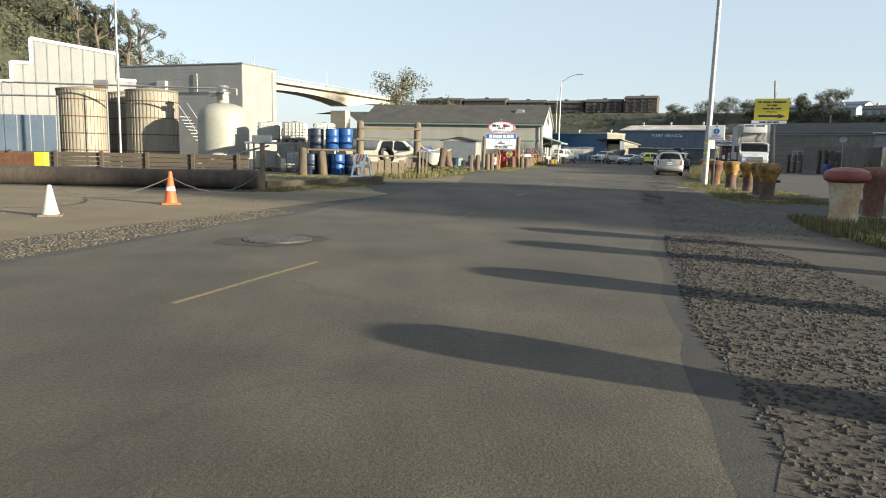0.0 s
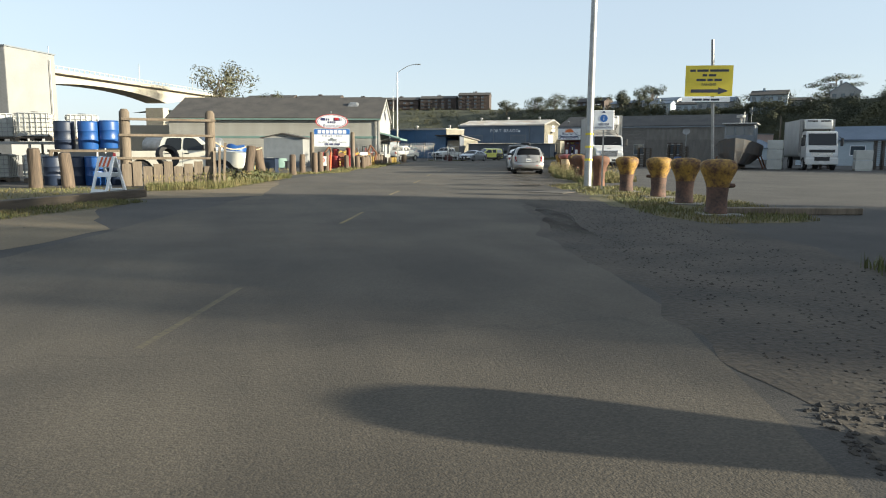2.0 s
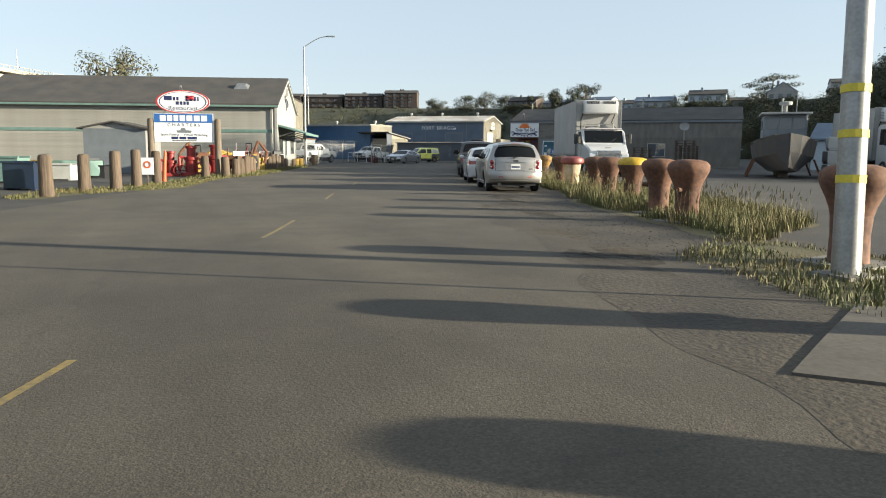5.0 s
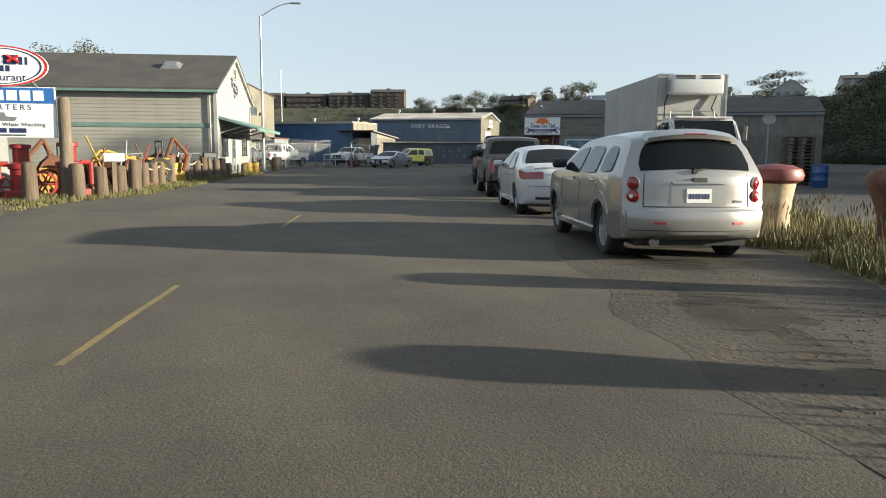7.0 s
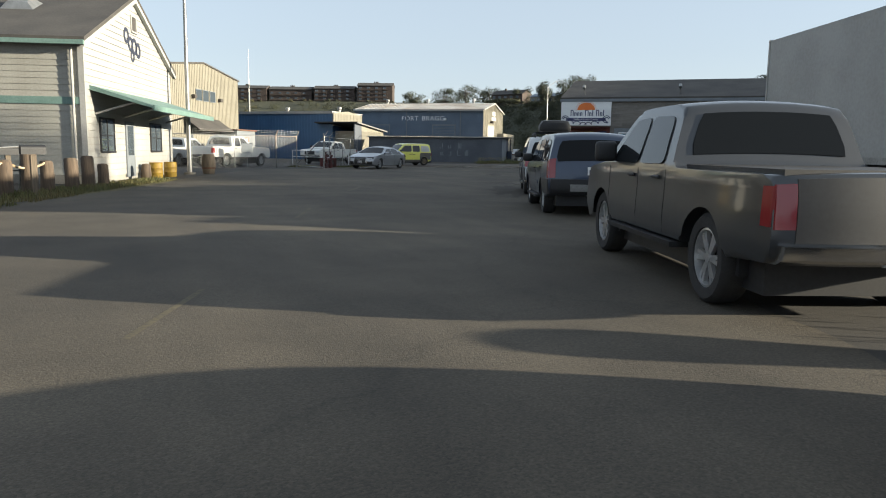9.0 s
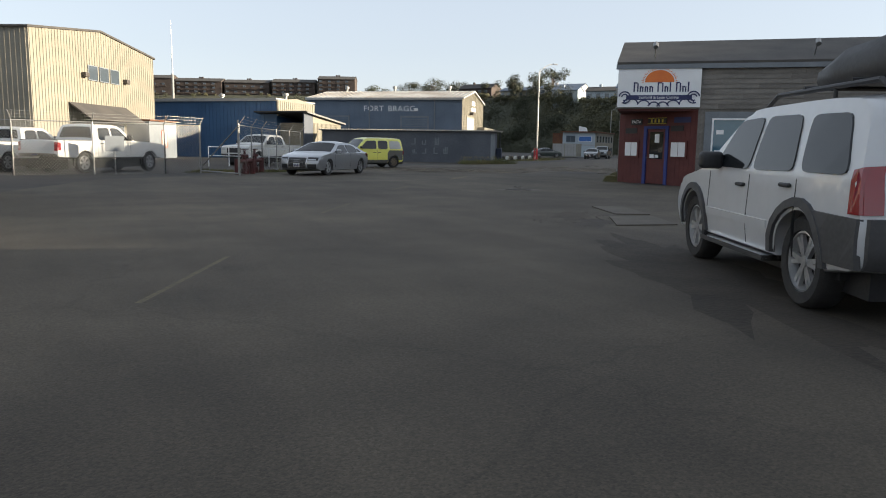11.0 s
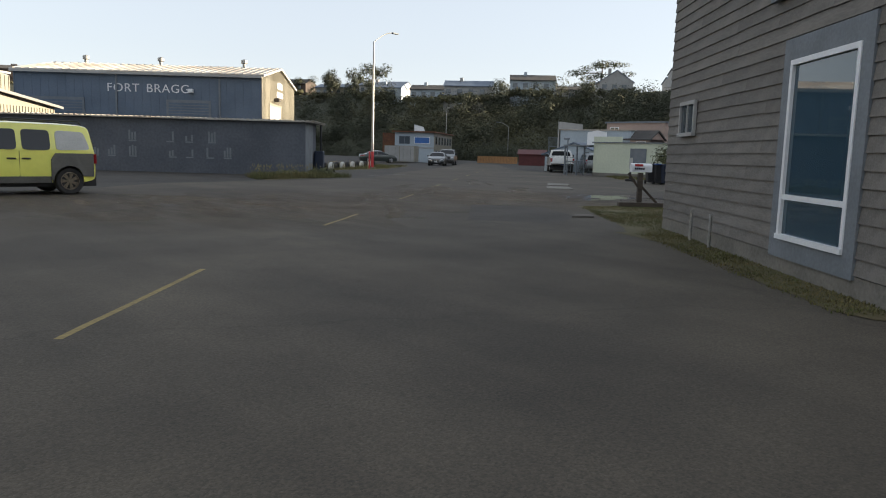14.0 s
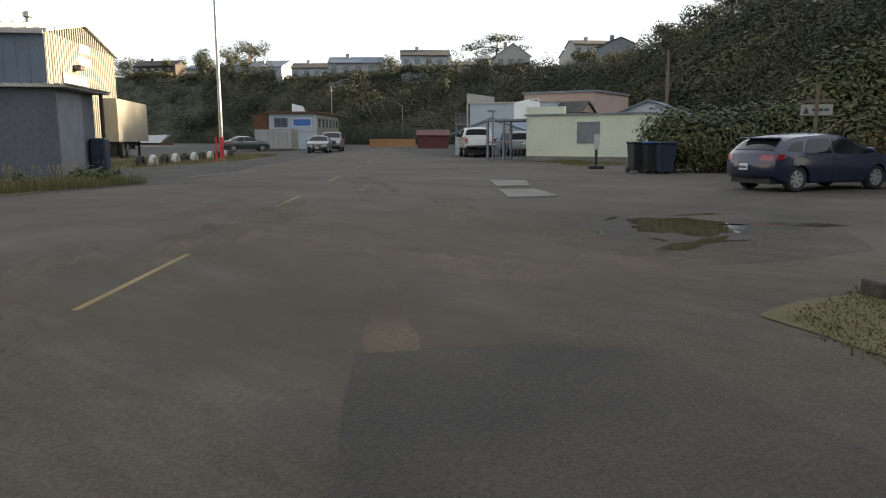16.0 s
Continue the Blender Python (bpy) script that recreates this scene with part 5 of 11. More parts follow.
clapboards(casa, SIDE, [(0, CD, CE, CR - 0.15)], SR, 0.165, M["shingle"], 5, lambda a, b, z: (CD / 2 * (z - CE) / (CR - CE) + 0.08, CD - CD / 2 * (z - CE) / (CR - CE) - 0.08))
# diagonal red front
DLEN = math.hypot(RX, RY)
dm = Matrix.Translation((0, RY, 0)) @ Matrix.Rotation(math.atan2(-RY, RX), 4, "Z")
def diag(name, bm, material, label="", parent=None):
    ob = part(name, bm, material, casa if parent is None else parent, label)
    if parent is None:
        ob.matrix_local = dm
    return ob
DX0, DX1 = 1.42, 2.42
diag("entrance_wall", boxes((0, 0, 0, DX0, 0.12, UP - 0.06), (DX1, 0, 0, DLEN, 0.12, UP - 0.06), (DX0, 0, 2.1, DX1, 0.12, UP - 0.06)), M["redwall"], "dark red boarded entrance wall")
bm = bmesh.new()
for k in range(int(DLEN / 0.2)):
    x = 0.1 + k * 0.2
    if x + 0.02 > DX0 - 0.1 and x < DX1 + 0.1:
        continue
    box(bm, x, -0.008, 0.02, x + 0.185, -0.001, UP - 0.08)
tagged(diag("board_cladding", bm, M["redwall"]), kind="stuff")
door = diag("door", boxes((DX0 + 0.04, 0.02, 0.03, DX1 - 0.04, 0.07, 2.06)), M["redwall"], "dark red half-glazed entrance door")
part("door_glass", boxes((DX0 + 0.17, 0.012, 0.95, DX1 - 0.17, 0.019, 1.95)), M["window"], door)
for x0, z0, x1, z1 in ((0.42, 1.55, 0.64, 1.87), (0.2, 0.98, 0.42, 1.12), (0.46, 0.99, 0.62, 1.1)):
    part("door_notice", boxes((DX0 + x0, 0.004, z0, DX0 + x1, 0.011, z1)), M["signwhite"], door)
part("door_knob", tubes([((DX0 + 0.1, -0.04, 1.0), (DX0 + 0.1, 0.02, 1.0), 0.03)]), M["chrome"], door)
diag("door_frame", boxes((DX0 - 0.1, -0.04, 0, DX0 + 0.04, 0.02, 2.16), (DX1 - 0.04, -0.04, 0, DX1 + 0.1, 0.02, 2.16), (DX0 + 0.04, -0.04, 2.06, DX1 - 0.04, 0.02, 2.16)), M["bluewood"], "bright blue door frame")
for x0, x1 in ((0.32, 1.1), (2.62, 3.42)):
    bx = diag("menu_case", boxes((x0, -0.06, 0.98, x1, -0.009, 1.62)), M["redwall"], "framed menu case with papers")
    part("menu_paper", boxes((x0 + 0.08, -0.066, 1.05, (x0 + x1) / 2 - 0.01, -0.061, 1.56), ((x0 + x1) / 2 + 0.01, -0.066, 1.05, x1 - 0.08, -0.061, 1.56)), M["signwhite"], bx)
sg = diag("food_sign", boxes((0.62, -0.03, 2.22, 1.2, -0.009, 2.44)), M["black"], "small sign with white capitals")
lettering("PASTA", 0.16, M["signwhite"], sg, pose(0.91, -0.032, 2.33, 90, 0, 0), 0.002)
sg = diag("number_board", boxes((1.5, -0.03, 2.24, 2.4, -0.009, 2.46)), M["black"], "small black board edged in yellow")
part("edging", boxes((1.5, -0.034, 2.24, 2.4, -0.031, 2.26), (1.5, -0.034, 2.44, 2.4, -0.031, 2.46)), M["signyellow"], sg)
bars(sg, M["signyellow"], pose(1.95, -0.034, 2.35, 90, 0, 0), [0.08, 0.08, 0.08, 0.08], 0.12, 0.8)
sg = diag("food_sign", boxes((2.75, -0.03, 2.26, 3.5, -0.009, 2.46)), M["navy"], "small dark sign, faded")
diag("food_sign", boxes((0.35, -0.03, 1.9, 0.95, -0.009, 2.1)), M["black"], "small dark sign, faded")
diag("food_sign", boxes((2.62, -0.03, 1.96, 3.2, -0.009, 2.16)), M["black"], "small dark sign, faded")

# big signboard over the entrance
SW, SH = 2.78, 1.46
sign = part("signboard", boxes((-0.02, -0.13, UP + 0.05, SW, -0.05, UP + 0.05 + SH)), M["signwhite"], casa, "white signboard with an orange rising sun and blue waves")
cx, sz = SW / 2, UP + 0.05
bm = bmesh.new()
pts = [(cx + 0.5 * math.cos(math.pi * k / 24), sz + 0.86 + 0.42 * math.sin(math.pi * k / 24)) for k in range(25)]
prism(pts, -0.137, -0.131, bm)
part("sun_disc", bm, M["sunorange"], sign)
bm = bmesh.new()
for k in range(27):
    a = math.pi * k / 26
    r0, r1, wd = 0.54, 0.6 + 0.05 * (k % 2), 0.018
    ux, uz = math.cos(a), math.sin(a)
    q = [(cx + r0 * ux + wd * uz, sz + 0.86 + 0.84 * r0 * uz - wd * ux), (cx + r0 * ux - wd * uz, sz + 0.86 + 0.84 * r0 * uz + wd * ux), (cx + r1 * ux, sz + 0.86 + 0.84 * r1 * uz)]
    prism(q, -0.137, -0.131, bm)
tagged(part("sun_rays", bm, M["sunorange"], sign), kind="stuff")
rng = random.Random(9)
x = 0.52
bm = bmesh.new()
for word in ((0.17, 0.13, 0.12, 0.13), (0.2, 0.13, 0.07), (0.17, 0.14, 0.07)):
    for k, wd in enumerate(word):
        h = 0.34 if (k == 0 or wd < 0.1) else 0.2
        box(bm, x, -0.137, sz + 0.53, x + 0.05, -0.131, sz + 0.53 + h)
        if wd > 0.1:
            box(bm, x + wd - 0.045, -0.1365, sz + 0.53, x + wd, -0.131, sz + 0.53 + h * 0.9)
            box(bm, x + 0.05, -0.136, sz + 0.53 + h - 0.05, x + wd - 0.045, -0.131, sz + 0.53 + h)
        x += wd + 0.04
    x += 0.1
part("name_bars", bm, M["navy"], sign)
part("ribbon", boxes((0.28, -0.137, sz + 0.25, SW - 0.28, -0.131, sz + 0.42)), M["navy"], sign)
lettering("Seafood & Latin Cuisine", 0.14, M["signwhite"], sign, pose(cx, -0.139, sz + 0.34, 90, 0, 0), 0.002)
bm = bmesh.new()
for s in (-1, 1):
    for j, (x0, z0, r) in enumerate(((1.16, 0.34, 0.2), (1.16, 0.34, 0.11), (0.95, 0.06, 0.26), (0.5, 0.02, 0.22), (0.15, -0.02, 0.2))):
        a0, a1 = (0.2, 5.2) if j < 2 else (0.3, 2.9)
        prev = None
        for k in range(15):
            a = a0 + (a1 - a0) * k / 14
            p = (cx + s * (x0 + r * math.cos(a)), max(sz + 0.01, sz + z0 + r * math.sin(a)))
            if prev is not None and abs(prev[1] - sz - 0.01) + abs(p[1] - sz - 0.01) > 1e-4:
                tube(bm, (prev[0], -0.132, prev[1]), (p[0], -0.132, p[1]), 0.03, n=4)
            prev = p
tagged(part("wave_motif", bm, M["navy"], sign), kind="stuff")
# front display window
part("window_surround", boxes((2.98, -0.05, 0.2, 5.75, -0.002, 0.42), (2.98, -0.05, 2.4, 5.75, -0.002, 2.62), (2.98, -0.05, 0.42, 3.22, -0.002, 2.4), (5.45, -0.05, 0.42, 5.75, -0.002, 2.4)), M["trim"], casa, "wide grey-blue window surround")
w = window(casa, 3.22, 5.45, 0.42, 2.4, -0.002, 0, 0, M["signwhite"], glass("display_glass", (0.045, 0.12, 0.17), 0.02), 0.06)
part("transom", boxes((3.28, -0.05, 0.82, 5.39, -0.003, 0.88)), M["signwhite"], w)
part("poster", boxes((3.35, -0.03, 0.95, 3.62, -0.024, 1.3), (3.38, -0.03, 1.85, 3.62, -0.024, 2.0)), M["signwhite"], w)
window(casa, 5.9, 6.4, 1.75, 2.0, -0.002, 0, 0, M["redwall"], M["signwhite"], 0.03, name="small_notice")
window(casa, 13, 14.6, 1.0, 2.2, -0.002, 1, 0, M["white"])
window(casa, 9.2, 10.4, 1.0, 2.2, -0.002, 1, 0, M["white"])
# side windows
part("window_surround", boxes((-0.05, 3.2, 0.18, -0.002, 3.4, 2.7), (-0.05, 4.9, 0.18, -0.002, 5.1, 2.7), (-0.05, 3.4, 2.45, -0.002, 4.9, 2.7), (-0.05, 3.4, 0.18, -0.002, 4.9, 0.4)), M["trim"], casa, "wide grey-blue window surround")
w = window(casa, 3.4, 4.9, 0.4, 2.45, -0.002, 0, 0, M["signwhite"], glass("side_glass", (0.025, 0.06, 0.085), 0.01), 0.06, face="y", sign=-1)
part("transom", boxes((-0.05, 3.46, 0.86, -0.003, 4.84, 0.92)), M["signwhite"], w)
window(casa, 8.27, 9.08, 1.68, 2.26, -0.035, 1, 0, M["white"], face="y", sign=-1)
window(casa, 4.6, 5.5, 3.2, 4.2, -0.035, 0, 0, M["trim"], face="y", sign=-1)
for y in (7.0, 7.9):
    part("vent_pipe", tubes([((-0.12, y, 0), (-0.12, y, 0.5), 0.025)]), M["steel"], casa)
for x in (1.2, 6.4):
    part("roof_lamp", tubes([((x, 0.6, CE + 0.3), (x, 0.2, CE + 0.75), 0.02), ((x, 0.2, CE + 0.75), (x, 0.05, CE + 0.6), 0.09)]), M["steel"], casa)
part("chimney_pipe", tubes([((12, 5, CR), (12, 5, CR + 0.9), 0.08), ((12, 5, CR + 0.9), (12, 5, CR + 1.0), 0.13)]), M["steel"], casa)

# ---- far side: buildings under the bluff ----
def small_house(name, m, L, D, E1, R1, wall, roof, label, along="x", wins=(), parent=None):
    t = thing(name, m, label, "house")
    shell(t, L, D, E1, wall)
    gable_roof(t, L, D, E1, R1, roof, 0.3, 0.12, along, walls=wall)
    for x0, x1, z0, z1 in wins:
        window(t, x0, x1, z0, z1, -0.002, 0, 0, M["signwhite"])
    return t


# pale green flat-fronted building
m = frame_at(77.6, 124.0, 0.12, -0.993)
pal = thing("flat_roofed_cafe", m, "pale green flat-roofed stucco building with a covered porch", "building")
L, D, H = 6.4, 9.0, 2.35
shell(pal, L, D, H, M["pale"])
part("roof", boxes((-0.1, -0.1, H, L + 0.1, D, H + 0.08)), M["trim"], pal)
part("parapet", boxes((0, -0.03, H + 0.08, 2.2, 0.12, H + 0.45)), M["pale"], pal)
window(pal, 2.9, 4.1, 0.95, 2.0, -0.002, 0, 0, M["trim"], M["trim"])
part("plinth", boxes((0, -0.04, 0, L, -0.002, 0.25)), M["concrete"], pal)
bm = boxes((-2.3, -0.4, 2.1, 0, 2.6, 2.2))
part("porch_roof", bm, M["trim"], pal)
for x, y in ((-2.2, -0.3), (-2.2, 2.4), (-1.2, -0.3)):
    part("porch_post", boxes((x - 0.05, y - 0.05, 0, x + 0.05, y + 0.05, 2.1)), M["trim"], pal)
bm = bmesh.new()
for k in range(10):
    box(bm, -2.15 + k * 0.22, -0.3, 0.1, -2.12 + k * 0.22, -0.27, 0.95)
box(bm, -2.2, -0.31, 0.95, 0, -0.25, 1.02)
part("railing", bm, M["trim"], pal)
bm = prism([(-2.2, 2.2), (-0.6, 2.2), (-0.6, 3.2), (-1.4, 3.35), (-2.2, 3.2)], 2.7, 2.8)
part("false_front", bm, M["signwhite"], pal)

m = frame_at(93.6, 140.5, 0.26, -0.966)
wf = thing("false_front_building", m, "tall white false-fronted building with an outside stair", "building")
shell(wf, 7.4, 9, 4.0, M["ltblue"])
part("roof", boxes((-0.1, -0.1, 4.0, 7.5, 9, 4.12)), M["tin"], wf)
bm = prism([(0, 0), (9, 0), (9, 4.3), (6, 4.3), (6, 4.9), (0, 4.9)], 0, 0.15)
f = part("false_front", bm, M["white"], wf)
f.matrix_local = pose(-0.152, 0, 0, 0, 0, 90)
part("name_board", boxes((-0.36, 0.6, 4.0, -0.31, 4.6, 4.7)), M["signwhite"], wf)
part("balcony", boxes((-1.6, 0.5, 2.3, -0.32, 6.0, 2.42)), M["trim"], wf)
part("balcony_rail", boxes(*[(-1.6, 0.5 + k * 0.28, 2.42, -1.56, 0.54 + k * 0.28, 3.3) for k in range(20)], (-1.62, 0.5, 3.3, -1.54, 6.0, 3.36)), M["trim"], wf)
for y in (0.6, 3.2, 5.9):
    part("balcony_post", boxes((-1.6, y, 0, -1.5, y + 0.1, 2.3)), M["trim"], wf)
small_house("gable_shed", frame_at(85, 135.0, 0.3, -0.954), 5.5, 5, 1.5, 2.5, M["ltblue"], M["slate"], "low pale blue shed with a grey gable roof", "y")

m = frame_at(98.0, 138.0, 0.12, -0.993)
pk = thing("pink_house", m, "pink flat-roofed house with small dormers", "house")
shell(pk, 6.4, 8, 4.9, M["pink"])
part("roof_edge", boxes((-0.15, -0.15, 4.9, 6.55, 8, 5.05)), M["trim"], pk)
gable_roof(pk, 6.4, 3, 3.2, 4.0, M["roof"], 0.2, 0.1, "x", y0=-3.0, walls=M["pink"])
part("porch_wall", boxes((0, -3.0, 0, 6.4, -2.85, 3.2)), M["pink"], pk)
for x in (2.0, 5.0):
    window(pk, x, x + 1.0, 2.0, 3.0, -3.002, 0, 0)
window(pk, 0.4, 1.4, 3.4, 4.5, -0.002, 1, 0)
small_house("grey_cottage", frame_at(90.5, 127.2, 0.25, -0.968), 7.5, 6, 2.1, 3.6, M["ltblue"], M["slate"], "grey cottage with a slate-coloured gable roof", "y")

# little grey-green cottage at the verge
m = frame_at(65.0, 104.7, 0.1, -0.995)
hut = thing("cottage", m, "grey-green boarded cottage with white trim and windows", "house")
shell(hut, 9, 7, 2.3, M["aqua"])
lap_boards(hut, 0, 8.95, 0.25, 2.25, 0, 0.34, M["aqua"])
gable_roof(hut, 9, 7, 2.3, 4.0, M["trim"], 0.35, 0.12, "y", walls=M["aqua"], end=0.3)
part("corner_board", boxes((-0.05, -0.06, 0, 0.1, -0.037, 2.3)), M["white"], hut)
part("bargeboard", tubes([((-0.35, -0.32, 2.18), (4.5, -0.32, 4.08), 0.09)], 4), M["white"], hut)
window(hut, 1.1, 2.6, 0.75, 1.95, -0.04, 1, 2, M["white"])
part("wall_plaque", boxes((0.25, -0.06, 1.1, 0.75, -0.037, 1.5)), M["green"], hut)
fn = thing("board_fence", frame_at(76.2, 108.0, -0.1, -0.99), "orange-brown upright board fence beside the cottage", "fence")
for k in range(9):
    part("fence_board", boxes((k * 0.22, 0, 0.02, k * 0.22 + 0.2, 0.03, 1.45)), M["fencewood"], fn)
part("rail", boxes((0, 0.031, 0.4, 2.0, 0.08, 0.48), (0, 0.031, 1.1, 2.0, 0.08, 1.18)), M["fencewood"], fn)

# two-storey inn with flat parapet at the end of the road
m = frame_at(97.1, 173.2, 0.62, -0.785)
inn = thing("roadside_inn", m, "two-storey pale building with brown fascia and many windows", "building")
shell(inn, 5.6, 14, 4.1, M["ltblue"])
part("roof", boxes((-0.3, -0.5, 4.1, 5.9, 14.3, 4.3)), M["rust"], inn)
part("string_course", boxes((0, -0.05, 1.95, 5.6, -0.002, 2.1)), M["white"], inn)
part("end_cladding", boxes((5.602, 0, 0, 5.64, 14, 4.1)), M["cream"], inn)
window(inn, 0.6, 2.2, 2.5, 3.6, -0.002, 1, 0, M["trim"])
window(inn, 2.8, 5.0, 2.6, 3.5, -0.002, 0, 0, M["signwhite"], M["signblue"], name="banner")
for k in range(6):
    window(inn, 0.8 + k * 2.2, 2.0 + k * 2.2, 2.5, 3.6, 5.642, 0, 1, M["trim"], face="y", sign=1)
    window(inn, 0.8 + k * 2.2, 2.0 + k * 2.2, 0.6, 1.7, 5.642, 0, 1, M["trim"], face="y", sign=1)
part("roof_sign", prism([(2.8, 4.3), (4.3, 4.3), (4.1, 4.9), (2.8, 5.2)], -0.2, -0.12), M["signwhite"], inn)
part("side_shed", boxes((-1.9, 0.5, 0, -0.02, 6, 4.0)), M["rust"], inn)
m = frame_at(89.4, 165.2, 0.72, -0.694)
ct = thing("shipping_container", m, "white steel shipping container with closed doors", "container")
part("body", boxes((0, 0, 0.12, 3.8, 6, 2.15)), M["cream"], ct)
part("door", boxes((0.1, -0.05, 0.2, 1.85, -0.002, 2.08)), M["white"], ct)
part("door", boxes((1.95, -0.05, 0.2, 3.7, -0.002, 2.08)), M["white"], ct)
for x in (0.5, 1.4, 2.4, 3.3):
    part("locking_bar", tubes([((x, -0.07, 0.25), (x, -0.07, 2.05), 0.03)]), M["steel"], ct)
rs = thing("red_shed", frame_at(108.6, 160.2, 0.65, -0.76), "small faded red shed with a pitched roof", "shed")
shell(rs, 3.6, 5, 1.5, M["redwall"])
gable_roof(rs, 3.6, 5, 1.5, 2.1, M["redwall"], 0.2, 0.1, "x", walls=M["redwall"])
fe = thing("board_fence", frame_at(114, 174, 0.7, -0.71), "low orange-brown board fence closing the road end", "fence")
for k in range(26):
    part("fence_board", boxes((k * 0.24, 0, 0.02, k * 0.24 + 0.22, 0.03, 1.1)), M["fencewood"], fe)

# grey shed and house behind the yard
for x, y, L, D, E1, R1, key, rf, lab in ((58.5, 72.5, 9, 7, 2.6, 3.9, "ltblue", "slate", "grey boatyard shed with a shallow roof"), (52, 50, 10, 7, 2.7, 3.3, "aqua", "slate", "low grey office hut behind the parked truck"), (62, 58, 8, 6, 3.0, 4.2, "aqua", "roof", "weathered grey board storehouse with a dark roof")):
    small_house("yard_shed", frame_at(x, y, 0.55, -0.835), L, D, E1, R1, M[key], M[rf], lab, "x", [(1.2, 2.6, 1.0, 2.0), (5.0, 6.4, 1.0, 2.0)])

# ---- tank yard on the left ----
m = frame_at(-22.0 - 0.91 * 8.6, 64 - 0.42 * 8.6, 0.91, 0.42)
wh = thing("stepped_front_shed", m, "white boarded building with a stepped parapet front", "building")
poly = [(0, 0), (12.6, 0), (12.6, 6.6), (11.2, 6.6), (11.2, 8.7), (5.0, 9.4), (5.0, 7.5), (3.6, 7.5), (3.6, 6.0), (0, 6.0)]
poly = [(x - 4, z) for x, z in poly]
poly[0], poly[-1] = (-12, 0), (-12, 6.0)
part("front_wall", prism(poly, 0, 0.2), M["whitewall"], wh)
bm = bmesh.new()
for k in range(24):
    x = -11.5 + k * 0.85
    top = 5.9 if x < -0.4 else 7.4 if x < 1.0 else 9.25 - (x - 1.0) * 0.114 if x < 7.2 else 6.5
    if x < 8.5:
        box(bm, x, -0.04, 0, x + 0.08, -0.002, top)
tagged(part("batten", bm, M["trim"], wh), kind="stuff")
part("body", boxes((-12, 0.21, 0, 8.6, 14, 5.9)), M["whitewall"], wh)
trim_rows = [((-12, 0, 6.0), (-0.4, 0, 6.0)), ((-0.4, 0, 6.0), (-0.4, 0, 7.5)), ((-0.4, 0, 7.5), (1.0, 0, 7.5)), ((1.0, 0, 7.5), (1.0, 0, 9.4)), ((1.0, 0, 9.4), (7.2, 0, 8.7)), ((7.2, 0, 8.7), (7.2, 0, 6.6)), ((7.2, 0, 6.6), (8.6, 0, 6.6))]
part("parapet_trim", tubes([(a, b, 0.16) for a, b in trim_rows], 4), M["signwhite"], wh)
part("hatch", boxes((3.2, -0.08, 4.6, 3.9, -0.041, 5.8), (5.2, -0.08, 4.6, 5.8, -0.041, 5.6)), M["white"], wh)
wh = thing("cold_store", frame_at(-17.26 - 0.9 * 20, 82.5 + 0.42 * 20, 0.906, -0.424), "large white windowless fish-packing building", "building")
shell(wh, 20, 6.4, 10.3, M["whitewall"])
part("roof", boxes((-0.1, -0.1, 10.3, 20.1, 6.5, 10.42)), M["trim"], wh)
lap_boards(wh, 0, 19.95, 3.0, 10.2, 0, 0.36, M["whitewall"])
part("pipe_run", tubes([((2, -0.15, 7.3), (19, -0.15, 7.3), 0.05), ((14, -0.15, 7.3), (14, -0.15, 9.4), 0.04), ((20.2, 5.5, 4.0), (20.2, 5.5, 9.8), 0.05)]), M["steel"], wh)
part("wall_box", soft_box(8.5, -0.5, 7.4, 9.8, -0.04, 8.6, 0.05), M["white"], wh)

# ---- vehicles ----
def wheel(parent, x, y, r, width, rim, spokes=5, rim_r=0.66, blade=0.5):
    """A tyre with a spoked rim; y is the outer face, its sign gives the side."""
    s = 1 if y > 0 else -1
    w = part("wheel", lathe([(r * 0.62, -width / 2), (r * 0.9, -width / 2), (r * 0.985, -width * 0.38), (r, -width * 0.2), (r, width * 0.2), (r * 0.985, width * 0.38), (r * 0.9, width / 2), (r * rim_r * 1.02, width / 2 - 0.005), (r * 0.62, width * 0.3), (r * 0.62, -width / 2)], 28), M["rubber"], parent, smooth=True)
    w.matrix_local = pose(x, y - s * width / 2, r, -90 * s, 0, 0)
    hub = lathe([(0, width * 0.12), (r * 0.6, width * 0.12), (r * 0.6, -width * 0.2), (0, -width * 0.2)], 20)
    part("brake_backing", hub, M["black"], w)
    bm = lathe([(r * rim_r * 1.01, width * 0.42), (r * rim_r * 0.93, width * 0.44), (r * rim_r * 0.9, width * 0.3), (r * rim_r * 0.86, width * 0.14)], 28)
    lathe([(0, width * 0.4), (r * 0.12, width * 0.39), (r * 0.14, width * 0.25)], 12, bm)
    for k in range(spokes):
        a = 2 * math.pi * k / spokes
        for d in (-0.5, 0.5):
            m = Matrix.Rotation(a + d * blade * 0.55, 4, "Z")
            hw = r * 0.05
            box(bm, r * 0.08, -hw, width * 0.22, r * rim_r * 0.93, hw, width * 0.36, m)
    part("rim", bm, rim, w)
    return w


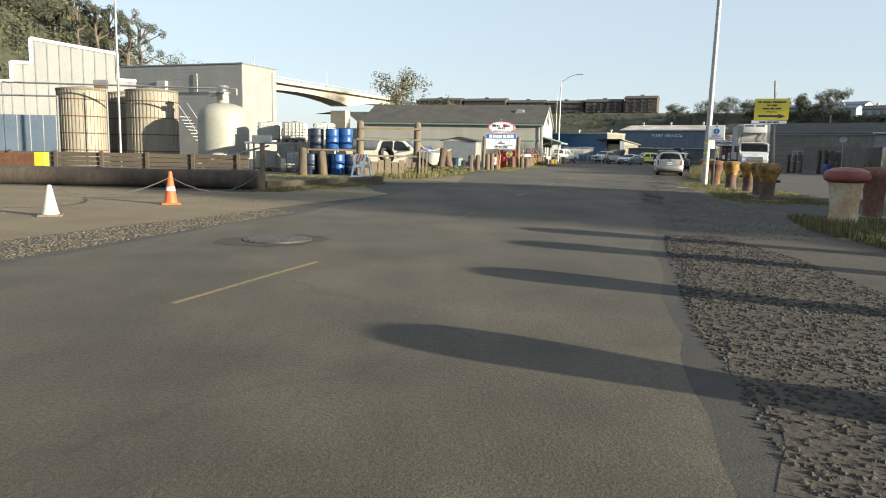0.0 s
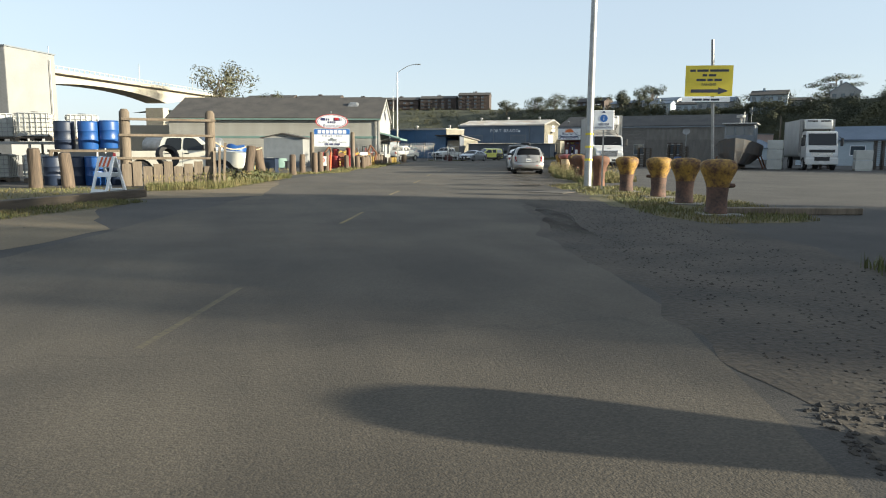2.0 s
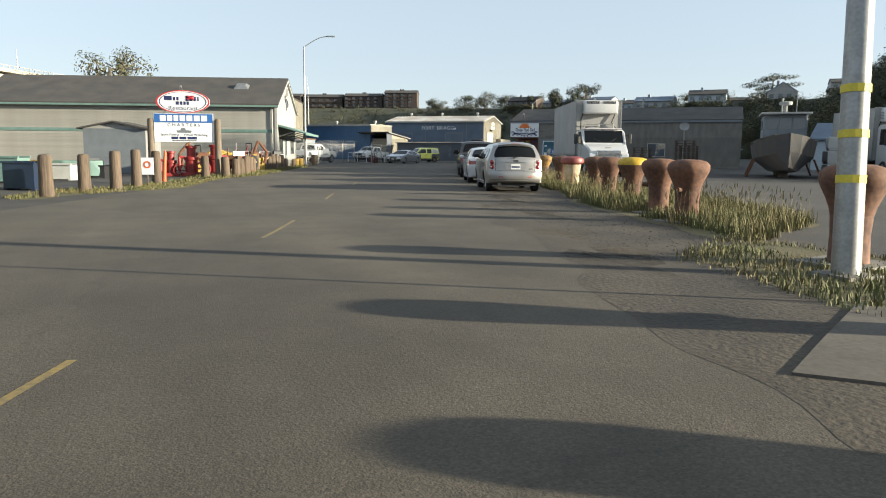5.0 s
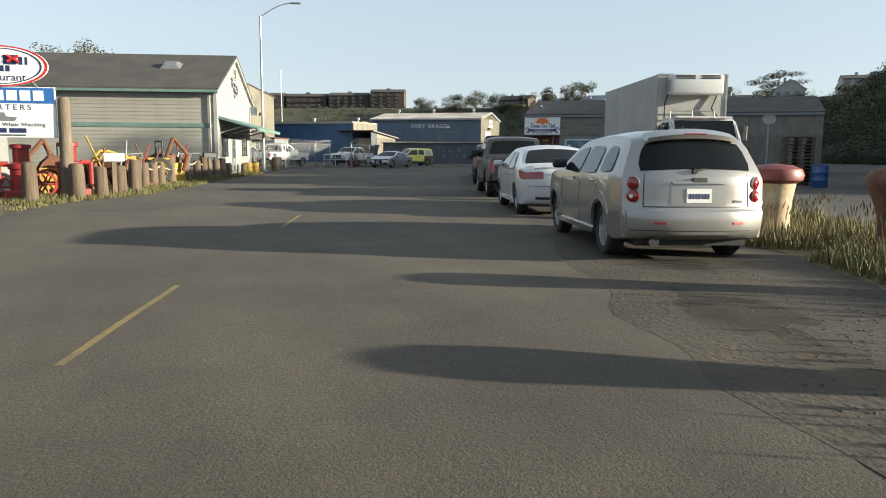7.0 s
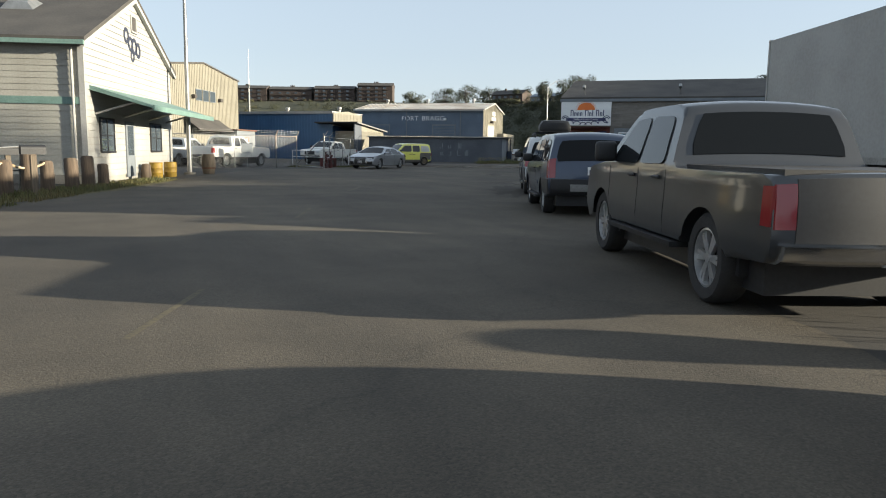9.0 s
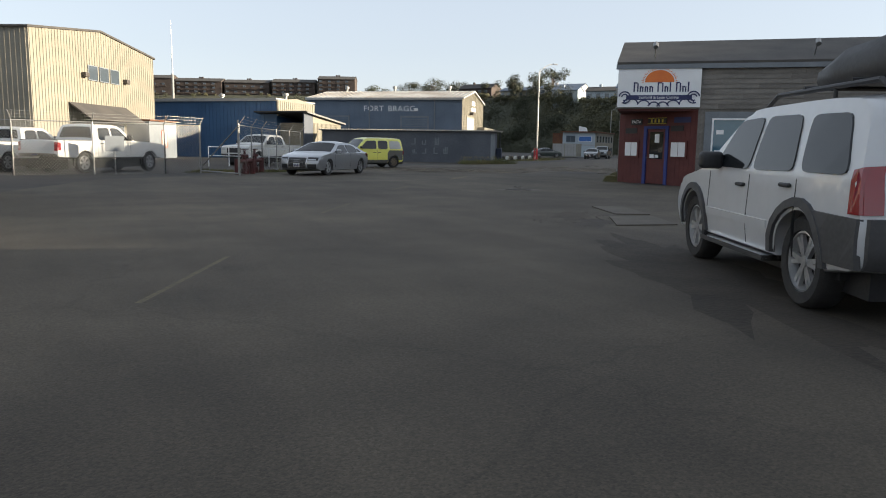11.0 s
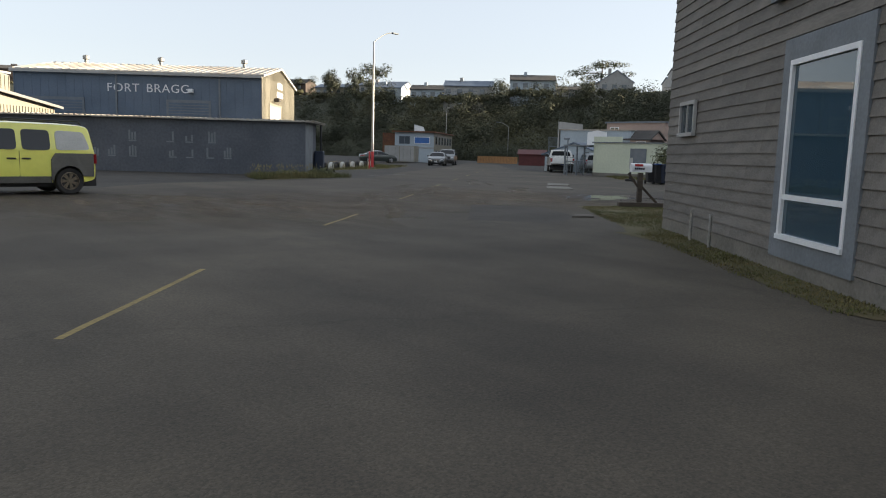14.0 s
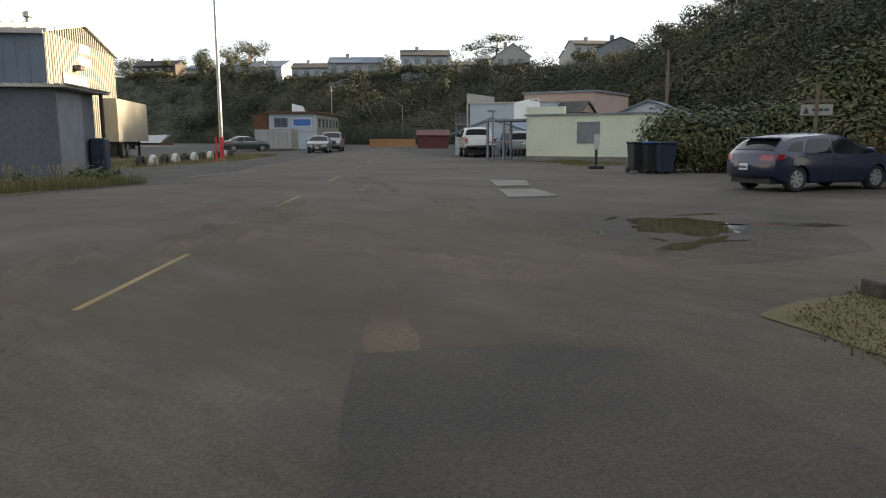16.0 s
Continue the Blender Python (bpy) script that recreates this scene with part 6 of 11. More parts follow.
class Body:
    """A car body: a side outline drawn out sideways, then bowed at its ends, drawn in at the roof and crowned."""
    def __init__(self, name, m, label, L, W, top, sill, xf, xr, R, paint, belt, roof, category="car", tumble=0.16, taper=0.13, bevel=0.045, group="", arch=0.07, bow=0.17, crown=0.05, rounds=2):
        self.L, self.W, self.belt, self.roof, self.tumble, self.taper = L, W, belt, roof, tumble, taper
        self.bow, self.crown, self.t = bow, crown, thing(name, m, label, category, group)
        for _ in range(rounds):
            cut = [top[0]]
            for (x0, z0), (x1, z1) in zip(top, top[1:]):
                cut += [(x0 + 0.2 * (x1 - x0), z0 + 0.2 * (z1 - z0)), (x0 + 0.8 * (x1 - x0), z0 + 0.8 * (z1 - z0))]
            top = cut + [top[-1]]
        self.top = top
        ra = R + arch

        def arc(xc):
            out = []
            a0 = math.asin(max(-1, min(1, (sill - R) / ra)))
            for k in range(17):
                a = a0 + (math.pi - 2 * a0) * k / 16
                out.append((xc + ra * math.cos(a), R + ra * math.sin(a)))
            return out
        bm = prism(arc(xf) + arc(xr) + top, -W / 2, W / 2)
        rim = [e for e in bm.edges if abs(e.verts[0].co.y - e.verts[1].co.y) < 1e-6]
        bmesh.ops.bevel(bm, geom=rim, offset=bevel, segments=4, affect="EDGES", profile=0.5, clamp_overlap=True)
        bmesh.ops.triangulate(bm, faces=[f for f in bm.faces if len(f.verts) > 4])
        for z in (0.3, 0.38, 0.46, 0.54, 0.62, 0.7, belt - 0.2, belt - 0.1, belt, belt + 0.1, (belt + roof) / 2, roof - 0.12, roof - 0.05):
            bmesh.ops.bisect_plane(bm, geom=bm.verts[:] + bm.edges[:] + bm.faces[:], plane_co=(0, 0, z), plane_no=(0, 0, 1))
        for k in range(-15, 16):
            bmesh.ops.bisect_plane(bm, geom=bm.verts[:] + bm.edges[:] + bm.faces[:], plane_co=(k * L / 32, 0, 0), plane_no=(1, 0, 0))
        for f in (-0.82, -0.62, -0.4, -0.18, 0.0, 0.18, 0.4, 0.62, 0.82):
            bmesh.ops.bisect_plane(bm, geom=bm.verts[:] + bm.edges[:] + bm.faces[:], plane_co=(0, f * W / 2, 0), plane_no=(0, 1, 0))
        for v in bm.verts:
            v.co = self.warp(*v.co)
        self.body = part("body", bm, paint, self.t, smooth=True)

    def k(self, x, z):
        t = max(0.0, (z - self.belt) / max(0.1, self.roof - self.belt))
        u = max(0.0, abs(x) - 0.3 * self.L) / (0.2 * self.L)
        low = max(0.0, (0.55 - z) / 0.35)
        return (1 - self.tumble * t ** 1.12) * (1 - self.taper * u ** 2.2) * (1 - 0.035 * low) * (1 + 0.016 * max(0, 1 - abs(z - 0.66) / 0.34))

    def warp(self, x, y, z):
        """From the plain drawn-out shape to the rounded one."""
        e = min(1.1, abs(y) / (self.W / 2))
        u = min(1.15, max(0.0, abs(x) - 0.28 * self.L) / (0.22 * self.L))
        t = max(0.0, (z - self.belt) / max(0.1, self.roof - self.belt))
        deck = max(0.0, min(1.0, (z - 0.62) / 0.3)) * 0.03
        return Vector((x - math.copysign(1, x) * self.bow * u * e ** 2.6, y * self.k(x, z), z - (self.crown * t + deck * (1 - min(1, t))) * e ** 2.2))

    def face(self, name, a, b, material, parent, label=""):
        """A panel between two like grids of points, closed round its rim."""
        bm = bmesh.new()
        n, w = len(a) - 1, len(a[0]) - 1
        a = [[bm.verts.new(self.warp(*p)) for p in row] for row in a]
        b = [[bm.verts.new(self.warp(*p)) for p in row] for row in b]
        for i in range(n):
            for j in range(w):
                bm.faces.new((a[i][j], a[i][j + 1], a[i + 1][j + 1], a[i + 1][j]))
                bm.faces.new((b[i][j], b[i + 1][j], b[i + 1][j + 1], b[i][j + 1]))
        ring = [(i, 0) for i in range(n + 1)] + [(n, j) for j in range(1, w + 1)] + [(i, w) for i in range(n - 1, -1, -1)] + [(0, j) for j in range(w - 1, 0, -1)]
        for k in range(len(ring)):
            (i, j), (p, q) = ring[k], ring[(k + 1) % len(ring)]
            bm.faces.new((a[i][j], a[p][q], b[p][q], b[i][j]))
        return part(name, bm, material, parent or self.t, label, smooth=True)

    def side(self, name, poly, material, off=0.006, parent=None, sides=(-1, 1), label="", depth=0.02, fine=0, soft=0):
        """A panel lying on the flank, from an (x, z) outline."""
        for _ in range(soft):
            cut = []
            for k, (x, z) in enumerate(poly):
                x2, z2 = poly[(k + 1) % len(poly)]
                g = min(0.25, 0.055 / max(0.01, math.hypot(x2 - x, z2 - z)))
                cut += [(x + g * (x2 - x), z + g * (z2 - z)), (x2 - g * (x2 - x), z2 - g * (z2 - z))]
            poly = cut
        if fine:
            more = []
            for k, (x, z) in enumerate(poly):
                x2, z2 = poly[(k + 1) % len(poly)]
                more += [(x + (x2 - x) * i / fine, z + (z2 - z) * i / fine) for i in range(fine)]
            poly = more
        for s in sides:
            bm = bmesh.new()
            a = [bm.verts.new(self.warp(x, s * (self.W / 2 + off), z)) for x, z in poly]
            b = [bm.verts.new(self.warp(x, s * (self.W / 2 - depth), z)) for x, z in poly]
            bm.faces.new(a)
            bm.faces.new(b[::-1])
            for k in range(len(poly)):
                j = (k + 1) % len(poly)
                bm.faces.new((a[k], b[k], b[j], a[j]))
            part(name, bm, material, parent or self.t, label)

    def side_lamp(self, name, rows, material, s, off=0.008):
        """A lens following the flank, from rows (x, low z, high z)."""
        a = [[(x, s * (self.W / 2 + off), z0 + (z1 - z0) * j / 4) for j in range(5)] for x, z0, z1 in rows]
        b = [[(x, s * (self.W / 2 - 0.03), z) for x, y, z in row] for row in a]
        return self.face(name, a, b, material, self.t)

    def xat(self, z, end):
        """Where the outline stands at height z, at its front (+1) or rear (-1) end."""
        best = None
        for (x0, z0), (x1, z1) in zip(self.top, self.top[1:]):
            if min(z0, z1) - 1e-6 <= z <= max(z0, z1) + 1e-6:
                x = x0 if abs(z1 - z0) < 1e-6 else x0 + (x1 - x0) * (z - z0) / (z1 - z0)
                if best is None or x * end > best * end:
                    best = x
        return best if best is not None else end * self.L / 2

    def end(self, name, y0, y1, z0, z1, material, end=-1, off=0.008, parent=None, label="", depth=0.03, nz=3, wrap=True, ny=8):
        """A panel lying on the front or rear face."""
        a = [[(self.xat(z, end) + end * off, y0 + (y1 - y0) * j / ny, z) for j in range(ny + 1)] for z in (z0 + (z1 - z0) * i / nz for i in range(nz + 1))]
        b = [[(x - end * depth, y, z) for x, y, z in row] for row in a]
        return self.face(name, a, b, material, parent, label)

    def slope(self, name, p0, p1, w0, w1, material, off=0.008, parent=None, inset=0.04, ny=10, nz=4, corner=0.0):
        """A pane on a sloping part of the outline, from (x, z) p0 to p1; w0, w1: half widths as parts of the body's; corner: how far its corners are drawn in."""
        (x0, z0), (x1, z1) = p0, p1
        ln = math.hypot(x1 - x0, z1 - z0)
        nx, nz_ = -(z1 - z0) / ln, (x1 - x0) / ln
        if nz_ < 0:
            nx, nz_ = -nx, -nz_
        a, b = [], []
        for i in range(nz + 1):
            g = inset / ln + (1 - 2 * inset / ln) * i / nz
            x, z = x0 + (x1 - x0) * g, z0 + (z1 - z0) * g
            wd = (w0 + (w1 - w0) * i / nz) * self.W / 2 * (1 - corner * (2 * abs(i / nz - 0.5)) ** 4)
            a.append([(x + nx * off, (2 * j / ny - 1) * wd, z + nz_ * off) for j in range(ny + 1)])
            b.append([(x - nx * 0.025, (2 * j / ny - 1) * wd, z - nz_ * 0.025) for j in range(ny + 1)])
        return self.face(name, a, b, material, parent)

    def wheels(self, xf, xr, R, width=0.22, rim=None, spokes=5, inset=0.035, blade=0.5):
        for x in (xf, xr):
            for s in (-1, 1):
                wheel(self.t, x, s * (self.W / 2 - inset), R, width, rim or M["alloy"], spokes, blade=blade)
        part("underbody", boxes((xr - 0.7, -self.W / 2 + 0.22, 0.2, xf + 0.6, self.W / 2 - 0.22, 0.55)), M["black"], self.t)
        for x in (xf, xr):
            part("wheel_housing", boxes((x - R - 0.05, -self.W / 2 + 0.14, 0.3, x + R + 0.05, self.W / 2 - 0.14, R * 2 + 0.02)), M["black"], self.t)

    def mirrors(self, x, z, material, size=(0.12, 0.2, 0.14)):
        for s in (-1, 1):
            y = s * self.W / 2 * self.k(x, z)
            bm = soft_box(x - size[0] / 2, min(y - s * 0.02, y + s * size[1]), z, x + size[0] / 2, max(y - s * 0.02, y + s * size[1]), z + size[2], 0.045, 3)
            part("mirror", bm, material, self.t, smooth=True)

    def handles(self, rows, material):
        for x, z in rows:
            for s in (-1, 1):
                q = self.warp(x, s * self.W / 2, z)
                part("door_handle", soft_box(q.x - 0.1, min(q.y, q.y + s * 0.035), q.z - 0.018, q.x + 0.1, max(q.y, q.y + s * 0.035), q.z + 0.018, 0.012, 1), material, self.t)

    def number_plate(self, z, end=-1, y=0.0, hw=0.155, hh=0.08, off=0.02):
        p = self.end("number_plate", y - hw, y + hw, z - hh, z + hh, M["plate"], end, off, nz=1, ny=1)
        q = self.warp(self.xat(z, end), y, z)
        bars(p, M["navy"], pose(q.x + end * (off + 0.002), y, q.z, 90, 0, 90 * end), [0.025] * 7, 0.075, 0.14, 0.002)

    def door_lines(self, xs, z0, z1):
        for x in xs:
            self.side("panel_gap", [(x, z0), (x + 0.012, z0), (x + 0.012, z1), (x, z1)], M["black"], 0.0025, depth=0.005, fine=5)


def at(x, y, hx, hy):
    return frame_at(x, y, hx, hy)


# silver compact retro wagon
def retro_wagon(m):
    L, W, R, xf, xr = 4.47, 1.78, 0.325, 1.35, -1.28
    top = [(-1.95, 0.26), (-2.16, 0.3), (-2.235, 0.36), (-2.235, 0.6), (-2.18, 0.66), (-2.165, 0.98), (-2.12, 1.1), (-1.93, 1.43), (-1.84, 1.52), (-1.5, 1.565), (-0.9, 1.59), (-0.3, 1.58), (0.2, 1.53), (0.45, 1.45), (0.98, 1.1), (1.3, 1.07), (1.85, 0.97), (2.12, 0.82), (2.22, 0.6), (2.2, 0.32), (2.05, 0.24)]
    paint = car_paint("silver_paint", (0.31, 0.3, 0.285), 0.6)
    b = Body("estate_car", m, "silver retro-styled compact wagon parked at the road edge", L, W, top, 0.24, xf, xr, R, paint, 1.02, 1.58, tumble=0.27, taper=0.07, bevel=0.09, bow=0.2, crown=0.085)
    for poly in ([(0.78, 1.07), (0.5, 1.3), (0.3, 1.39), (0.1, 1.43), (-0.16, 1.45), (-0.16, 1.05)], [(-0.28, 1.05), (-0.28, 1.45), (-0.8, 1.45), (-0.93, 1.4), (-0.98, 1.07)], [(-1.14, 1.08), (-1.1, 1.39), (-1.2, 1.45), (-1.5, 1.43), (-1.62, 1.35), (-1.7, 1.1)]):
        b.side("side_window", poly, M["window"], 0.015, fine=2, soft=2)
    b.slope("windscreen", (0.97, 1.11), (0.46, 1.44), 0.88, 0.88, M["window"])
    b.slope("rear_window", (-2.12, 1.1), (-1.93, 1.43), 0.83, 0.83, M["window_r"], 0.012, inset=0.005, corner=0.05)
    b.end("tailgate_line", -0.66, 0.66, 0.665, 0.677, M["black"], -1, 0.004, nz=1)
    for s in (-1, 1):
        b.end("tailgate_gap", s * 0.655 - 0.005, s * 0.655 + 0.005, 0.67, 1.06, M["black"], -1, 0.004, nz=4, ny=1)
    b.end("rear_bumper", -0.86, 0.86, 0.3, 0.62, paint, -1, 0.035, depth=0.06, nz=6, ny=16)
    b.end("bumper_valance", -0.82, 0.82, 0.24, 0.3, mat("grey_valance", (0.16, 0.155, 0.15), (0.12, 0.116, 0.11), 0.6), -1, 0.03, depth=0.05, nz=2, ny=14)
    b.end("bumper_groove", -0.84, 0.84, 0.395, 0.405, M["black"], -1, 0.037, nz=1, ny=16)
    b.side("bumper_side", [(-2.2, 0.3), (-2.2, 0.61), (-1.84, 0.61), (-1.72, 0.5), (-1.72, 0.3)], paint, 0.022, fine=4)
    lamp_ring = mat("lamp_rim", (0.2, 0.03, 0.03), (0.15, 0.02, 0.02), 0.4)
    for s in (-1, 1):
        for z in (0.8, 0.955):
            q = b.warp(b.xat(z, -1), s * 0.775, z)
            tl = part("tail_lamp", lathe([(0.0, 0.035), (0.04, 0.032), (0.062, 0.022), (0.075, 0.008), (0.078, -0.05)], 20), M["redlens"], b.t, smooth=True)
            tl.matrix_local = pose(q.x + 0.012, q.y, q.z, 0, -90, -38 * s)
            part("lamp_ring", lathe([(0.075, 0.0), (0.079, 0.014), (0.087, 0.008), (0.088, -0.04)], 20), paint if z > 0.9 else lamp_ring, tl, smooth=True)
            part("lamp_centre", lathe([(0.0, 0.041), (0.02, 0.04), (0.026, 0.03)], 12), M["signwhite"] if z < 0.9 else M["redlens"], tl)
        b.end("reflector", s * 0.5 - 0.07, s * 0.5 + 0.07, 0.475, 0.498, M["signred"], -1, 0.045, nz=1)
    part("exhaust", tubes([((-2.17, 0.5, 0.26), (-1.8, 0.5, 0.26), 0.06)], 14), M["black"], b.t)
    rec = b.end("plate_recess", -0.34, 0.34, 0.69, 0.95, car_paint("silver_recess_paint", (0.3, 0.29, 0.275), 0.6), -1, 0.003, nz=2)
    b.end("recess_bar", -0.34, 0.34, 0.94, 0.965, paint, -1, 0.035, parent=rec, nz=1)
    b.number_plate(0.8, -1, 0.0, off=0.012)
    b.end("badge", -0.085, 0.085, 0.955, 1.005, M["black"], -1, 0.04)
    b.end("name_badge", -0.57, -0.45, 0.72, 0.75, M["black"], -1, 0.006, nz=1)
    part("rear_wiper", tubes([((-2.15, 0.05, 1.08), (-2.03, -0.4, 1.17), 0.012), ((-2.17, 0.05, 1.08), (-2.12, 0.05, 1.08), 0.03)]), M["black"], b.t)
    b.slope("spoiler", (-2.0, 1.475), (-1.78, 1.545), 0.8, 0.82, paint, 0.03, inset=0.004, nz=2)
    b.slope("brake_lamp", (-1.99, 1.47), (-1.97, 1.48), 0.2, 0.2, M["redlens"], 0.04, inset=0.001, nz=1)
    b.side("running_board", [(0.95, 0.24), (0.95, 0.31), (-0.9, 0.31), (-0.9, 0.24)], M["chrome"], 0.03, fine=3)
    for xc in (xr, xf):
        b.side("fender_flare", [(xc + 0.5 * math.cos(a), R + 0.5 * math.sin(a)) for a in (0.06 + k * 0.16 for k in range(20))] + [(xc + 0.395 * math.cos(a), R + 0.395 * math.sin(a)) for a in (3.1 - k * 0.16 for k in range(20))], paint, 0.022, depth=0.05)
    b.door_lines((-1.04, -0.22, 0.85), 0.34, 1.06)
    b.handles([(-0.05, 0.96), (-0.88, 0.96)], M["chrome"])
    b.mirrors(0.74, 1.06, M["black"])
    part("antenna", tubes([((-1.55, 0, 1.56), (-1.6, 0, 1.6), 0.012)]), M["black"], b.t)
    b.end("headlamp", -0.78, -0.5, 0.72, 0.86, M["clearlens"], 1)
    b.end("headlamp", 0.5, 0.78, 0.72, 0.86, M["clearlens"], 1)
    b.end("grille", -0.4, 0.4, 0.5, 0.82, M["black"], 1)
    b.wheels(xf, xr, R, 0.21, M["alloy"], 5, blade=0.55)


# white four-door saloon
def saloon(m, paint, label, back=0.0, L=4.6, W=1.8, H=1.47, xf=1.38, xr=-1.31, R=0.33, group="", rear=True, badge="chrome", spokes=5, grille=False):
    a = L / 4.6
    h = H / 1.47
    top = [(-1.95 * a, 0.23), (-2.22 * a, 0.26), (-2.29 * a, 0.6), (-2.27 * a, 0.92 * h), (-2.14 * a, 1.0 * h), (-1.75 * a, 1.03 * h), (-1.62 * a + back * 0.6, 1.06 * h), (-1.25 * a + back, 1.236 * h), (-0.95 * a + back, 1.39 * h), (-0.7 * a + back, 1.44 * h), (-0.4 * a + back, 1.47 * h), (-0.05 + back, 1.465 * h), (0.3 * a + back, 1.41 * h), (0.7 * a + back, 1.213 * h), (1.1 * a + back, 1.02 * h), (1.3 * a + back, 0.99 * h), (1.7 * a, 0.935 * h), (1.98 * a, 0.87 * h), (2.14 * a, 0.8 * h), (2.23 * a, 0.7), (2.28 * a, 0.52), (2.26 * a, 0.28), (2.1 * a, 0.22)]
    panes = [[(x * a + back, z * h) for x, z in poly] for poly in ([(0.92, 1.0), (0.28, 1.36), (-0.2, 1.39), (-0.24, 0.99)], [(-0.32, 0.99), (-0.29, 1.39), (-0.72, 1.36), (-1.12, 1.06), (-1.1, 1.0)])]
    screens = ((1.09 * a + back, 1.03 * h), (0.31 * a + back, 1.415 * h), (-1.6 * a + back * 0.8, 1.07 * h), (-0.97 * a + back, 1.385 * h))
    if grille:
        q = L / 5.27
        top = [(x * q, z) for x, z in ((-2.3, 0.24), (-2.55, 0.28), (-2.62, 0.55), (-2.6, 0.86), (-2.5, 0.97), (-2.1, 1.02), (-1.75, 1.08), (-1.25, 1.29), (-0.85, 1.41), (-0.3, 1.46), (0.1, 1.45), (0.4, 1.39), (0.85, 1.19), (1.3, 1.0), (1.55, 0.955), (2.1, 0.88), (2.42, 0.8), (2.56, 0.7), (2.62, 0.5), (2.6, 0.3), (2.4, 0.22))]
        panes = [[(x * q, z) for x, z in poly] for poly in ([(1.1, 1.0), (0.42, 1.33), (-0.1, 1.37), (-0.1, 0.985)], [(-0.18, 0.985), (-0.18, 1.37), (-0.8, 1.34), (-1.08, 1.24), (-1.08, 1.0)], [(-1.15, 1.01), (-1.15, 1.2), (-1.52, 1.04)])]
        screens = ((1.29 * q, 1.01), (0.41 * q, 1.395), (-1.74 * q, 1.09), (-0.87 * q, 1.405))
        h, back = 0.99, -0.1
    b = Body("saloon_car", m, label, L, W, top, 0.22, xf, xr, R, paint, 0.98 * h, 1.47 * h, tumble=0.27, taper=0.1, bevel=0.1, group=group, bow=0.24, crown=0.07)
    for poly in panes:
        b.side("side_window", poly, M["window"], 0.015, fine=2, soft=2)
    b.side("window_trim", [(x * a + back, z * h) for x, z in ((0.95, 0.96), (0.95, 0.974), (-1.3, 0.974), (-1.3, 0.96))], M["chrome"], 0.006, fine=4)
    b.slope("windscreen", screens[0], screens[1], 0.9, 0.86, M["window_r"])
    b.slope("rear_window", screens[2], screens[3], 0.86, 0.82, M["window_r"], corner=0.04)
    b.end("rear_bumper_line", -0.8, 0.8, 0.61, 0.622, M["black"], -1, 0.003, nz=1)
    for s in (-1, 1):
        y0, y1 = sorted((s * 0.5, s * 0.9))
        b.end("tail_lamp", y0, y1, 0.77 * h, 0.92 * h, M["redlens"], -1, 0.012, nz=4, ny=10)
        b.side_lamp("tail_lamp_side", [(x * a, z0 * h, z1 * h) for x, z0, z1 in ((-2.275, 0.77, 0.93), (-2.22, 0.77, 0.935), (-2.16, 0.775, 0.945), (-2.1, 0.785, 0.952), (-2.03, 0.8, 0.96), (-1.96, 0.84, 0.966), (-1.9, 0.895, 0.97), (-1.86, 0.95, 0.972))], M["redlens"], s)
        y0, y1 = sorted((s * 0.46, s * 0.8))
        if grille:
            y0, y1 = sorted((s * 0.5, s * 0.93))
            hl = b.end("headlamp", y0, y1, 0.63, 0.77, M["black"], 1, 0.012, nz=4, ny=8)
            y0, y1 = sorted((s * 0.52, s * 0.86))
            b.end("lamp_lens", y0, y1, 0.645, 0.69, M["clearlens"], 1, 0.018, parent=hl, ny=8)
            b.side("headlamp_side", [(2.2 * a, 0.64), (2.17 * a, 0.76), (1.92 * a, 0.79), (2.0 * a, 0.7)], M["clearlens"], 0.005, sides=(s,), fine=3)
        else:
            b.end("headlamp", y0, y1, 0.62, 0.76, M["clearlens"], 1, 0.01)
    b.end("trunk_trim", -0.4, 0.4, 0.86 * h, 0.885 * h, M["chrome"], -1, 0.018)
    b.end("badge", -0.08, 0.08, 0.91 * h, 0.95 * h, M["boll_y"] if badge == "gold" else M["chrome"], -1, 0.012)
    b.number_plate(0.76 * h, -1)
    b.end("bumper_vent", -0.66, 0.66, 0.35, 0.4, M["black"], -1, 0.012)
    b.slope("boot_spoiler", (-2.2 * a, 0.985 * h), (-2.02 * a, 1.02 * h), 0.74, 0.74, paint, 0.02, inset=0.004, nz=2)
    if grille:
        b.end("grille_surround", -0.47, 0.47, 0.31, 0.77, M["chrome"], 1, 0.008, nz=6)
        b.end("grille", -0.44, 0.44, 0.33, 0.75, M["black"], 1, 0.016, nz=6)
        b.end("air_intake", -0.9, -0.53, 0.3, 0.48, M["black"], 1, 0.012)
        b.end("air_intake", 0.53, 0.9, 0.3, 0.48, M["black"], 1, 0.012)
        g = part("grille_bars", boxes(*[(b.xat(0.5, 1) + 0.016, -0.41, 0.37 + k * 0.055, b.xat(0.5, 1) + 0.03, 0.41, 0.382 + k * 0.055) for k in range(6)]), M["chrome"], b.t)
        bm = bmesh.new()
        for k in range(4):
            prev = None
            for j in range(13):
                an = j * math.pi / 6
                p = (b.xat(0.6, 1) + 0.045, -0.11 + k * 0.074 + 0.045 * math.cos(an), 0.62 + 0.045 * math.sin(an))
                if prev:
                    tube(bm, prev, p, 0.007, n=5)
                prev = p
        part("badge_rings", bm, M["chrome"], b.t)
        b.number_plate(0.44, 1, off=0.035)
    b.door_lines((-0.28 * a + back, 0.98 * a + back), 0.34, 0.96 * h)
    b.handles([(-0.12 * a + back, 0.86 * h), (-1.0 * a + back, 0.88 * h)], paint)
    b.mirrors(0.86 * a + back, 0.97 * h, paint)
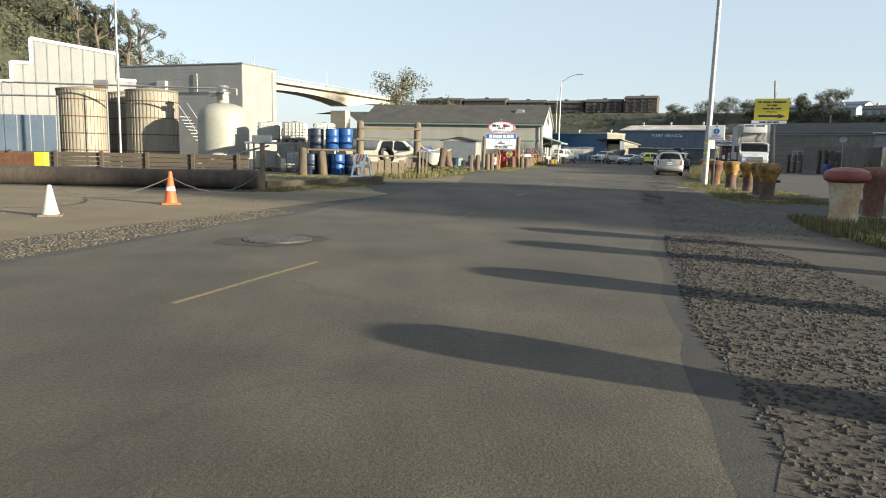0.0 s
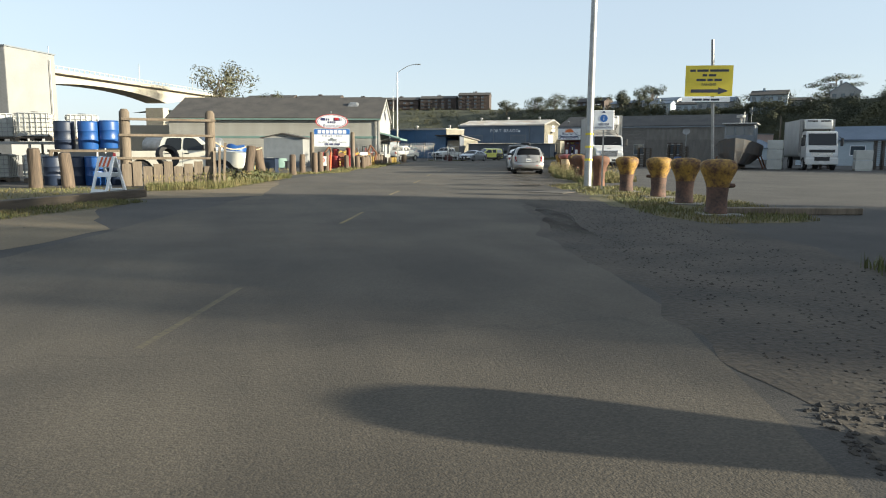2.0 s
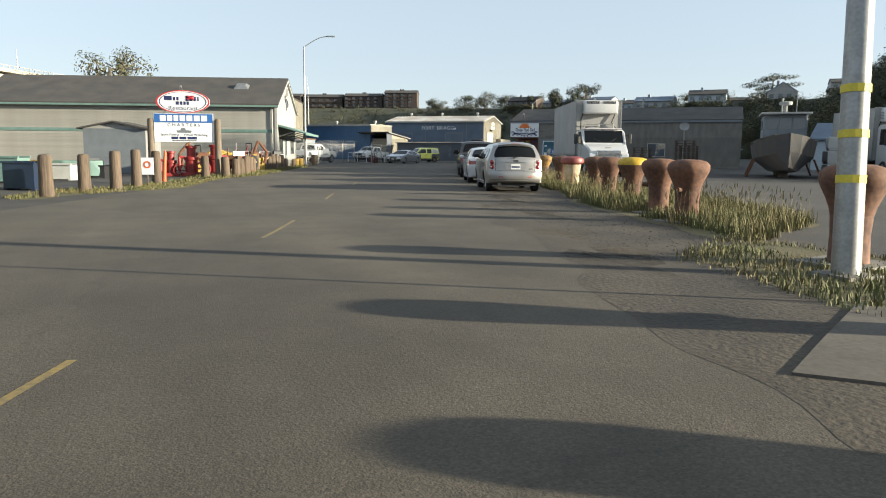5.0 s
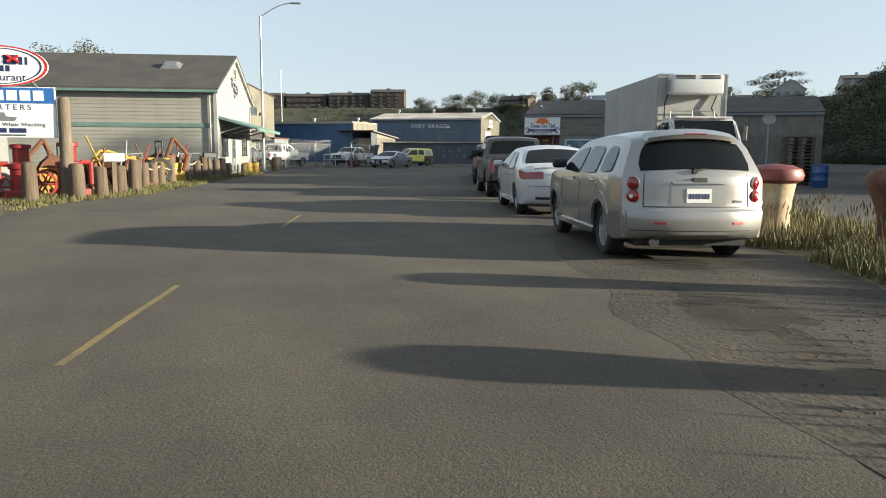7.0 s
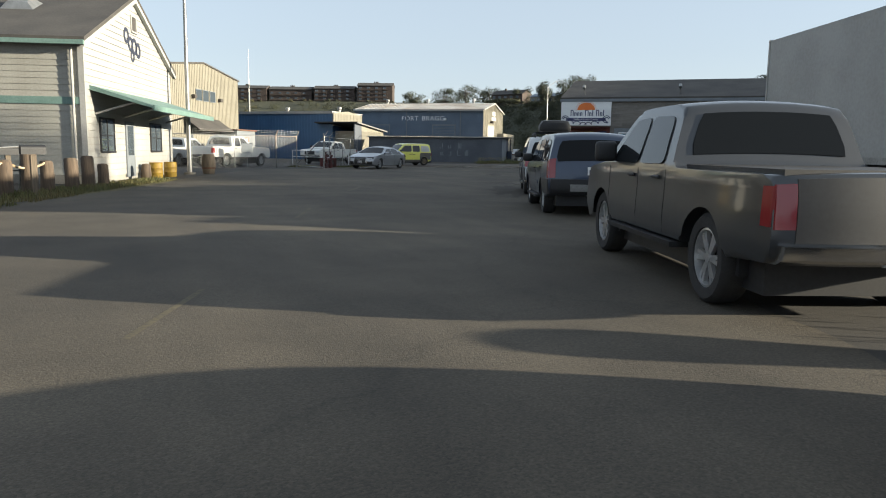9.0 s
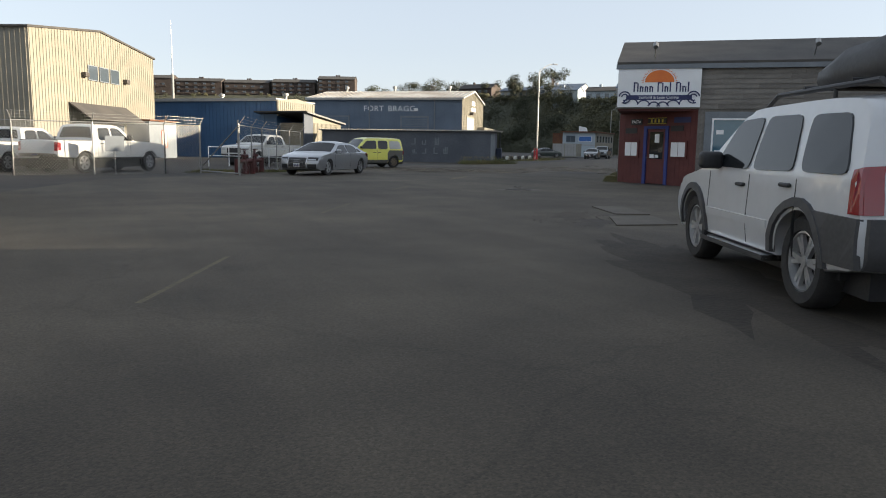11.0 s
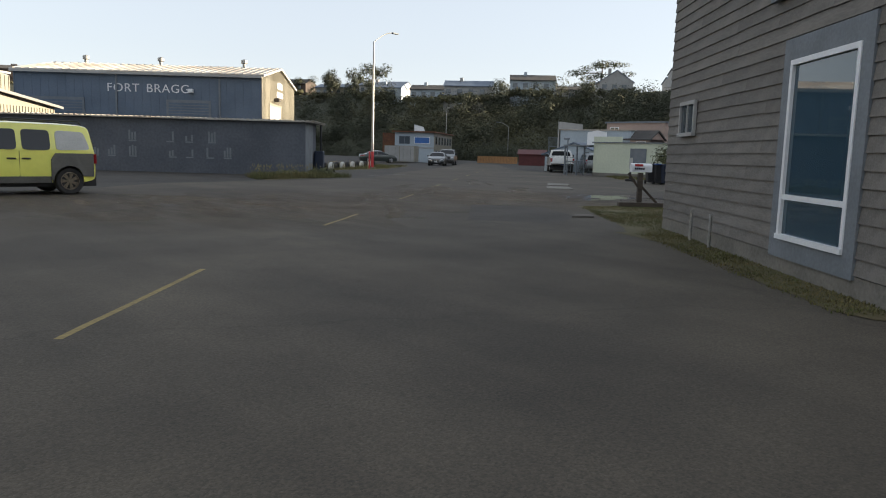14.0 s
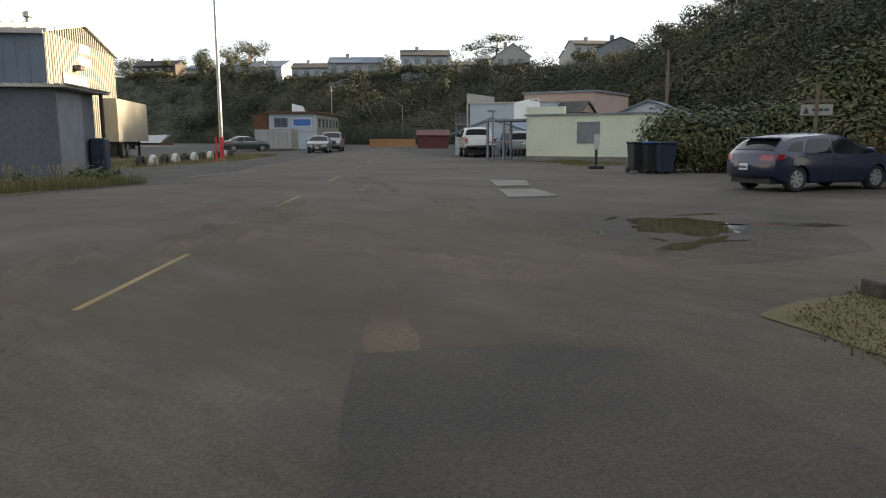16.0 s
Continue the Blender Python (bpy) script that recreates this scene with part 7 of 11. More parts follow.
    part("antenna", tubes([((-0.72 * a, 0, 1.44 * h), (-0.86 * a, 0, 1.68 * h), 0.008)]), M["black"], b.t) if not grille else None
    b.side("sill", [(xf - R - 0.1, 0.23), (xf - R - 0.1, 0.31), (xr + R + 0.1, 0.31), (xr + R + 0.1, 0.23)], paint, 0.02)
    b.wheels(xf, xr, R, 0.22, M["alloy"], spokes, blade=0.45)
    return b


def pickup(m, paint, label, L=5.4, W=1.9, H=1.8, R=0.39, bed=2.0, group="", lift=0.0, crew=True, tail="paint"):
    xf, xr = L * 0.32, -L * 0.28
    hb = 1.14 + lift
    x0 = -L / 2
    xc = x0 + bed
    top = [(x0 + 0.1, 0.5 + lift), (x0, 0.52 + lift), (x0 - 0.02, 0.7 + lift), (x0 + 0.02, hb), (x0 + 0.1, hb + 0.02), (xc - 0.06, hb + 0.02), (xc - 0.02, hb + 0.06), (xc + 0.12, H - 0.06), (xc + 0.3, H), (xc + 1.35, H), (xc + 1.55, H - 0.06), (xc + 2.2, hb + 0.08), (xc + 2.35, hb + 0.04), (L / 2 - 0.15, hb - 0.04), (L / 2 - 0.02, hb - 0.14), (L / 2, 0.6 + lift), (L / 2 - 0.08, 0.42 + lift), (L / 2 - 0.3, 0.4 + lift)]
    b = Body("pickup_truck", m, label, L, W, top, 0.46 + lift, xf, xr, R, paint, hb, H, category="pickup", tumble=0.2, taper=0.05, bevel=0.06, bow=0.1, group=group, arch=0.1)
    b.side("side_window", [(xc + 1.98, hb + 0.06), (xc + 1.45, H - 0.12), (xc + 1.0, H - 0.1), (xc + 1.0, hb + 0.05)], M["window"], 0.015, fine=2, soft=2)
    b.side("side_window", [(xc + 0.92, hb + 0.05), (xc + 0.92, H - 0.1), (xc + 0.3, H - 0.12), (xc + 0.2, hb + 0.06)], M["window"], 0.015, fine=2, soft=2)
    b.slope("windscreen", (xc + 2.18, hb + 0.09), (xc + 1.57, H - 0.07), 0.9, 0.88, M["window"])
    b.slope("rear_window", (xc - 0.02, hb + 0.1), (xc + 0.11, H - 0.09), 0.84, 0.8, M["window_r"], corner=0.04)
    part("bed_floor", boxes((x0 + 0.12, -W / 2 + 0.12, hb - 0.02, xc - 0.1, W / 2 - 0.12, hb + 0.026)), M["black"], b.t)
    b.end("tailgate", -W / 2 + 0.16, W / 2 - 0.16, 0.66 + lift, hb - 0.02, M["black"] if tail == "dark" else paint, -1, 0.012)
    b.end("rear_bumper", -W / 2 + 0.05, W / 2 - 0.05, 0.5 + lift, 0.64 + lift, M["chrome"], -1, 0.09, depth=0.1)
    for s in (-1, 1):
        y0, y1 = sorted((s * (W / 2 - 0.15), s * (W / 2 - 0.01)))
        b.end("tail_lamp", y0, y1, 0.76 + lift, hb - 0.05, M["redlens"], -1, 0.02)
        b.side("tail_lamp_side", [(x0 + 0.0, 0.78 + lift), (x0 + 0.0, hb - 0.06), (x0 + 0.13, hb - 0.06), (x0 + 0.13, 0.78 + lift)], M["redlens"], 0.01, sides=(s,))
        y0, y1 = sorted((s * (W / 2 - 0.38), s * (W / 2 - 0.06)))
        b.end("headlamp", y0, y1, 0.82 + lift, 1.0 + lift, M["clearlens"], 1, 0.02)
    b.end("grille", -0.5, 0.5, 0.66 + lift, 1.0 + lift, M["black"], 1, 0.014)
    b.end("front_bumper", -W / 2 + 0.05, W / 2 - 0.05, 0.44 + lift, 0.6 + lift, M["chrome"], 1, 0.06, depth=0.08)
    b.number_plate(0.58 + lift, -1, off=0.1)
    b.door_lines((xc + 0.12, xc + 0.96, xc + 2.05), 0.5 + lift, hb)
    b.handles([(xc + 0.35, hb - 0.08), (xc + 1.15, hb - 0.08)], M["black"])
    b.mirrors(xc + 1.9, hb + 0.02, M["black"], (0.12, 0.24, 0.24))
    b.side("running_board", [(xf - R - 0.15, 0.4 + lift), (xf - R - 0.15, 0.45 + lift), (xr + R + 0.2, 0.45 + lift), (xr + R + 0.2, 0.4 + lift)], M["black"], 0.06, depth=0.12)
    b.wheels(xf, xr, R, 0.26, M["alloy"], 6)
    return b


def suv(m, paint, label, L, W, H, R, trim=None, clad=None, rails=True, box_on_roof=False, spokes=6, rear_slant=0.22):
    xf, xr = L * 0.31, -L * 0.285
    belt = H * 0.62
    x0 = -L / 2
    top = [(x0 + 0.12, 0.42), (x0 + 0.0, 0.46), (x0 - 0.01, 0.75), (x0 + 0.04, belt), (x0 + rear_slant, H - 0.12), (x0 + rear_slant + 0.16, H - 0.03), (x0 + 1.0, H), (x0 + L * 0.52, H - 0.01), (x0 + L * 0.57, H - 0.07), (x0 + L * 0.725, belt + 0.06), (x0 + L * 0.77, belt + 0.0), (L / 2 - 0.25, belt - 0.1), (L / 2 - 0.05, belt - 0.24), (L / 2, 0.66), (L / 2 - 0.06, 0.4), (L / 2 - 0.25, 0.34)]
    b = Body("sport_utility_vehicle", m, label, L, W, top, 0.36, xf, xr, R, paint, belt, H, tumble=0.19, taper=0.05, arch=0.09, bevel=0.08, bow=0.15, crown=0.05)
    hb = 0.74 if trim is None else 0.82
    xa, xb = x0 + L * 0.66, x0 + L * 0.585
    b.side("side_window", [(xa, belt + 0.06), (xb, H - 0.12), (x0 + L * 0.46, H - 0.1), (x0 + L * 0.46, belt + 0.05)], M["window"], 0.015, fine=2, soft=2)
    b.side("side_window", [(x0 + L * 0.44, belt + 0.05), (x0 + L * 0.44, H - 0.1), (x0 + L * 0.29, H - 0.11), (x0 + L * 0.255, belt + 0.06)], M["window"], 0.015, fine=2, soft=2)
    b.side("rear_side_window", [(x0 + L * 0.225, belt + 0.06), (x0 + L * 0.25, H - 0.12), (x0 + rear_slant + 0.24, H - 0.13), (x0 + 0.22, belt + 0.06)], M["window"], 0.015, fine=2, soft=2)
    b.slope("windscreen", (x0 + L * 0.72, belt + 0.07), (x0 + L * 0.572, H - 0.08), 0.9, 0.88, M["window"])
    b.slope("rear_window", (x0 + 0.045, belt + 0.02), (x0 + rear_slant - 0.01, H - 0.14), 0.86, 0.84, M["window_r"], corner=0.05)
    b.end("rear_bumper", -W / 2 + 0.04, W / 2 - 0.04, 0.44, hb, clad or paint, -1, 0.045, depth=0.07, nz=5, ny=14)
    b.end("bumper_pad", -0.5, 0.5, 0.5, hb - 0.1, M["steel"] if clad else paint, -1, 0.048)
    for s in (-1, 1):
        y0, y1 = sorted((s * (W / 2 - 0.13), s * (W / 2 - 0.01)))
        b.end("tail_lamp", y0, y1, hb + 0.03, belt + 0.12, M["redlens"], -1, 0.015, nz=5)
        b.side("tail_lamp_side", [(x0 + 0.0, hb + 0.03), (x0 + 0.05, belt + 0.12), (x0 + 0.16, belt + 0.1), (x0 + 0.15, hb + 0.03)], M["redlens"], 0.012, sides=(s,), fine=4)
        y0, y1 = sorted((s * (W / 2 - 0.4), s * (W / 2 - 0.06)))
        b.end("headlamp", y0, y1, 0.72, 0.9, M["clearlens"], 1, 0.015)
    b.end("grille", -0.4, 0.4, 0.55, 0.85, M["black"], 1, 0.012)
    b.number_plate(0.62 if trim else 0.9, -1, y=-0.2 if trim else 0.0, off=0.06)
    part("rear_badge", lathe([(0.05, 0), (0.075, 0), (0.075, 0.012), (0.05, 0.012), (0.05, 0)], 16), M["chrome"], b.t).matrix_local = pose(b.xat(belt - 0.06, -1) - 0.004, -0.25, belt - 0.06, 0, -90, 0)
    if clad is not None:
        for xc in (xf, xr):
            ring = [(xc + (R + 0.17) * math.cos(a), R + (R + 0.17) * math.sin(a)) for a in (0.02 + k * 0.282 for k in range(12))]
            ring += [(xc + (R + 0.09) * math.cos(a), R + (R + 0.09) * math.sin(a)) for a in (3.12 - k * 0.282 for k in range(12))]
            if trim == "arches":
                b.side("arch_trim", ring, clad, 0.03)
        b.side("rear_corner_cladding", [(x0 + 0.0, 0.44), (x0 + 0.0, hb), (xr - R * 0.55, hb + 0.02), (xr - R - 0.04, hb - 0.2), (xr - R - 0.12, 0.44)], clad, 0.022, fine=4)
    b.side("side_step", [(xf - R - 0.12, 0.3), (xf - R - 0.12, 0.35), (xr + R + 0.15, 0.35), (xr + R + 0.15, 0.3)], M["chrome"] if box_on_roof else M["black"], 0.08, depth=0.12)
    b.side("door_moulding", [(xf - R - 0.16, 0.58), (xf - R - 0.16, 0.66), (xr + R + 0.2, 0.66), (xr + R + 0.2, 0.58)], paint, 0.014)
    b.door_lines((x0 + L * 0.45, x0 + L * 0.235, x0 + L * 0.69), 0.4, belt)
    b.handles([(x0 + L * 0.49, belt - 0.1), (x0 + L * 0.275, belt - 0.06)], M["black"])
    b.mirrors(x0 + L * 0.63, belt + 0.0, M["black"], (0.14, 0.22, 0.18))
    if rails:
        for s in (-1, 1):
            y = s * (W / 2 * 0.66)
            part("roof_rail", tubes([((x0 + 0.55, y, H + 0.06), (x0 + L * 0.5, y, H + 0.06), 0.024), ((x0 + 0.55, y, H + 0.06), (x0 + 0.36, y, H - 0.05), 0.024), ((x0 + L * 0.5, y, H + 0.06), (x0 + L * 0.57, y, H - 0.08), 0.024), ((x0 + 1.2, y, H + 0.06), (x0 + 1.2, y, H - 0.06), 0.018)]), M["black"], b.t)
    if box_on_roof:
        part("roof_bars", tubes([((x0 + 0.95, -0.62, H + 0.09), (x0 + 0.95, 0.62, H + 0.09), 0.02), ((x0 + 1.75, -0.62, H + 0.09), (x0 + 1.75, 0.62, H + 0.09), 0.02)]), M["black"], b.t)
        bm = bmesh.new()
        rows = []
        for x, hw, z0, z1 in ((0.3, 0.36, 0.17, 0.36), (0.36, 0.44, 0.11, 0.42), (0.8, 0.46, 0.1, 0.45), (1.5, 0.44, 0.1, 0.42), (1.95, 0.37, 0.12, 0.32), (2.2, 0.24, 0.14, 0.22)):
            ring = [(-hw, z0 + 0.05), (-hw * 0.94, z0), (hw * 0.94, z0), (hw, z0 + 0.05), (hw * 0.98, z0 + (z1 - z0) * 0.6), (hw * 0.8, z1 - 0.02), (hw * 0.5, z1), (-hw * 0.5, z1), (-hw * 0.8, z1 - 0.02), (-hw * 0.98, z0 + (z1 - z0) * 0.6)]
            rows.append([bm.verts.new((x0 + x, y + 0.05, H + z)) for y, z in ring])
        for p, q in zip(rows, rows[1:]):
            for k in range(10):
                bm.faces.new((p[k], p[(k + 1) % 10], q[(k + 1) % 10], q[k]))
        bm.faces.new(rows[0]); bm.faces.new(rows[-1][::-1])
        part("roof_box", bm, M["black"], b.t, "black plastic roof cargo box", smooth=True)
    b.wheels(xf, xr, R, 0.25, M["alloy"], spokes)
    return b


def two_tone_wagon(m):
    L, W, H, R = 4.3, 1.82, 1.78, 0.34
    xf, xr = 1.27, -1.3
    top = [(-1.98, 0.36), (-2.06, 0.42), (-2.06, 1.05), (-2.02, 1.16), (-1.92, 1.68), (-1.8, 1.75), (-1.2, 1.78), (0.4, 1.78), (0.62, 1.72), (1.18, 1.14), (1.3, 1.1), (1.85, 1.0), (2.0, 0.86), (2.03, 0.5), (1.97, 0.32), (1.9, 0.28)]
    paint, grey = car_paint("lime_yellow_paint", (0.8, 0.78, 0.16)), mat("grey_cladding", (0.12, 0.115, 0.1), (0.09, 0.086, 0.075), 0.6)
    b = Body("boxy_wagon", m, "boxy lime-yellow wagon with dark grey plastic wings", L, W, top, 0.3, xf, xr, R, paint, 1.1, 1.78, tumble=0.14, taper=0.06, bevel=0.08, bow=0.16)
    b.side("side_window", [(0.98, 1.15), (0.52, 1.62), (-0.1, 1.64), (-0.1, 1.13)], M["window"], 0.015, fine=2, soft=2)
    b.side("side_window", [(-0.22, 1.13), (-0.22, 1.64), (-0.85, 1.63), (-0.85, 1.13)], M["window"], 0.015, fine=2, soft=2)
    b.side("rear_side_window", [(-0.98, 1.13), (-0.98, 1.63), (-1.75, 1.61), (-1.92, 1.16)], M["plastic_w"], 0.015, fine=2, soft=2)
    b.slope("windscreen", (1.16, 1.16), (0.64, 1.7), 0.92, 0.9, M["window"])
    b.slope("rear_window", (-2.06, 1.18), (-1.93, 1.66), 0.84, 0.8, M["window"])
    b.side("front_wing", [(1.92, 0.4), (1.94, 0.86), (1.28, 1.06), (0.9, 1.02), (0.84, 0.4), (0.84, R)] + [(xf + (R + 0.06) * math.cos(a), R + (R + 0.06) * math.sin(a)) for a in (3.1 - k * 0.31 for k in range(11))] + [(1.8, 0.36)], grey, 0.035, fine=4, depth=0.0)
    b.side("rear_wing", [(-2.02, 0.45), (-2.02, 1.06), (-0.95, 1.06), (-0.85, 0.9), (-0.85, 0.4), (xr + R + 0.07, R)] + [(xr + (R + 0.06) * math.cos(a), R + (R + 0.06) * math.sin(a)) for a in (0.05 + k * 0.31 for k in range(10))], grey, 0.035, fine=2, depth=0.0)
    b.side("sill", [(0.86, 0.3), (0.86, 0.46), (-0.86, 0.46), (-0.86, 0.3)], grey, 0.012)
    b.end("front_bumper", -0.88, 0.88, 0.38, 0.62, grey, 1, 0.03, depth=0.05)
    b.end("grille", -0.4, 0.4, 0.66, 0.86, M["black"], 1)
    for s in (-1, 1):
        y0, y1 = sorted((s * 0.48, s * 0.85))
        b.end("headlamp", y0, y1, 0.68, 0.88, M["clearlens"], 1)
        y0, y1 = sorted((s * 0.72, s * 0.88))
        b.end("tail_lamp", y0, y1, 0.7, 1.05, M["redlens"], -1)
        b.side("tail_lamp_side", [(-2.11, 0.8), (-2.11, 1.05), (-1.98, 1.05), (-1.98, 0.8)], M["redlens"], 0.016, sides=(s,))
        part("roof_rail", tubes([((0.3, s * 0.68, 1.83), (-1.6, s * 0.68, 1.83), 0.018), ((0.3, s * 0.68, 1.83), (0.36, s * 0.68, 1.76), 0.018), ((-1.6, s * 0.68, 1.83), (-1.66, s * 0.68, 1.75), 0.018)]), M["black"], b.t)
    b.end("rear_bumper", -0.86, 0.86, 0.42, 0.68, grey, -1, 0.03, depth=0.05)
    b.handles([(0.02, 0.92), (-0.3, 0.92)], M["black"])
    b.door_lines((0.84, -0.16), 0.46, 1.1)
    b.mirrors(0.92, 1.12, M["black"])
    b.number_plate(0.55, 1, off=0.035)
    b.wheels(xf, xr, R, 0.22, mat("bronze_wheel", (0.24, 0.2, 0.14), (0.17, 0.14, 0.1), 0.5, metal=0.5), 7)


def hatchback(m):
    L, W, R, xf, xr = 4.48, 1.76, 0.32, 1.33, -1.31
    top = [(-2.0, 0.32), (-2.2, 0.38), (-2.24, 0.6), (-2.18, 0.92), (-2.1, 1.0), (-1.72, 1.3), (-1.45, 1.4), (-0.6, 1.46), (0.0, 1.46), (0.35, 1.4), (1.2, 0.99), (1.4, 0.96), (1.95, 0.82), (2.18, 0.68), (2.24, 0.5), (2.2, 0.28), (2.05, 0.22)]
    paint = car_paint("dark_blue_paint", (0.008, 0.011, 0.042), 0.1)
    b = Body("hatchback", m, "dark blue hatchback parked on the asphalt forecourt", L, W, top, 0.22, xf, xr, R, paint, 0.95, 1.46, tumble=0.25, taper=0.09, bevel=0.09, bow=0.2, crown=0.07)
    for poly in ([(1.0, 0.97), (0.32, 1.35), (-0.18, 1.39), (-0.2, 0.97)], [(-0.28, 0.97), (-0.26, 1.39), (-0.95, 1.36), (-1.15, 1.0)], [(-1.25, 1.02), (-1.08, 1.33), (-1.55, 1.25), (-1.8, 1.06)]):
        b.side("side_window", poly, M["window"], 0.015, fine=2, soft=2)
    b.slope("windscreen", (1.18, 1.0), (0.37, 1.39), 0.9, 0.86, M["window"])
    b.slope("rear_window", (-2.08, 1.02), (-1.73, 1.29), 0.84, 0.78, M["window"])
    for s in (-1, 1):
        y0, y1 = sorted((s * 0.5, s * 0.84))
        b.end("tail_lamp", y0, y1, 0.78, 0.94, M["redlens"], -1)
        b.side("tail_lamp_side", [(-2.16, 0.8), (-2.14, 0.96), (-1.85, 0.96), (-1.95, 0.82)], M["redlens"], 0.008, sides=(s,))
        b.end("headlamp", min(s * 0.5, s * 0.82), max(s * 0.5, s * 0.82), 0.6, 0.74, M["clearlens"], 1)
    b.number_plate(0.62, -1)
    b.door_lines((-0.24, 1.02), 0.32, 0.95)
    b.handles([(-0.08, 0.86), (-1.05, 0.88)], paint)
    b.mirrors(0.9, 0.95, paint)
    part("roof_spoiler", soft_box(-1.86, -0.55, 1.3, -1.6, 0.55, 1.345, 0.014), paint, b.t)
    b.wheels(xf, xr, R, 0.21, M["alloy"], 7)


def box_truck(m, label, box_len=7.6, boxw=2.55, z0=1.12, z1=4.15, nose=True, reefer=True):
    """A delivery truck; local x points forwards, the origin lies under the front of its cargo box."""
    t = thing("box_truck", m, label, "truck")
    white, hw = car_paint("truck_white", (0.54, 0.54, 0.53)), boxw / 2
    bx = part("cargo_box", boxes((-box_len, -hw, z0, -0.03, hw, z1)), M["white"], t)
    for x in (-box_len, -0.06):
        for y in (-hw - 0.012, hw - 0.05):
            part("corner_post", boxes((x - 0.012, y, z0 - 0.02, x + 0.06, y + 0.062, z1 + 0.02)), M["steel"], bx)
        part("top_rail", boxes((x - 0.012, -hw + 0.052, z1 - 0.03, x + 0.06, hw - 0.052, z1 + 0.03)), M["steel"], bx)
    part("bottom_rail", boxes((-box_len, -hw - 0.015, z0 - 0.02, -0.07, -hw - 0.002, z0 + 0.12), (-box_len, hw + 0.002, z0 - 0.02, -0.07, hw + 0.015, z0 + 0.12)), M["steel"], bx)
    part("chassis", boxes((-box_len, -0.5, 0.7, 2.2, 0.5, z0 - 0.03)), M["black"], t)
    if reefer:
        u = part("cooling_unit", soft_box(-0.02, -0.95, z1 - 0.75, 0.55, 0.95, z1 - 0.02, 0.1, 3), white, t, "white box-front cooling unit", smooth=True)
        part("unit_grille", boxes(*[(0.551, -0.8, z1 - 0.2 + k * 0.05, 0.565, -0.1, z1 - 0.17 + k * 0.05) for k in range(3)], *[(0.551, 0.1, z1 - 0.2 + k * 0.05, 0.565, 0.8, z1 - 0.17 + k * 0.05) for k in range(3)]), M["black"], u)
        part("unit_louvre", boxes(*[(0.05, -0.952 - 0.01, z1 - 0.6 + k * 0.08, 0.5, -0.952, z1 - 0.57 + k * 0.08) for k in range(5)]), M["trim"], u)
        part("hose", tubes([((0.05, -0.9, z1 - 0.7), (0.08, -1.0, z1 - 1.0), 0.03), ((0.08, -1.0, z1 - 1.0), (0.05, -1.0, 2.5), 0.03), ((0.05, 0.9, z1 - 0.7), (0.08, 0.7, z1 - 1.2), 0.03), ((0.08, 0.7, z1 - 1.2), (0.05, 1.0, 2.6), 0.03)]), M["black"], t)
        part("front_rack", tubes([((0.1, -0.8, 2.62), (0.1, 0.8, 2.62), 0.02), ((0.1, -0.8, 2.85), (0.1, 0.8, 2.85), 0.02), ((0.1, -0.8, 2.5), (0.1, -0.8, 2.85), 0.02), ((0.1, 0.8, 2.5), (0.1, 0.8, 2.85), 0.02), ((0.1, 0, 2.5), (0.1, 0, 2.85), 0.02)]), M["steel"], t)
    if nose:
        prof = [(0.12, 0.7), (0.12, 2.48), (0.25, 2.56), (1.05, 2.54), (1.2, 2.46), (1.62, 1.78), (1.8, 1.7), (2.6, 1.5), (2.78, 1.35), (2.82, 0.8), (2.7, 0.62)]
        bm = prism(prof, -1.18, 1.18)
        bmesh.ops.bevel(bm, geom=bm.edges[:], offset=0.09, segments=3, affect="EDGES", clamp_overlap=True)
        for v in bm.verts:
            if v.co.x > 1.5:
                v.co.y *= 1 - 0.14 * min(1, (v.co.x - 1.5) / 1.2)
        cab = part("cab", bm, white, t, smooth=True)
        part("windscreen", prism([(1.225, 2.44), (1.625, 1.79), (1.645, 1.805), (1.245, 2.455)], -1.03, 1.03), M["window_r"], cab)
        for s in (-1, 1):
            part("side_window", boxes((0.42, s * 1.185 - 0.004, 1.75, 1.12, s * 1.185 + 0.004, 2.4)), M["window"], cab)
            part("headlamp", soft_box(2.62, s * 0.84 - 0.2, 1.02, 2.84, s * 0.84 + 0.2, 1.24, 0.05), M["clearlens"], cab)
            mr = part("mirror", soft_box(1.15, s * 1.46 - 0.1, 1.75, 1.27, s * 1.46 + 0.1, 2.3, 0.04), M["black"], cab)
            part("mirror_arm", tubes([((1.1, s * 1.15, 2.25), (1.2, s * 1.4, 2.2), 0.018), ((1.1, s * 1.15, 1.75), (1.2, s * 1.4, 1.85), 0.018)]), M["black"], mr)
        part("grille", soft_box(2.74, -0.64, 0.94, 2.86, 0.64, 1.4, 0.03), M["chrome"], cab)
        part("grille_slats", boxes(*[(2.861, -0.6, 0.98 + k * 0.065, 2.872, 0.6, 1.015 + k * 0.065) for k in range(6)]), M["black"], cab)
        part("bumper", soft_box(2.72, -1.2, 0.5, 2.98, 1.2, 0.84, 0.05), white, cab)
        part("bumper_slot", boxes((2.981, -0.5, 0.56, 2.99, 0.5, 0.72)), M["black"], cab)
        part("visor", soft_box(1.02, -1.0, 2.535, 1.3, 1.0, 2.6, 0.03), white, cab)
        for k in range(5):
            part("roof_marker", soft_box(0.9, -0.82 + k * 0.41 - 0.07, 2.56, 1.02, -0.82 + k * 0.41 + 0.07, 2.615, 0.02, 1), M["orange"], cab)
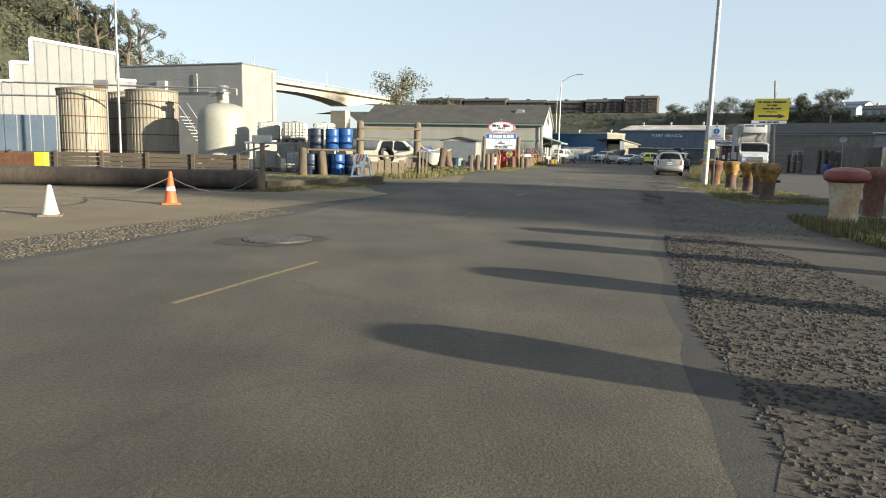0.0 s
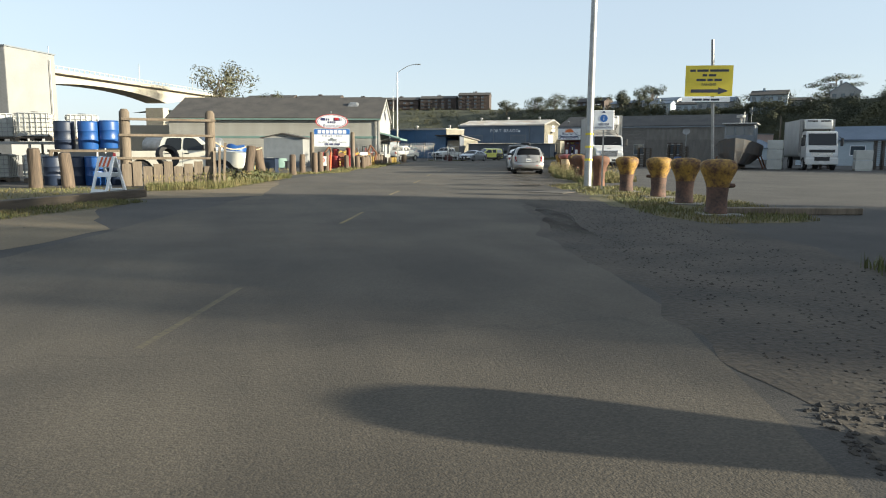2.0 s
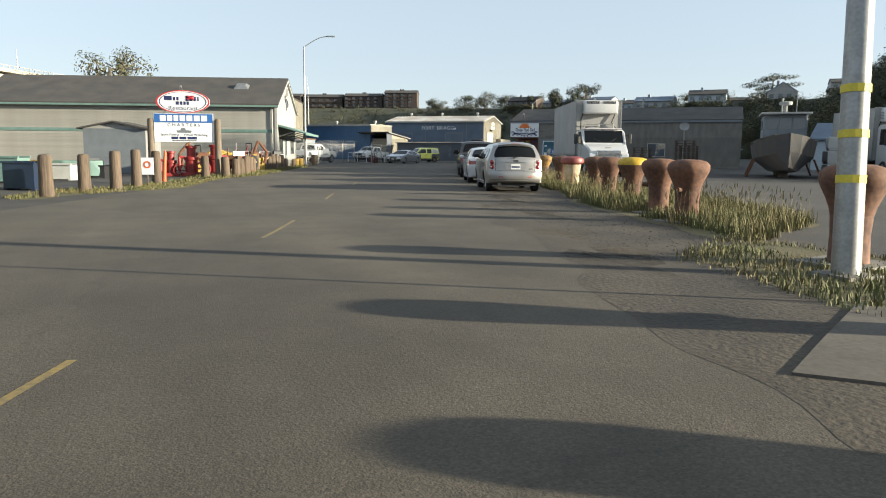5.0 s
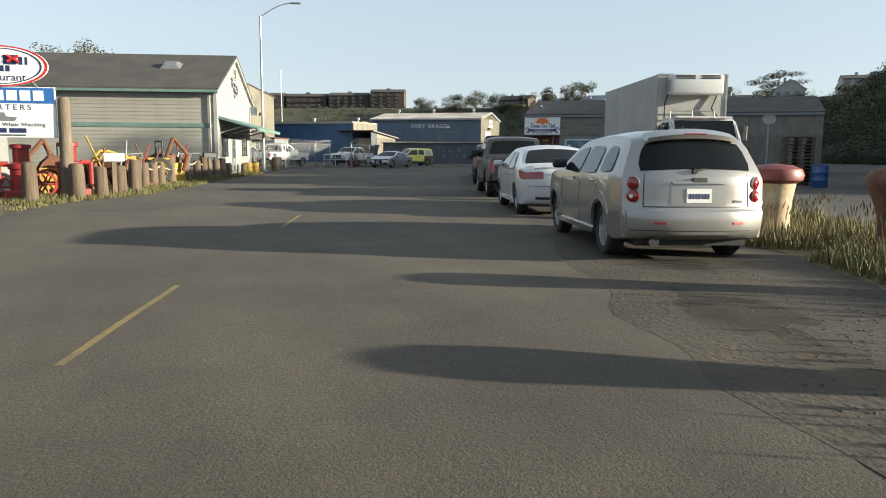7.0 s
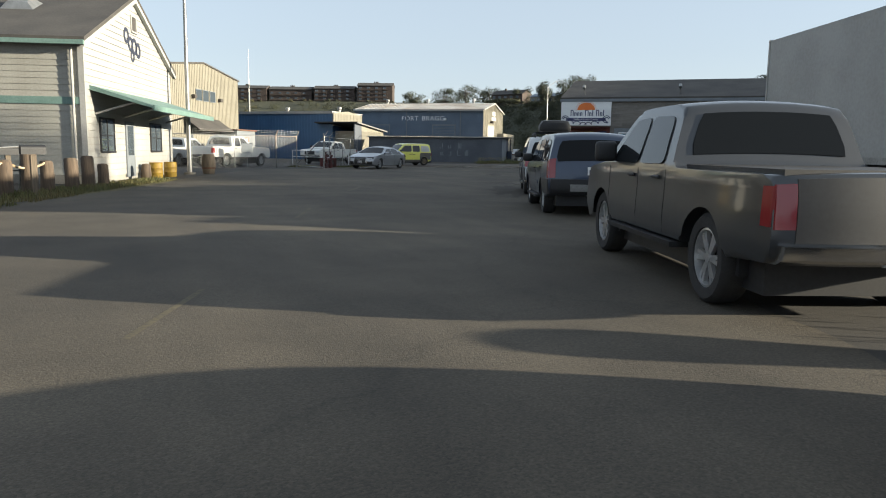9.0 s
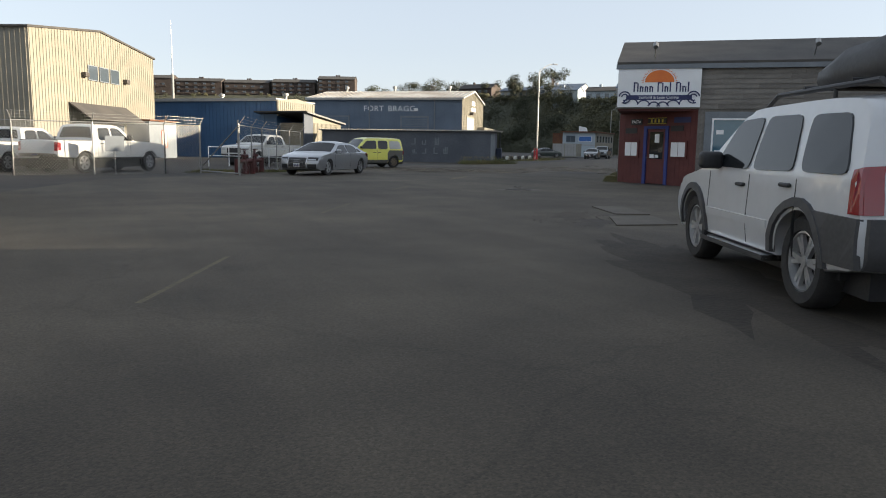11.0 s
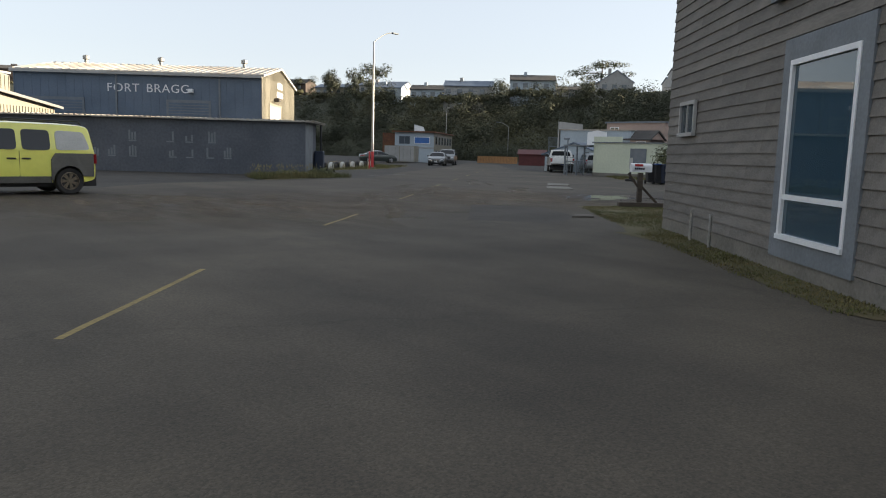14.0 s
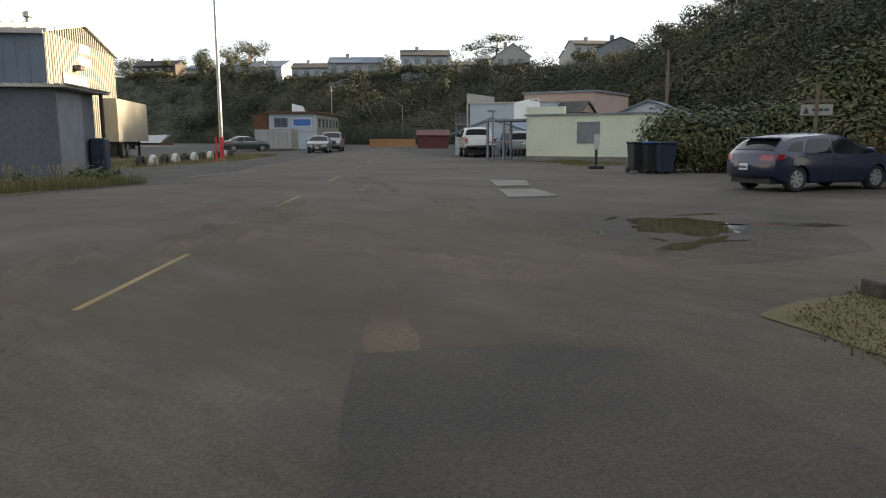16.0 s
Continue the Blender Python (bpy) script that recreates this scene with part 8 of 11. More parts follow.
        for s in (-1, 1):
            part("wiper", tubes([((1.66, 0.1 * s + 0.05, 1.76), (1.5, 0.62 * s + 0.05, 2.05), 0.012)]), M["black"], cab)
            part("door_gap", boxes((0.38, s * 1.183 - 0.004, 0.75, 0.395, s * 1.183 + 0.004, 2.42), (1.28, s * 1.183 - 0.004, 0.75, 1.295, s * 1.183 + 0.004, 1.8)), M["black"], cab)
        part("hood_badge", boxes((2.5, -0.16, 1.535, 2.56, 0.16, 1.56)), M["chrome"], cab)
        wf = 1.95
    else:
        bm = prism([(0.1, 0.62), (0.1, 2.75), (0.25, 2.85), (1.5, 2.85), (1.72, 2.75), (2.0, 1.75), (2.06, 1.2), (2.08, 0.55)], -1.05, 1.05)
        bmesh.ops.bevel(bm, geom=bm.edges[:], offset=0.06, segments=2, affect="EDGES", clamp_overlap=True)
        cab = part("cab", bm, white, t, smooth=True)
        part("windscreen", prism([(1.765, 2.66), (2.0, 1.82), (2.018, 1.83), (1.783, 2.67)], -0.92, 0.92), M["window"], cab)
        part("grille_band", boxes((2.07, -0.85, 1.3, 2.09, 0.85, 1.5)), M["black"], cab)
        part("grille_slats", boxes(*[(2.075, -0.8, 1.02 + k * 0.09, 2.1, 0.8, 1.06 + k * 0.09) for k in range(3)]), M["chrome"], cab)
        for s in (-1, 1):
            part("headlamp", soft_box(2.02, s * 0.86 - 0.16, 1.0, 2.11, s * 0.86 + 0.16, 1.26, 0.03), M["clearlens"], cab)
            part("side_window", boxes((0.5, s * 1.055 - 0.004, 1.8, 1.55, s * 1.055 + 0.004, 2.6)), M["window"], cab)
            mr = part("mirror", soft_box(1.85, s * 1.3 - 0.1, 1.75, 1.95, s * 1.3 + 0.1, 2.35, 0.04), M["black"], cab)
            part("mirror_arm", tubes([((1.7, s * 1.03, 2.5), (1.9, s * 1.3, 2.3), 0.018)]), M["black"], mr)
        part("bumper", soft_box(1.98, -1.1, 0.42, 2.16, 1.1, 0.9, 0.05), white, cab)
        wf = 1.1
    bars(cab, M["plate"], pose(3.0 if nose else 2.17, 0.0, 0.64, 90, 0, 90), [0.3], 0.15, name="number_plate")
    for x in (wf, -box_len + 1.8):
        for s in (-1, 1):
            wheel(t, x, s * 1.1, 0.48, 0.28, M["alloy"] if x > 0 else M["steel"], 8)
    part("wheel_guard", boxes((-box_len + 1.2, -1.1, 0.98, -box_len + 2.4, -0.85, 1.05), (-box_len + 1.2, 0.85, 0.98, -box_len + 2.4, 1.1, 1.05)), M["black"], t)
    return t


def beside(xw, yw, xr, W, hx, hy):
    """The pose of a car whose left rear wheel stands at (xw, yw)."""
    n = math.hypot(hx, hy)
    hx, hy = hx / n, hy / n
    px, py = hy, -hx
    return at(xw - hx * xr + px * (W / 2 - 0.1), yw - hy * xr + py * (W / 2 - 0.1), hx, hy)


retro_wagon(beside(17.43, 48.8, -1.28, 1.76, 0.33, 0.944))
saloon(beside(19.45, 54.8, -1.31, 1.8, 0.345, 0.939), car_paint("white_car_paint", (0.54, 0.55, 0.56)), "white four-door saloon parked nose-out at the verge", badge="gold")
pickup(beside(21.6, 60.6, -1.5, 1.9, 0.36, 0.93), car_paint("dark_grey_paint", (0.035, 0.037, 0.04), 0.3), "dark grey pickup truck with a black tailgate", L=5.4, H=1.8, tail="dark")
suv(beside(25.1, 68.87, -1.31, 1.84, 0.42, 0.907), car_paint("slate_blue_paint", (0.035, 0.05, 0.085), 0.4), "dark slate-blue compact sport utility vehicle", 4.6, 1.84, 1.68, 0.35, clad=M["black"], rails=False)
suv(beside(28.1, 74.8, -1.3, 1.85, 0.475, 0.88), car_paint("white_suv_paint", (0.52, 0.53, 0.54)), "white sport utility vehicle with a black roof box", 4.54, 1.85, 1.73, 0.38, trim="arches", clad=mat("grey_bumper", (0.06, 0.06, 0.062), (0.045, 0.045, 0.047), 0.6), box_on_roof=True)
# grey limousine facing the camera: left wheels at the given places
saloon(at(33.5 - 0.655, 101.7 + 0.675, -0.718, -0.696), car_paint("silver_grey_paint", (0.38, 0.39, 0.41), 0.65), "silver-grey luxury saloon parked by the chain-link fence", back=-0.3, L=5.27, W=1.95, H=1.46, xf=1.6, xr=-1.52, R=0.35, grille=True)
two_tone_wagon(at(38.55, 112.2, -0.99, -0.1))
m_white = car_paint("white_truck_paint", (0.6, 0.6, 0.58))
pickup(at(23.7, 105.5, 0.68, 0.73), m_white, "white pickup truck parked behind the chain-link fence", L=6.5, W=2.0, H=2.0, R=0.42, lift=0.16)
pickup(at(20.6, 106.9, 0.6, 0.8), car_paint("pale_silver_paint", (0.6, 0.6, 0.58), 0.3), "pale silver pickup truck parked in the yard", L=5.6, W=1.95, H=1.85, R=0.39, lift=0.08)
pickup(at(17.4, 108.4, 0.55, 0.83), m_white, "white pickup truck parked in the yard", L=5.6, W=1.95, H=1.85, R=0.39, lift=0.08)
pickup(at(33.2, 116.2, -0.75, -0.66), car_paint("tan_white_paint", (0.62, 0.61, 0.57)), "off-white pickup truck behind the fence", L=5.8, W=2.0, H=1.88, R=0.4, lift=0.1)
pickup(at(83.4, 131.9, 0.72, 0.69), m_white, "white pickup truck with chrome bumper by the roadside", L=5.8, W=2.0, H=1.9, R=0.4, lift=0.12)
suv(at(86.4, 130.9, 0.66, 0.75), car_paint("grey_wagon_paint", (0.26, 0.27, 0.27), 0.3), "grey sport utility vehicle parked beside a porch", 4.6, 1.84, 1.68, 0.35)
saloon(at(85.8, 150.7, -0.72, -0.69), car_paint("dark_silver_paint", (0.12, 0.13, 0.13), 0.5), "dark grey saloon parked at the kerb", grille=True, R=0.33)
pickup(at(91.2, 155.2, -0.72, -0.69), car_paint("grey_truck_paint", (0.22, 0.23, 0.23), 0.4), "grey pickup truck parked at the kerb", L=5.4)
saloon(at(86.0, 161.8, 0.9, -0.4), car_paint("deep_green_paint", (0.03, 0.04, 0.035)), "dark saloon on the grass by the container", R=0.33)
hatchback(at(63.75, 106.6, 0.87, -0.49) @ Matrix.Scale(0.9, 4))
fwd = Vector((-0.372, -0.928))
box_truck(at(30.65, 62.3, fwd.x, fwd.y), "white refrigerated box truck facing the road", 7.8)
box_truck(at(44.0, 54.4, -0.52, -0.855), "white cab-over box truck parked in the yard", 6.0, 2.4, 1.0, 3.75, nose=False)
tr = thing("semi_trailer", at(67.5, 150, 0.62, 0.78), "white box trailer standing behind the low shed", "trailer")
part("box", boxes((-3, -1.2, 1.05, 6, 1.2, 3.7)), M["cream"], tr)
part("frame_rail", boxes((-3, -0.5, 0.7, 6, 0.5, 1.03)), M["black"], tr)
for x in (-1.6, -0.4):
    for s in (-1, 1):
        wheel(tr, x, s * 1.15, 0.48, 0.28, M["steel"], 6)
part("landing_leg", boxes((4.4, -0.9, 0, 4.55, -0.75, 1.05), (4.4, 0.75, 0, 4.55, 0.9, 1.05)), M["black"], tr)

# ---- mooring bollards and signs on the right ----
def bollard(x, y, style, label, rz=0.0, h=1.14, group="old mooring bollards along the verge"):
    t = thing("mooring_bollard", pose(x, y, 0, 0, 0, rz), label, "bollard", group)
    if style == "red":
        part("base", lathe([(0.3, 0), (0.27, 0.06), (0.25, 0.3), (0.27, 0.6), (0.31, h - 0.3), (0.0, h - 0.3)], 24), M["boll_w"], t, smooth=True)
        part("cap", lathe([(0.31, h - 0.3), (0.4, h - 0.25), (0.42, h - 0.17), (0.38, h - 0.08), (0.24, h - 0.02), (0.0, h)], 28), M["boll_r"], t, smooth=True)
    else:
        cap, base = (M["boll_y"], M["boll_d"]) if style == "yellow" else (M["boll_rust"], M["boll_rust"])
        part("base", lathe([(0.25, 0), (0.215, 0.04), (0.205, h * 0.3), (0.22, h * 0.5), (0.0, h * 0.5)], 24, wobble=0.03), base, t, smooth=True)
        part("cap", lathe([(0.222, h * 0.5), (0.24, h * 0.57), (0.285, h * 0.67), (0.34, h * 0.77), (0.368, h * 0.84), (0.362, h * 0.905), (0.31, h * 0.96), (0.2, h * 0.99), (0.0, h)], 28, wobble=0.05), cap, t, smooth=True)
        if style == "dome":
            part("painted_top", lathe([(0.372, h * 0.845), (0.37, h * 0.905), (0.318, h * 0.967), (0.206, h * 0.998), (0.0, h * 1.008)], 28), M["boll_top"], t, "yellow-painted crown", smooth=True)
        part("horn", tubes([((0.2, 0, h * 0.52), (0.34, 0, h * 0.53), 0.05, 0.04)]), base, t)
    part("footing", slab(jagged([(-0.42, -0.42), (0.42, -0.42), (0.42, 0.42), (-0.42, 0.42)], 0.2, 0.05, x), 0, 0.035), M["concrete"], t)


for x, y, style, label, rz in (
    (8.72, 14.25, "red", "stout mooring bollard, red domed cap on a cream base", 0), (10.7, 16.3, "rust", "stout rusty mooring bollard in weeds", 40),
    (11.15, 21.9, "yellow", "stout mooring bollard, flaking yellow cap on dark base", -20), (12.35, 24.75, "yellow", "stout mooring bollard, flaking yellow cap on dark base", 50),
    (13.15, 27.15, "yellow", "stout mooring bollard, flaking yellow cap on dark base", 160), (13.72, 29.85, "yellow", "stout mooring bollard, flaking yellow cap on dark base", 80),
    (14.6, 33.3, "rust", "stout rusty mooring bollard beside a light pole", 10), (16.3, 38.0, "rust", "stout rusty mooring bollard in long grass", 200),
    (17.1, 39.8, "rust", "stout rusty mooring bollard in long grass", 130), (18.2, 42.2, "dome", "stout rusty mooring bollard with a bright yellow crown", 30), (19.4, 44.9, "rust", "stout rusty mooring bollard in long grass", 190),
    (20.4, 47.1, "rust", "stout rusty mooring bollard in long grass", 300), (21.1, 49.6, "red", "stout mooring bollard, red domed cap on a cream base", 0), (22.1, 52.0, "rust", "stout rusty mooring bollard in long grass", 250), (24.2, 57.0, "yellow", "stout mooring bollard, bright yellow cap in long grass", 20),
    (4.9, 2.6, "rust", "stout rusty mooring bollard by the gravel", 20), (5.9, 5.3, "rust", "stout rusty mooring bollard by the gravel", 120), (6.7, 7.8, "yellow", "stout mooring bollard, flaking yellow cap on dark base", 70), (7.2, 9.7, "rust", "stout rusty mooring bollard in weeds", 220),
):
    bollard(x, y, style, label, rz)

pl = thing("light_pole", pose(13.83, 32.7, 0), "leaning galvanised steel light pole with yellow bands", "pole")
part("shaft", tubes([((0, 0, 0), (0.5, 0.75, 11.5), 0.14, 0.085)], 14), M["steel"], pl, smooth=True)
part("base_plate", slab([(-0.24, -0.24), (0.24, -0.24), (0.24, 0.24), (-0.24, 0.24)], 0, 0.04), M["concrete"], pl)
for z in (0.95, 1.4, 1.85):
    part("yellow_band", tubes([((0.0435 * z, 0.0652 * z, z), (0.0435 * (z + 0.08), 0.0652 * (z + 0.08), z + 0.08), 0.142)], 14), M["signyellow"], pl)

vs = thing("information_sign", frame_at(13.55, 31.14, 0.875, -0.48), "white visitor information sign on a steel post", "sign")
part("post", boxes((-0.025, 0.0, 0, 0.025, 0.05, 2.75)), M["steel"], vs)
bd = part("board", soft_box(-0.33, -0.03, 1.99, 0.33, 0.0, 2.63, 0.012, 1), M["signwhite"], vs)
part("emblem", lathe([(0.12, 0), (0.12, 0.006), (0, 0.006)], 24), M["signblue"], bd).matrix_local = pose(0, -0.03, 2.37, 90, 0, 0)
lettering("i", 0.2, M["signwhite"], bd, pose(0, -0.037, 2.37, 90, 0, 0), 0.002)
lettering("VISITOR", 0.1, M["navy"], bd, pose(0, -0.034, 2.17, 90, 0, 0), 0.002)
lettering("INFORMATION", 0.085, M["navy"], bd, pose(0, -0.034, 2.07, 90, 0, 0), 0.002)
part("arrow", prism([(-0.06, 2.55), (0.06, 2.55), (0.0, 2.62)], -0.036, -0.031), M["navy"], bd)

ys = thing("parking_sign", frame_at(11.77, 23.22, 0.926, -0.378), "bright yellow parking sign with a black arrow", "sign")
part("post", tubes([((0.25, 0.12, 0), (0.05, 0.03, 3.7), 0.035)]), M["steel"], ys)
bd = part("board", boxes((-0.5, -0.03, 2.48, 0.5, -0.006, 3.14)), M["signyellow"], ys)
part("strip_board", boxes((-0.56, -0.03, 2.36, 0.46, -0.006, 2.46)), M["signwhite"], ys, "narrow white board under the sign")
bars(bd, M["ink"], pose(0, -0.031, 3.03, 90, 0, 0), [0.12, 0.24, 0.4], 0.05, 0.6, 0.002)
bars(bd, M["ink"], pose(0, -0.031, 2.93, 90, 0, 0), [0.1, 0.16], 0.05, 0.6, 0.002)
bars(bd, M["ink"], pose(0, -0.031, 2.83, 90, 0, 0), [0.2, 0.12, 0.16], 0.05, 0.6, 0.002)
lettering("PARKING", 0.075, M["ink"], bd, pose(0, -0.032, 2.73, 90, 0, 0), 0.002)
part("arrow", prism([(-0.38, 2.56), (0.2, 2.56), (0.2, 2.52), (0.42, 2.595), (0.2, 2.67), (0.2, 2.63), (-0.38, 2.63)], -0.034, -0.031), M["ink"], bd)
bars(ys, M["ink"], pose(-0.05, -0.031, 2.41, 90, 0, 0), [0.2, 0.14, 0.18], 0.045, 0.6, 0.002)
kerb = tagged(part("timber_sleeper", soft_box(-1.6, -0.12, 0, 1.6, 0.12, 0.14, 0.02), M["wood"]), "weathered timber sleeper at the grass edge", "sleeper")
kerb.matrix_world = frame_at(12.6, 21.7, 0.96, -0.28)

# ---- restaurant and charter signs, posts and machinery on the left ----
tb = frame_at(8.82, 63.3, 0.965, -0.262)
ts = thing("charter_signboard", tb, "white and blue charter board between two timber posts", "sign")
TW, Z0, Z1 = 2.64, 1.6, 2.9
bd = part("board", boxes((-TW / 2, -0.08, Z0, TW / 2, -0.03, Z1)), M["signwhite"], ts)
part("blue_band", boxes((-TW / 2 + 0.02, -0.086, Z1 - 0.42, TW / 2 - 0.02, -0.081, Z1 - 0.02)), M["signblue"], bd)
bars(bd, M["signwhite"], pose(0, -0.087, Z1 - 0.22, 90, 0, 0), [0.26, 0.22, 0.2, 0.24, 0.26, 0.26, 0.26], 0.26, 0.25)
lettering("CHARTERS", 0.2, M["navy"], bd, pose(0, -0.083, Z1 - 0.53, 90, 0, 0), 0.002, space=1.5, stretch=1.1)
part("boat_picture", prism([(-0.28, Z0 + 0.42), (0.3, Z0 + 0.42), (0.36, Z0 + 0.52), (0.1, Z0 + 0.54), (0.06, Z0 + 0.64), (-0.12, Z0 + 0.64), (-0.16, Z0 + 0.54), (-0.34, Z0 + 0.52)], -0.085, -0.081), M["trim"], bd)
lettering("Sport Fishing     Whale Watching", 0.135, M["ink"], bd, pose(0, -0.083, Z0 + 0.33, 90, 0, 0), 0.002, stretch=1.15)
bars(bd, M["navy"], pose(0, -0.082, Z0 + 0.18, 90, 0, 0), [0.3, 0.3, 0.42], 0.12, 0.5)
bars(bd, M["ink"], pose(0, -0.082, Z0 + 0.06, 90, 0, 0), [1.1], 0.035, 0.5)
for x in (-TW / 2 - 0.17, TW / 2 + 0.17):
    part("post", lathe([(0.17, 0), (0.16, 1.2), (0.15, 2.6), (0.1, 2.66), (0, 2.67)], 14, wobble=0.08), M["wood"], ts, smooth=True).location = (x, 0, 0)
ov = part("oval_sign", bmesh.new(), M["signwhite"], ts, "oval white restaurant sign with a red and blue rim")
bm = prism([(1.2 * math.cos(a), 3.42 + 0.52 * math.sin(a)) for a in (k * math.pi / 24 for k in range(48))], -0.1, -0.04)
bm.to_mesh(ov.data)
bm.free()
for key, r0, r1 in (("signred", 0.93, 1.0), ("signwhite", 0.88, 0.93), ("navy", 0.84, 0.88)):
    bm = bmesh.new()
    for k in range(48):
        a0, a1 = k * math.pi / 24, (k + 1) * math.pi / 24
        vsx = [bm.verts.new((1.2 * r * math.cos(a), -0.104 - (0.002 if key == "navy" else 0), 3.42 + 0.52 * r * math.sin(a))) for a, r in ((a0, r0), (a1, r0), (a1, r1), (a0, r1))]
        bm.faces.new(vsx)
    part("rim", bm, M[key], ov)
bars(ov, M["navy"], pose(-0.5, -0.102, 3.58, 90, 0, 0), [0.34, 0.1, 0.1], 0.2, 0.25)
bars(ov, M["navy"], pose(0.42, -0.102, 3.58, 90, 0, 0), [0.3, 0.1, 0.06], 0.24, 0.25)
part("red_mark", tubes([((0.22, -0.11, 3.68), (0.5, -0.11, 3.52), 0.04), ((0.22, -0.11, 3.54), (0.5, -0.11, 3.68), 0.04)]), M["signred"], ov)
bars(ov, M["navy"], pose(-0.02, -0.102, 3.36, 90, 0, 0), [0.14, 0.11, 0.1, 0.1], 0.15, 0.3)
lettering("Restaurant", 0.26, M["navy"], ov, pose(0, -0.103, 3.13, 90, 0, 0), 0.002, stretch=1.15)
part("strut", tubes([((-0.9, -0.06, Z1), (-0.7, -0.07, 3.1), 0.03), ((0.9, -0.06, Z1), (0.7, -0.07, 3.1), 0.03)]), M["steel"], ts)
part("sign_lamp", tubes([((0.0, -0.07, 3.94), (-0.02, -0.3, 4.1), 0.02), ((-0.02, -0.3, 4.1), (0.0, -0.45, 4.0), 0.06)]), M["steel"], ts)


def piling(x, y, h, r=0.17, lean=(0, 0), label="short weathered timber piling set upright"):
    t = part("timber_piling", lathe([(r * 1.08, 0), (r * 1.0, h * 0.5), (r * 0.97, h * 0.93), (r * 0.8, h), (0, h + 0.02)], 12, wobble=0.14), M["pile"], smooth=True)
    t.matrix_world = pose(x, y, -0.02, lean[0], lean[1], (x * 57) % 360)
    return tagged(t, label, "post", "timber pilings along the road")


for x, y, h in ((4.78, 48.7, 1.1), (5.5, 51.0, 1.1), (6.3, 52.0, 1.2), (6.85, 54.0, 1.25), (7.5, 56.3, 1.2), (9.55, 61.3, 1.0), (11.04, 63.1, 0.85), (11.5, 65.0, 0.85), (12.2, 68.3, 0.9), (12.8, 70.6, 0.8), (13.9, 74.0, 0.95), (14.5, 75.9, 0.9), (15.2, 78.1, 0.85), (16.5, 81.3, 0.7), (17.9, 85.8, 0.6)):
    piling(x, y, h)
for x, y, h, lean in ((2.3, 40.3, 1.5, (4, -6)), (2.95, 41.6, 1.45, (-3, 8)), (-4.6, 36.3, 1.35, (0, -5)), (-3.6, 36.2, 1.2, (3, 6))):
    piling(x, y, h, 0.2, lean, "thick split timber piling, weathered grey")


def rope(points, r=0.025, name="rope", label="thick sagging rope between posts"):
    bm = bmesh.new()
    for (a, b) in zip(points, points[1:]):
        a, b = Vector(a), Vector(b)
        prev = a
        for k in range(1, 9):
            s = k / 8
            p = a.lerp(b, s) - Vector((0, 0, 0.45 * 4 * s * (1 - s) * (a - b).length * 0.16))
            tube(bm, prev, p, r, n=6)
            prev = p
    return tagged(part(name, bm, M["boll_w"] if r > 0.02 else M["iron"]), label, "rope")


rope([(0.96, 37.3, 1.7), (2.3, 40.3, 1.45), (2.95, 41.6, 1.4)])
rope([(12.2, 68.3, 0.8), (12.8, 70.6, 0.75), (13.9, 74.0, 0.85), (14.5, 75.9, 0.85), (15.2, 78.1, 0.8)], 0.03)
rope([(-6.05, 13.8, 0.5), (-4.92, 16.9, 0.6), (-4.1, 22.6, 0.5)], 0.012, "chain", "thin sagging chain between cones")

# tall posts with boards, plank wall between
tp = thing("timber_fence", frame_at(-1.87, 37.0, 0.993, 0.12), "tall weathered timber posts with rails and low planks", "fence")
for x in (0.0, 2.85):
    part("post", lathe([(0.2, 0), (0.18, 1.4), (0.17, 2.6), (0.1, 2.7), (0, 2.71)], 12, wobble=0.1), M["wood"], tp, smooth=True).location = (x, 0, 0)
for z, dx in ((2.3, 0.1), (1.75, 0.0), (0.95, -0.3)):
    part("rail", soft_box(-0.2 + dx, -0.24, z, 3.0 + dx * 0.3, -0.19, z + 0.09, 0.01, 1), M["wood"], tp)
for k in range(9):
    part("plank", soft_box(-0.15 + k * 0.34, -0.27, 0.02, 0.15 + k * 0.34, -0.245, 0.8 + 0.1 * math.sin(k * 2.1), 0.008, 1), M["wood"], tp)
for k in range(3):
    part("leaning_plank", tubes([((2.9 + 0.16 * k, -0.5, 0), (2.95 + 0.2 * k, -0.2, 1.25 + 0.15 * k), 0.06)], 4), M["wood"], tp)

# A-frame barricade
br = thing("barricade", frame_at(-1.45, 30.2, 0.75, -0.66), "white A-frame road barricade with red stripes", "barricade")
for s in (-1, 1):
    pn = part("panel", bmesh.new(), M["signwhite"], br)
    bm = bmesh.new()
    for x in (-0.3, 0.22):
        box(bm, x, -0.02, 0, x + 0.08, 0.02, 1.15)
    for z0, z1 in ((0.16, 0.26), (0.6, 0.72), (0.86, 1.14)):
        box(bm, -0.22, -0.018, z0, 0.22, 0.018, z1)
    bm.to_mesh(pn.data)
    bm.free()
    pn.matrix_local = pose(0, s * 0.36, 0, s * 17, 0, 0)
    if s < 0:
        bm = bmesh.new()
        for k in range(3):
            x = -0.2 + k * 0.15
            q = [(x, 0.87), (x + 0.07, 0.87), (x + 0.12, 1.13), (x + 0.05, 1.13)]
            prism(q, -0.026, -0.0185, bm)
        part("stripes", bm, M["orange"], pn)


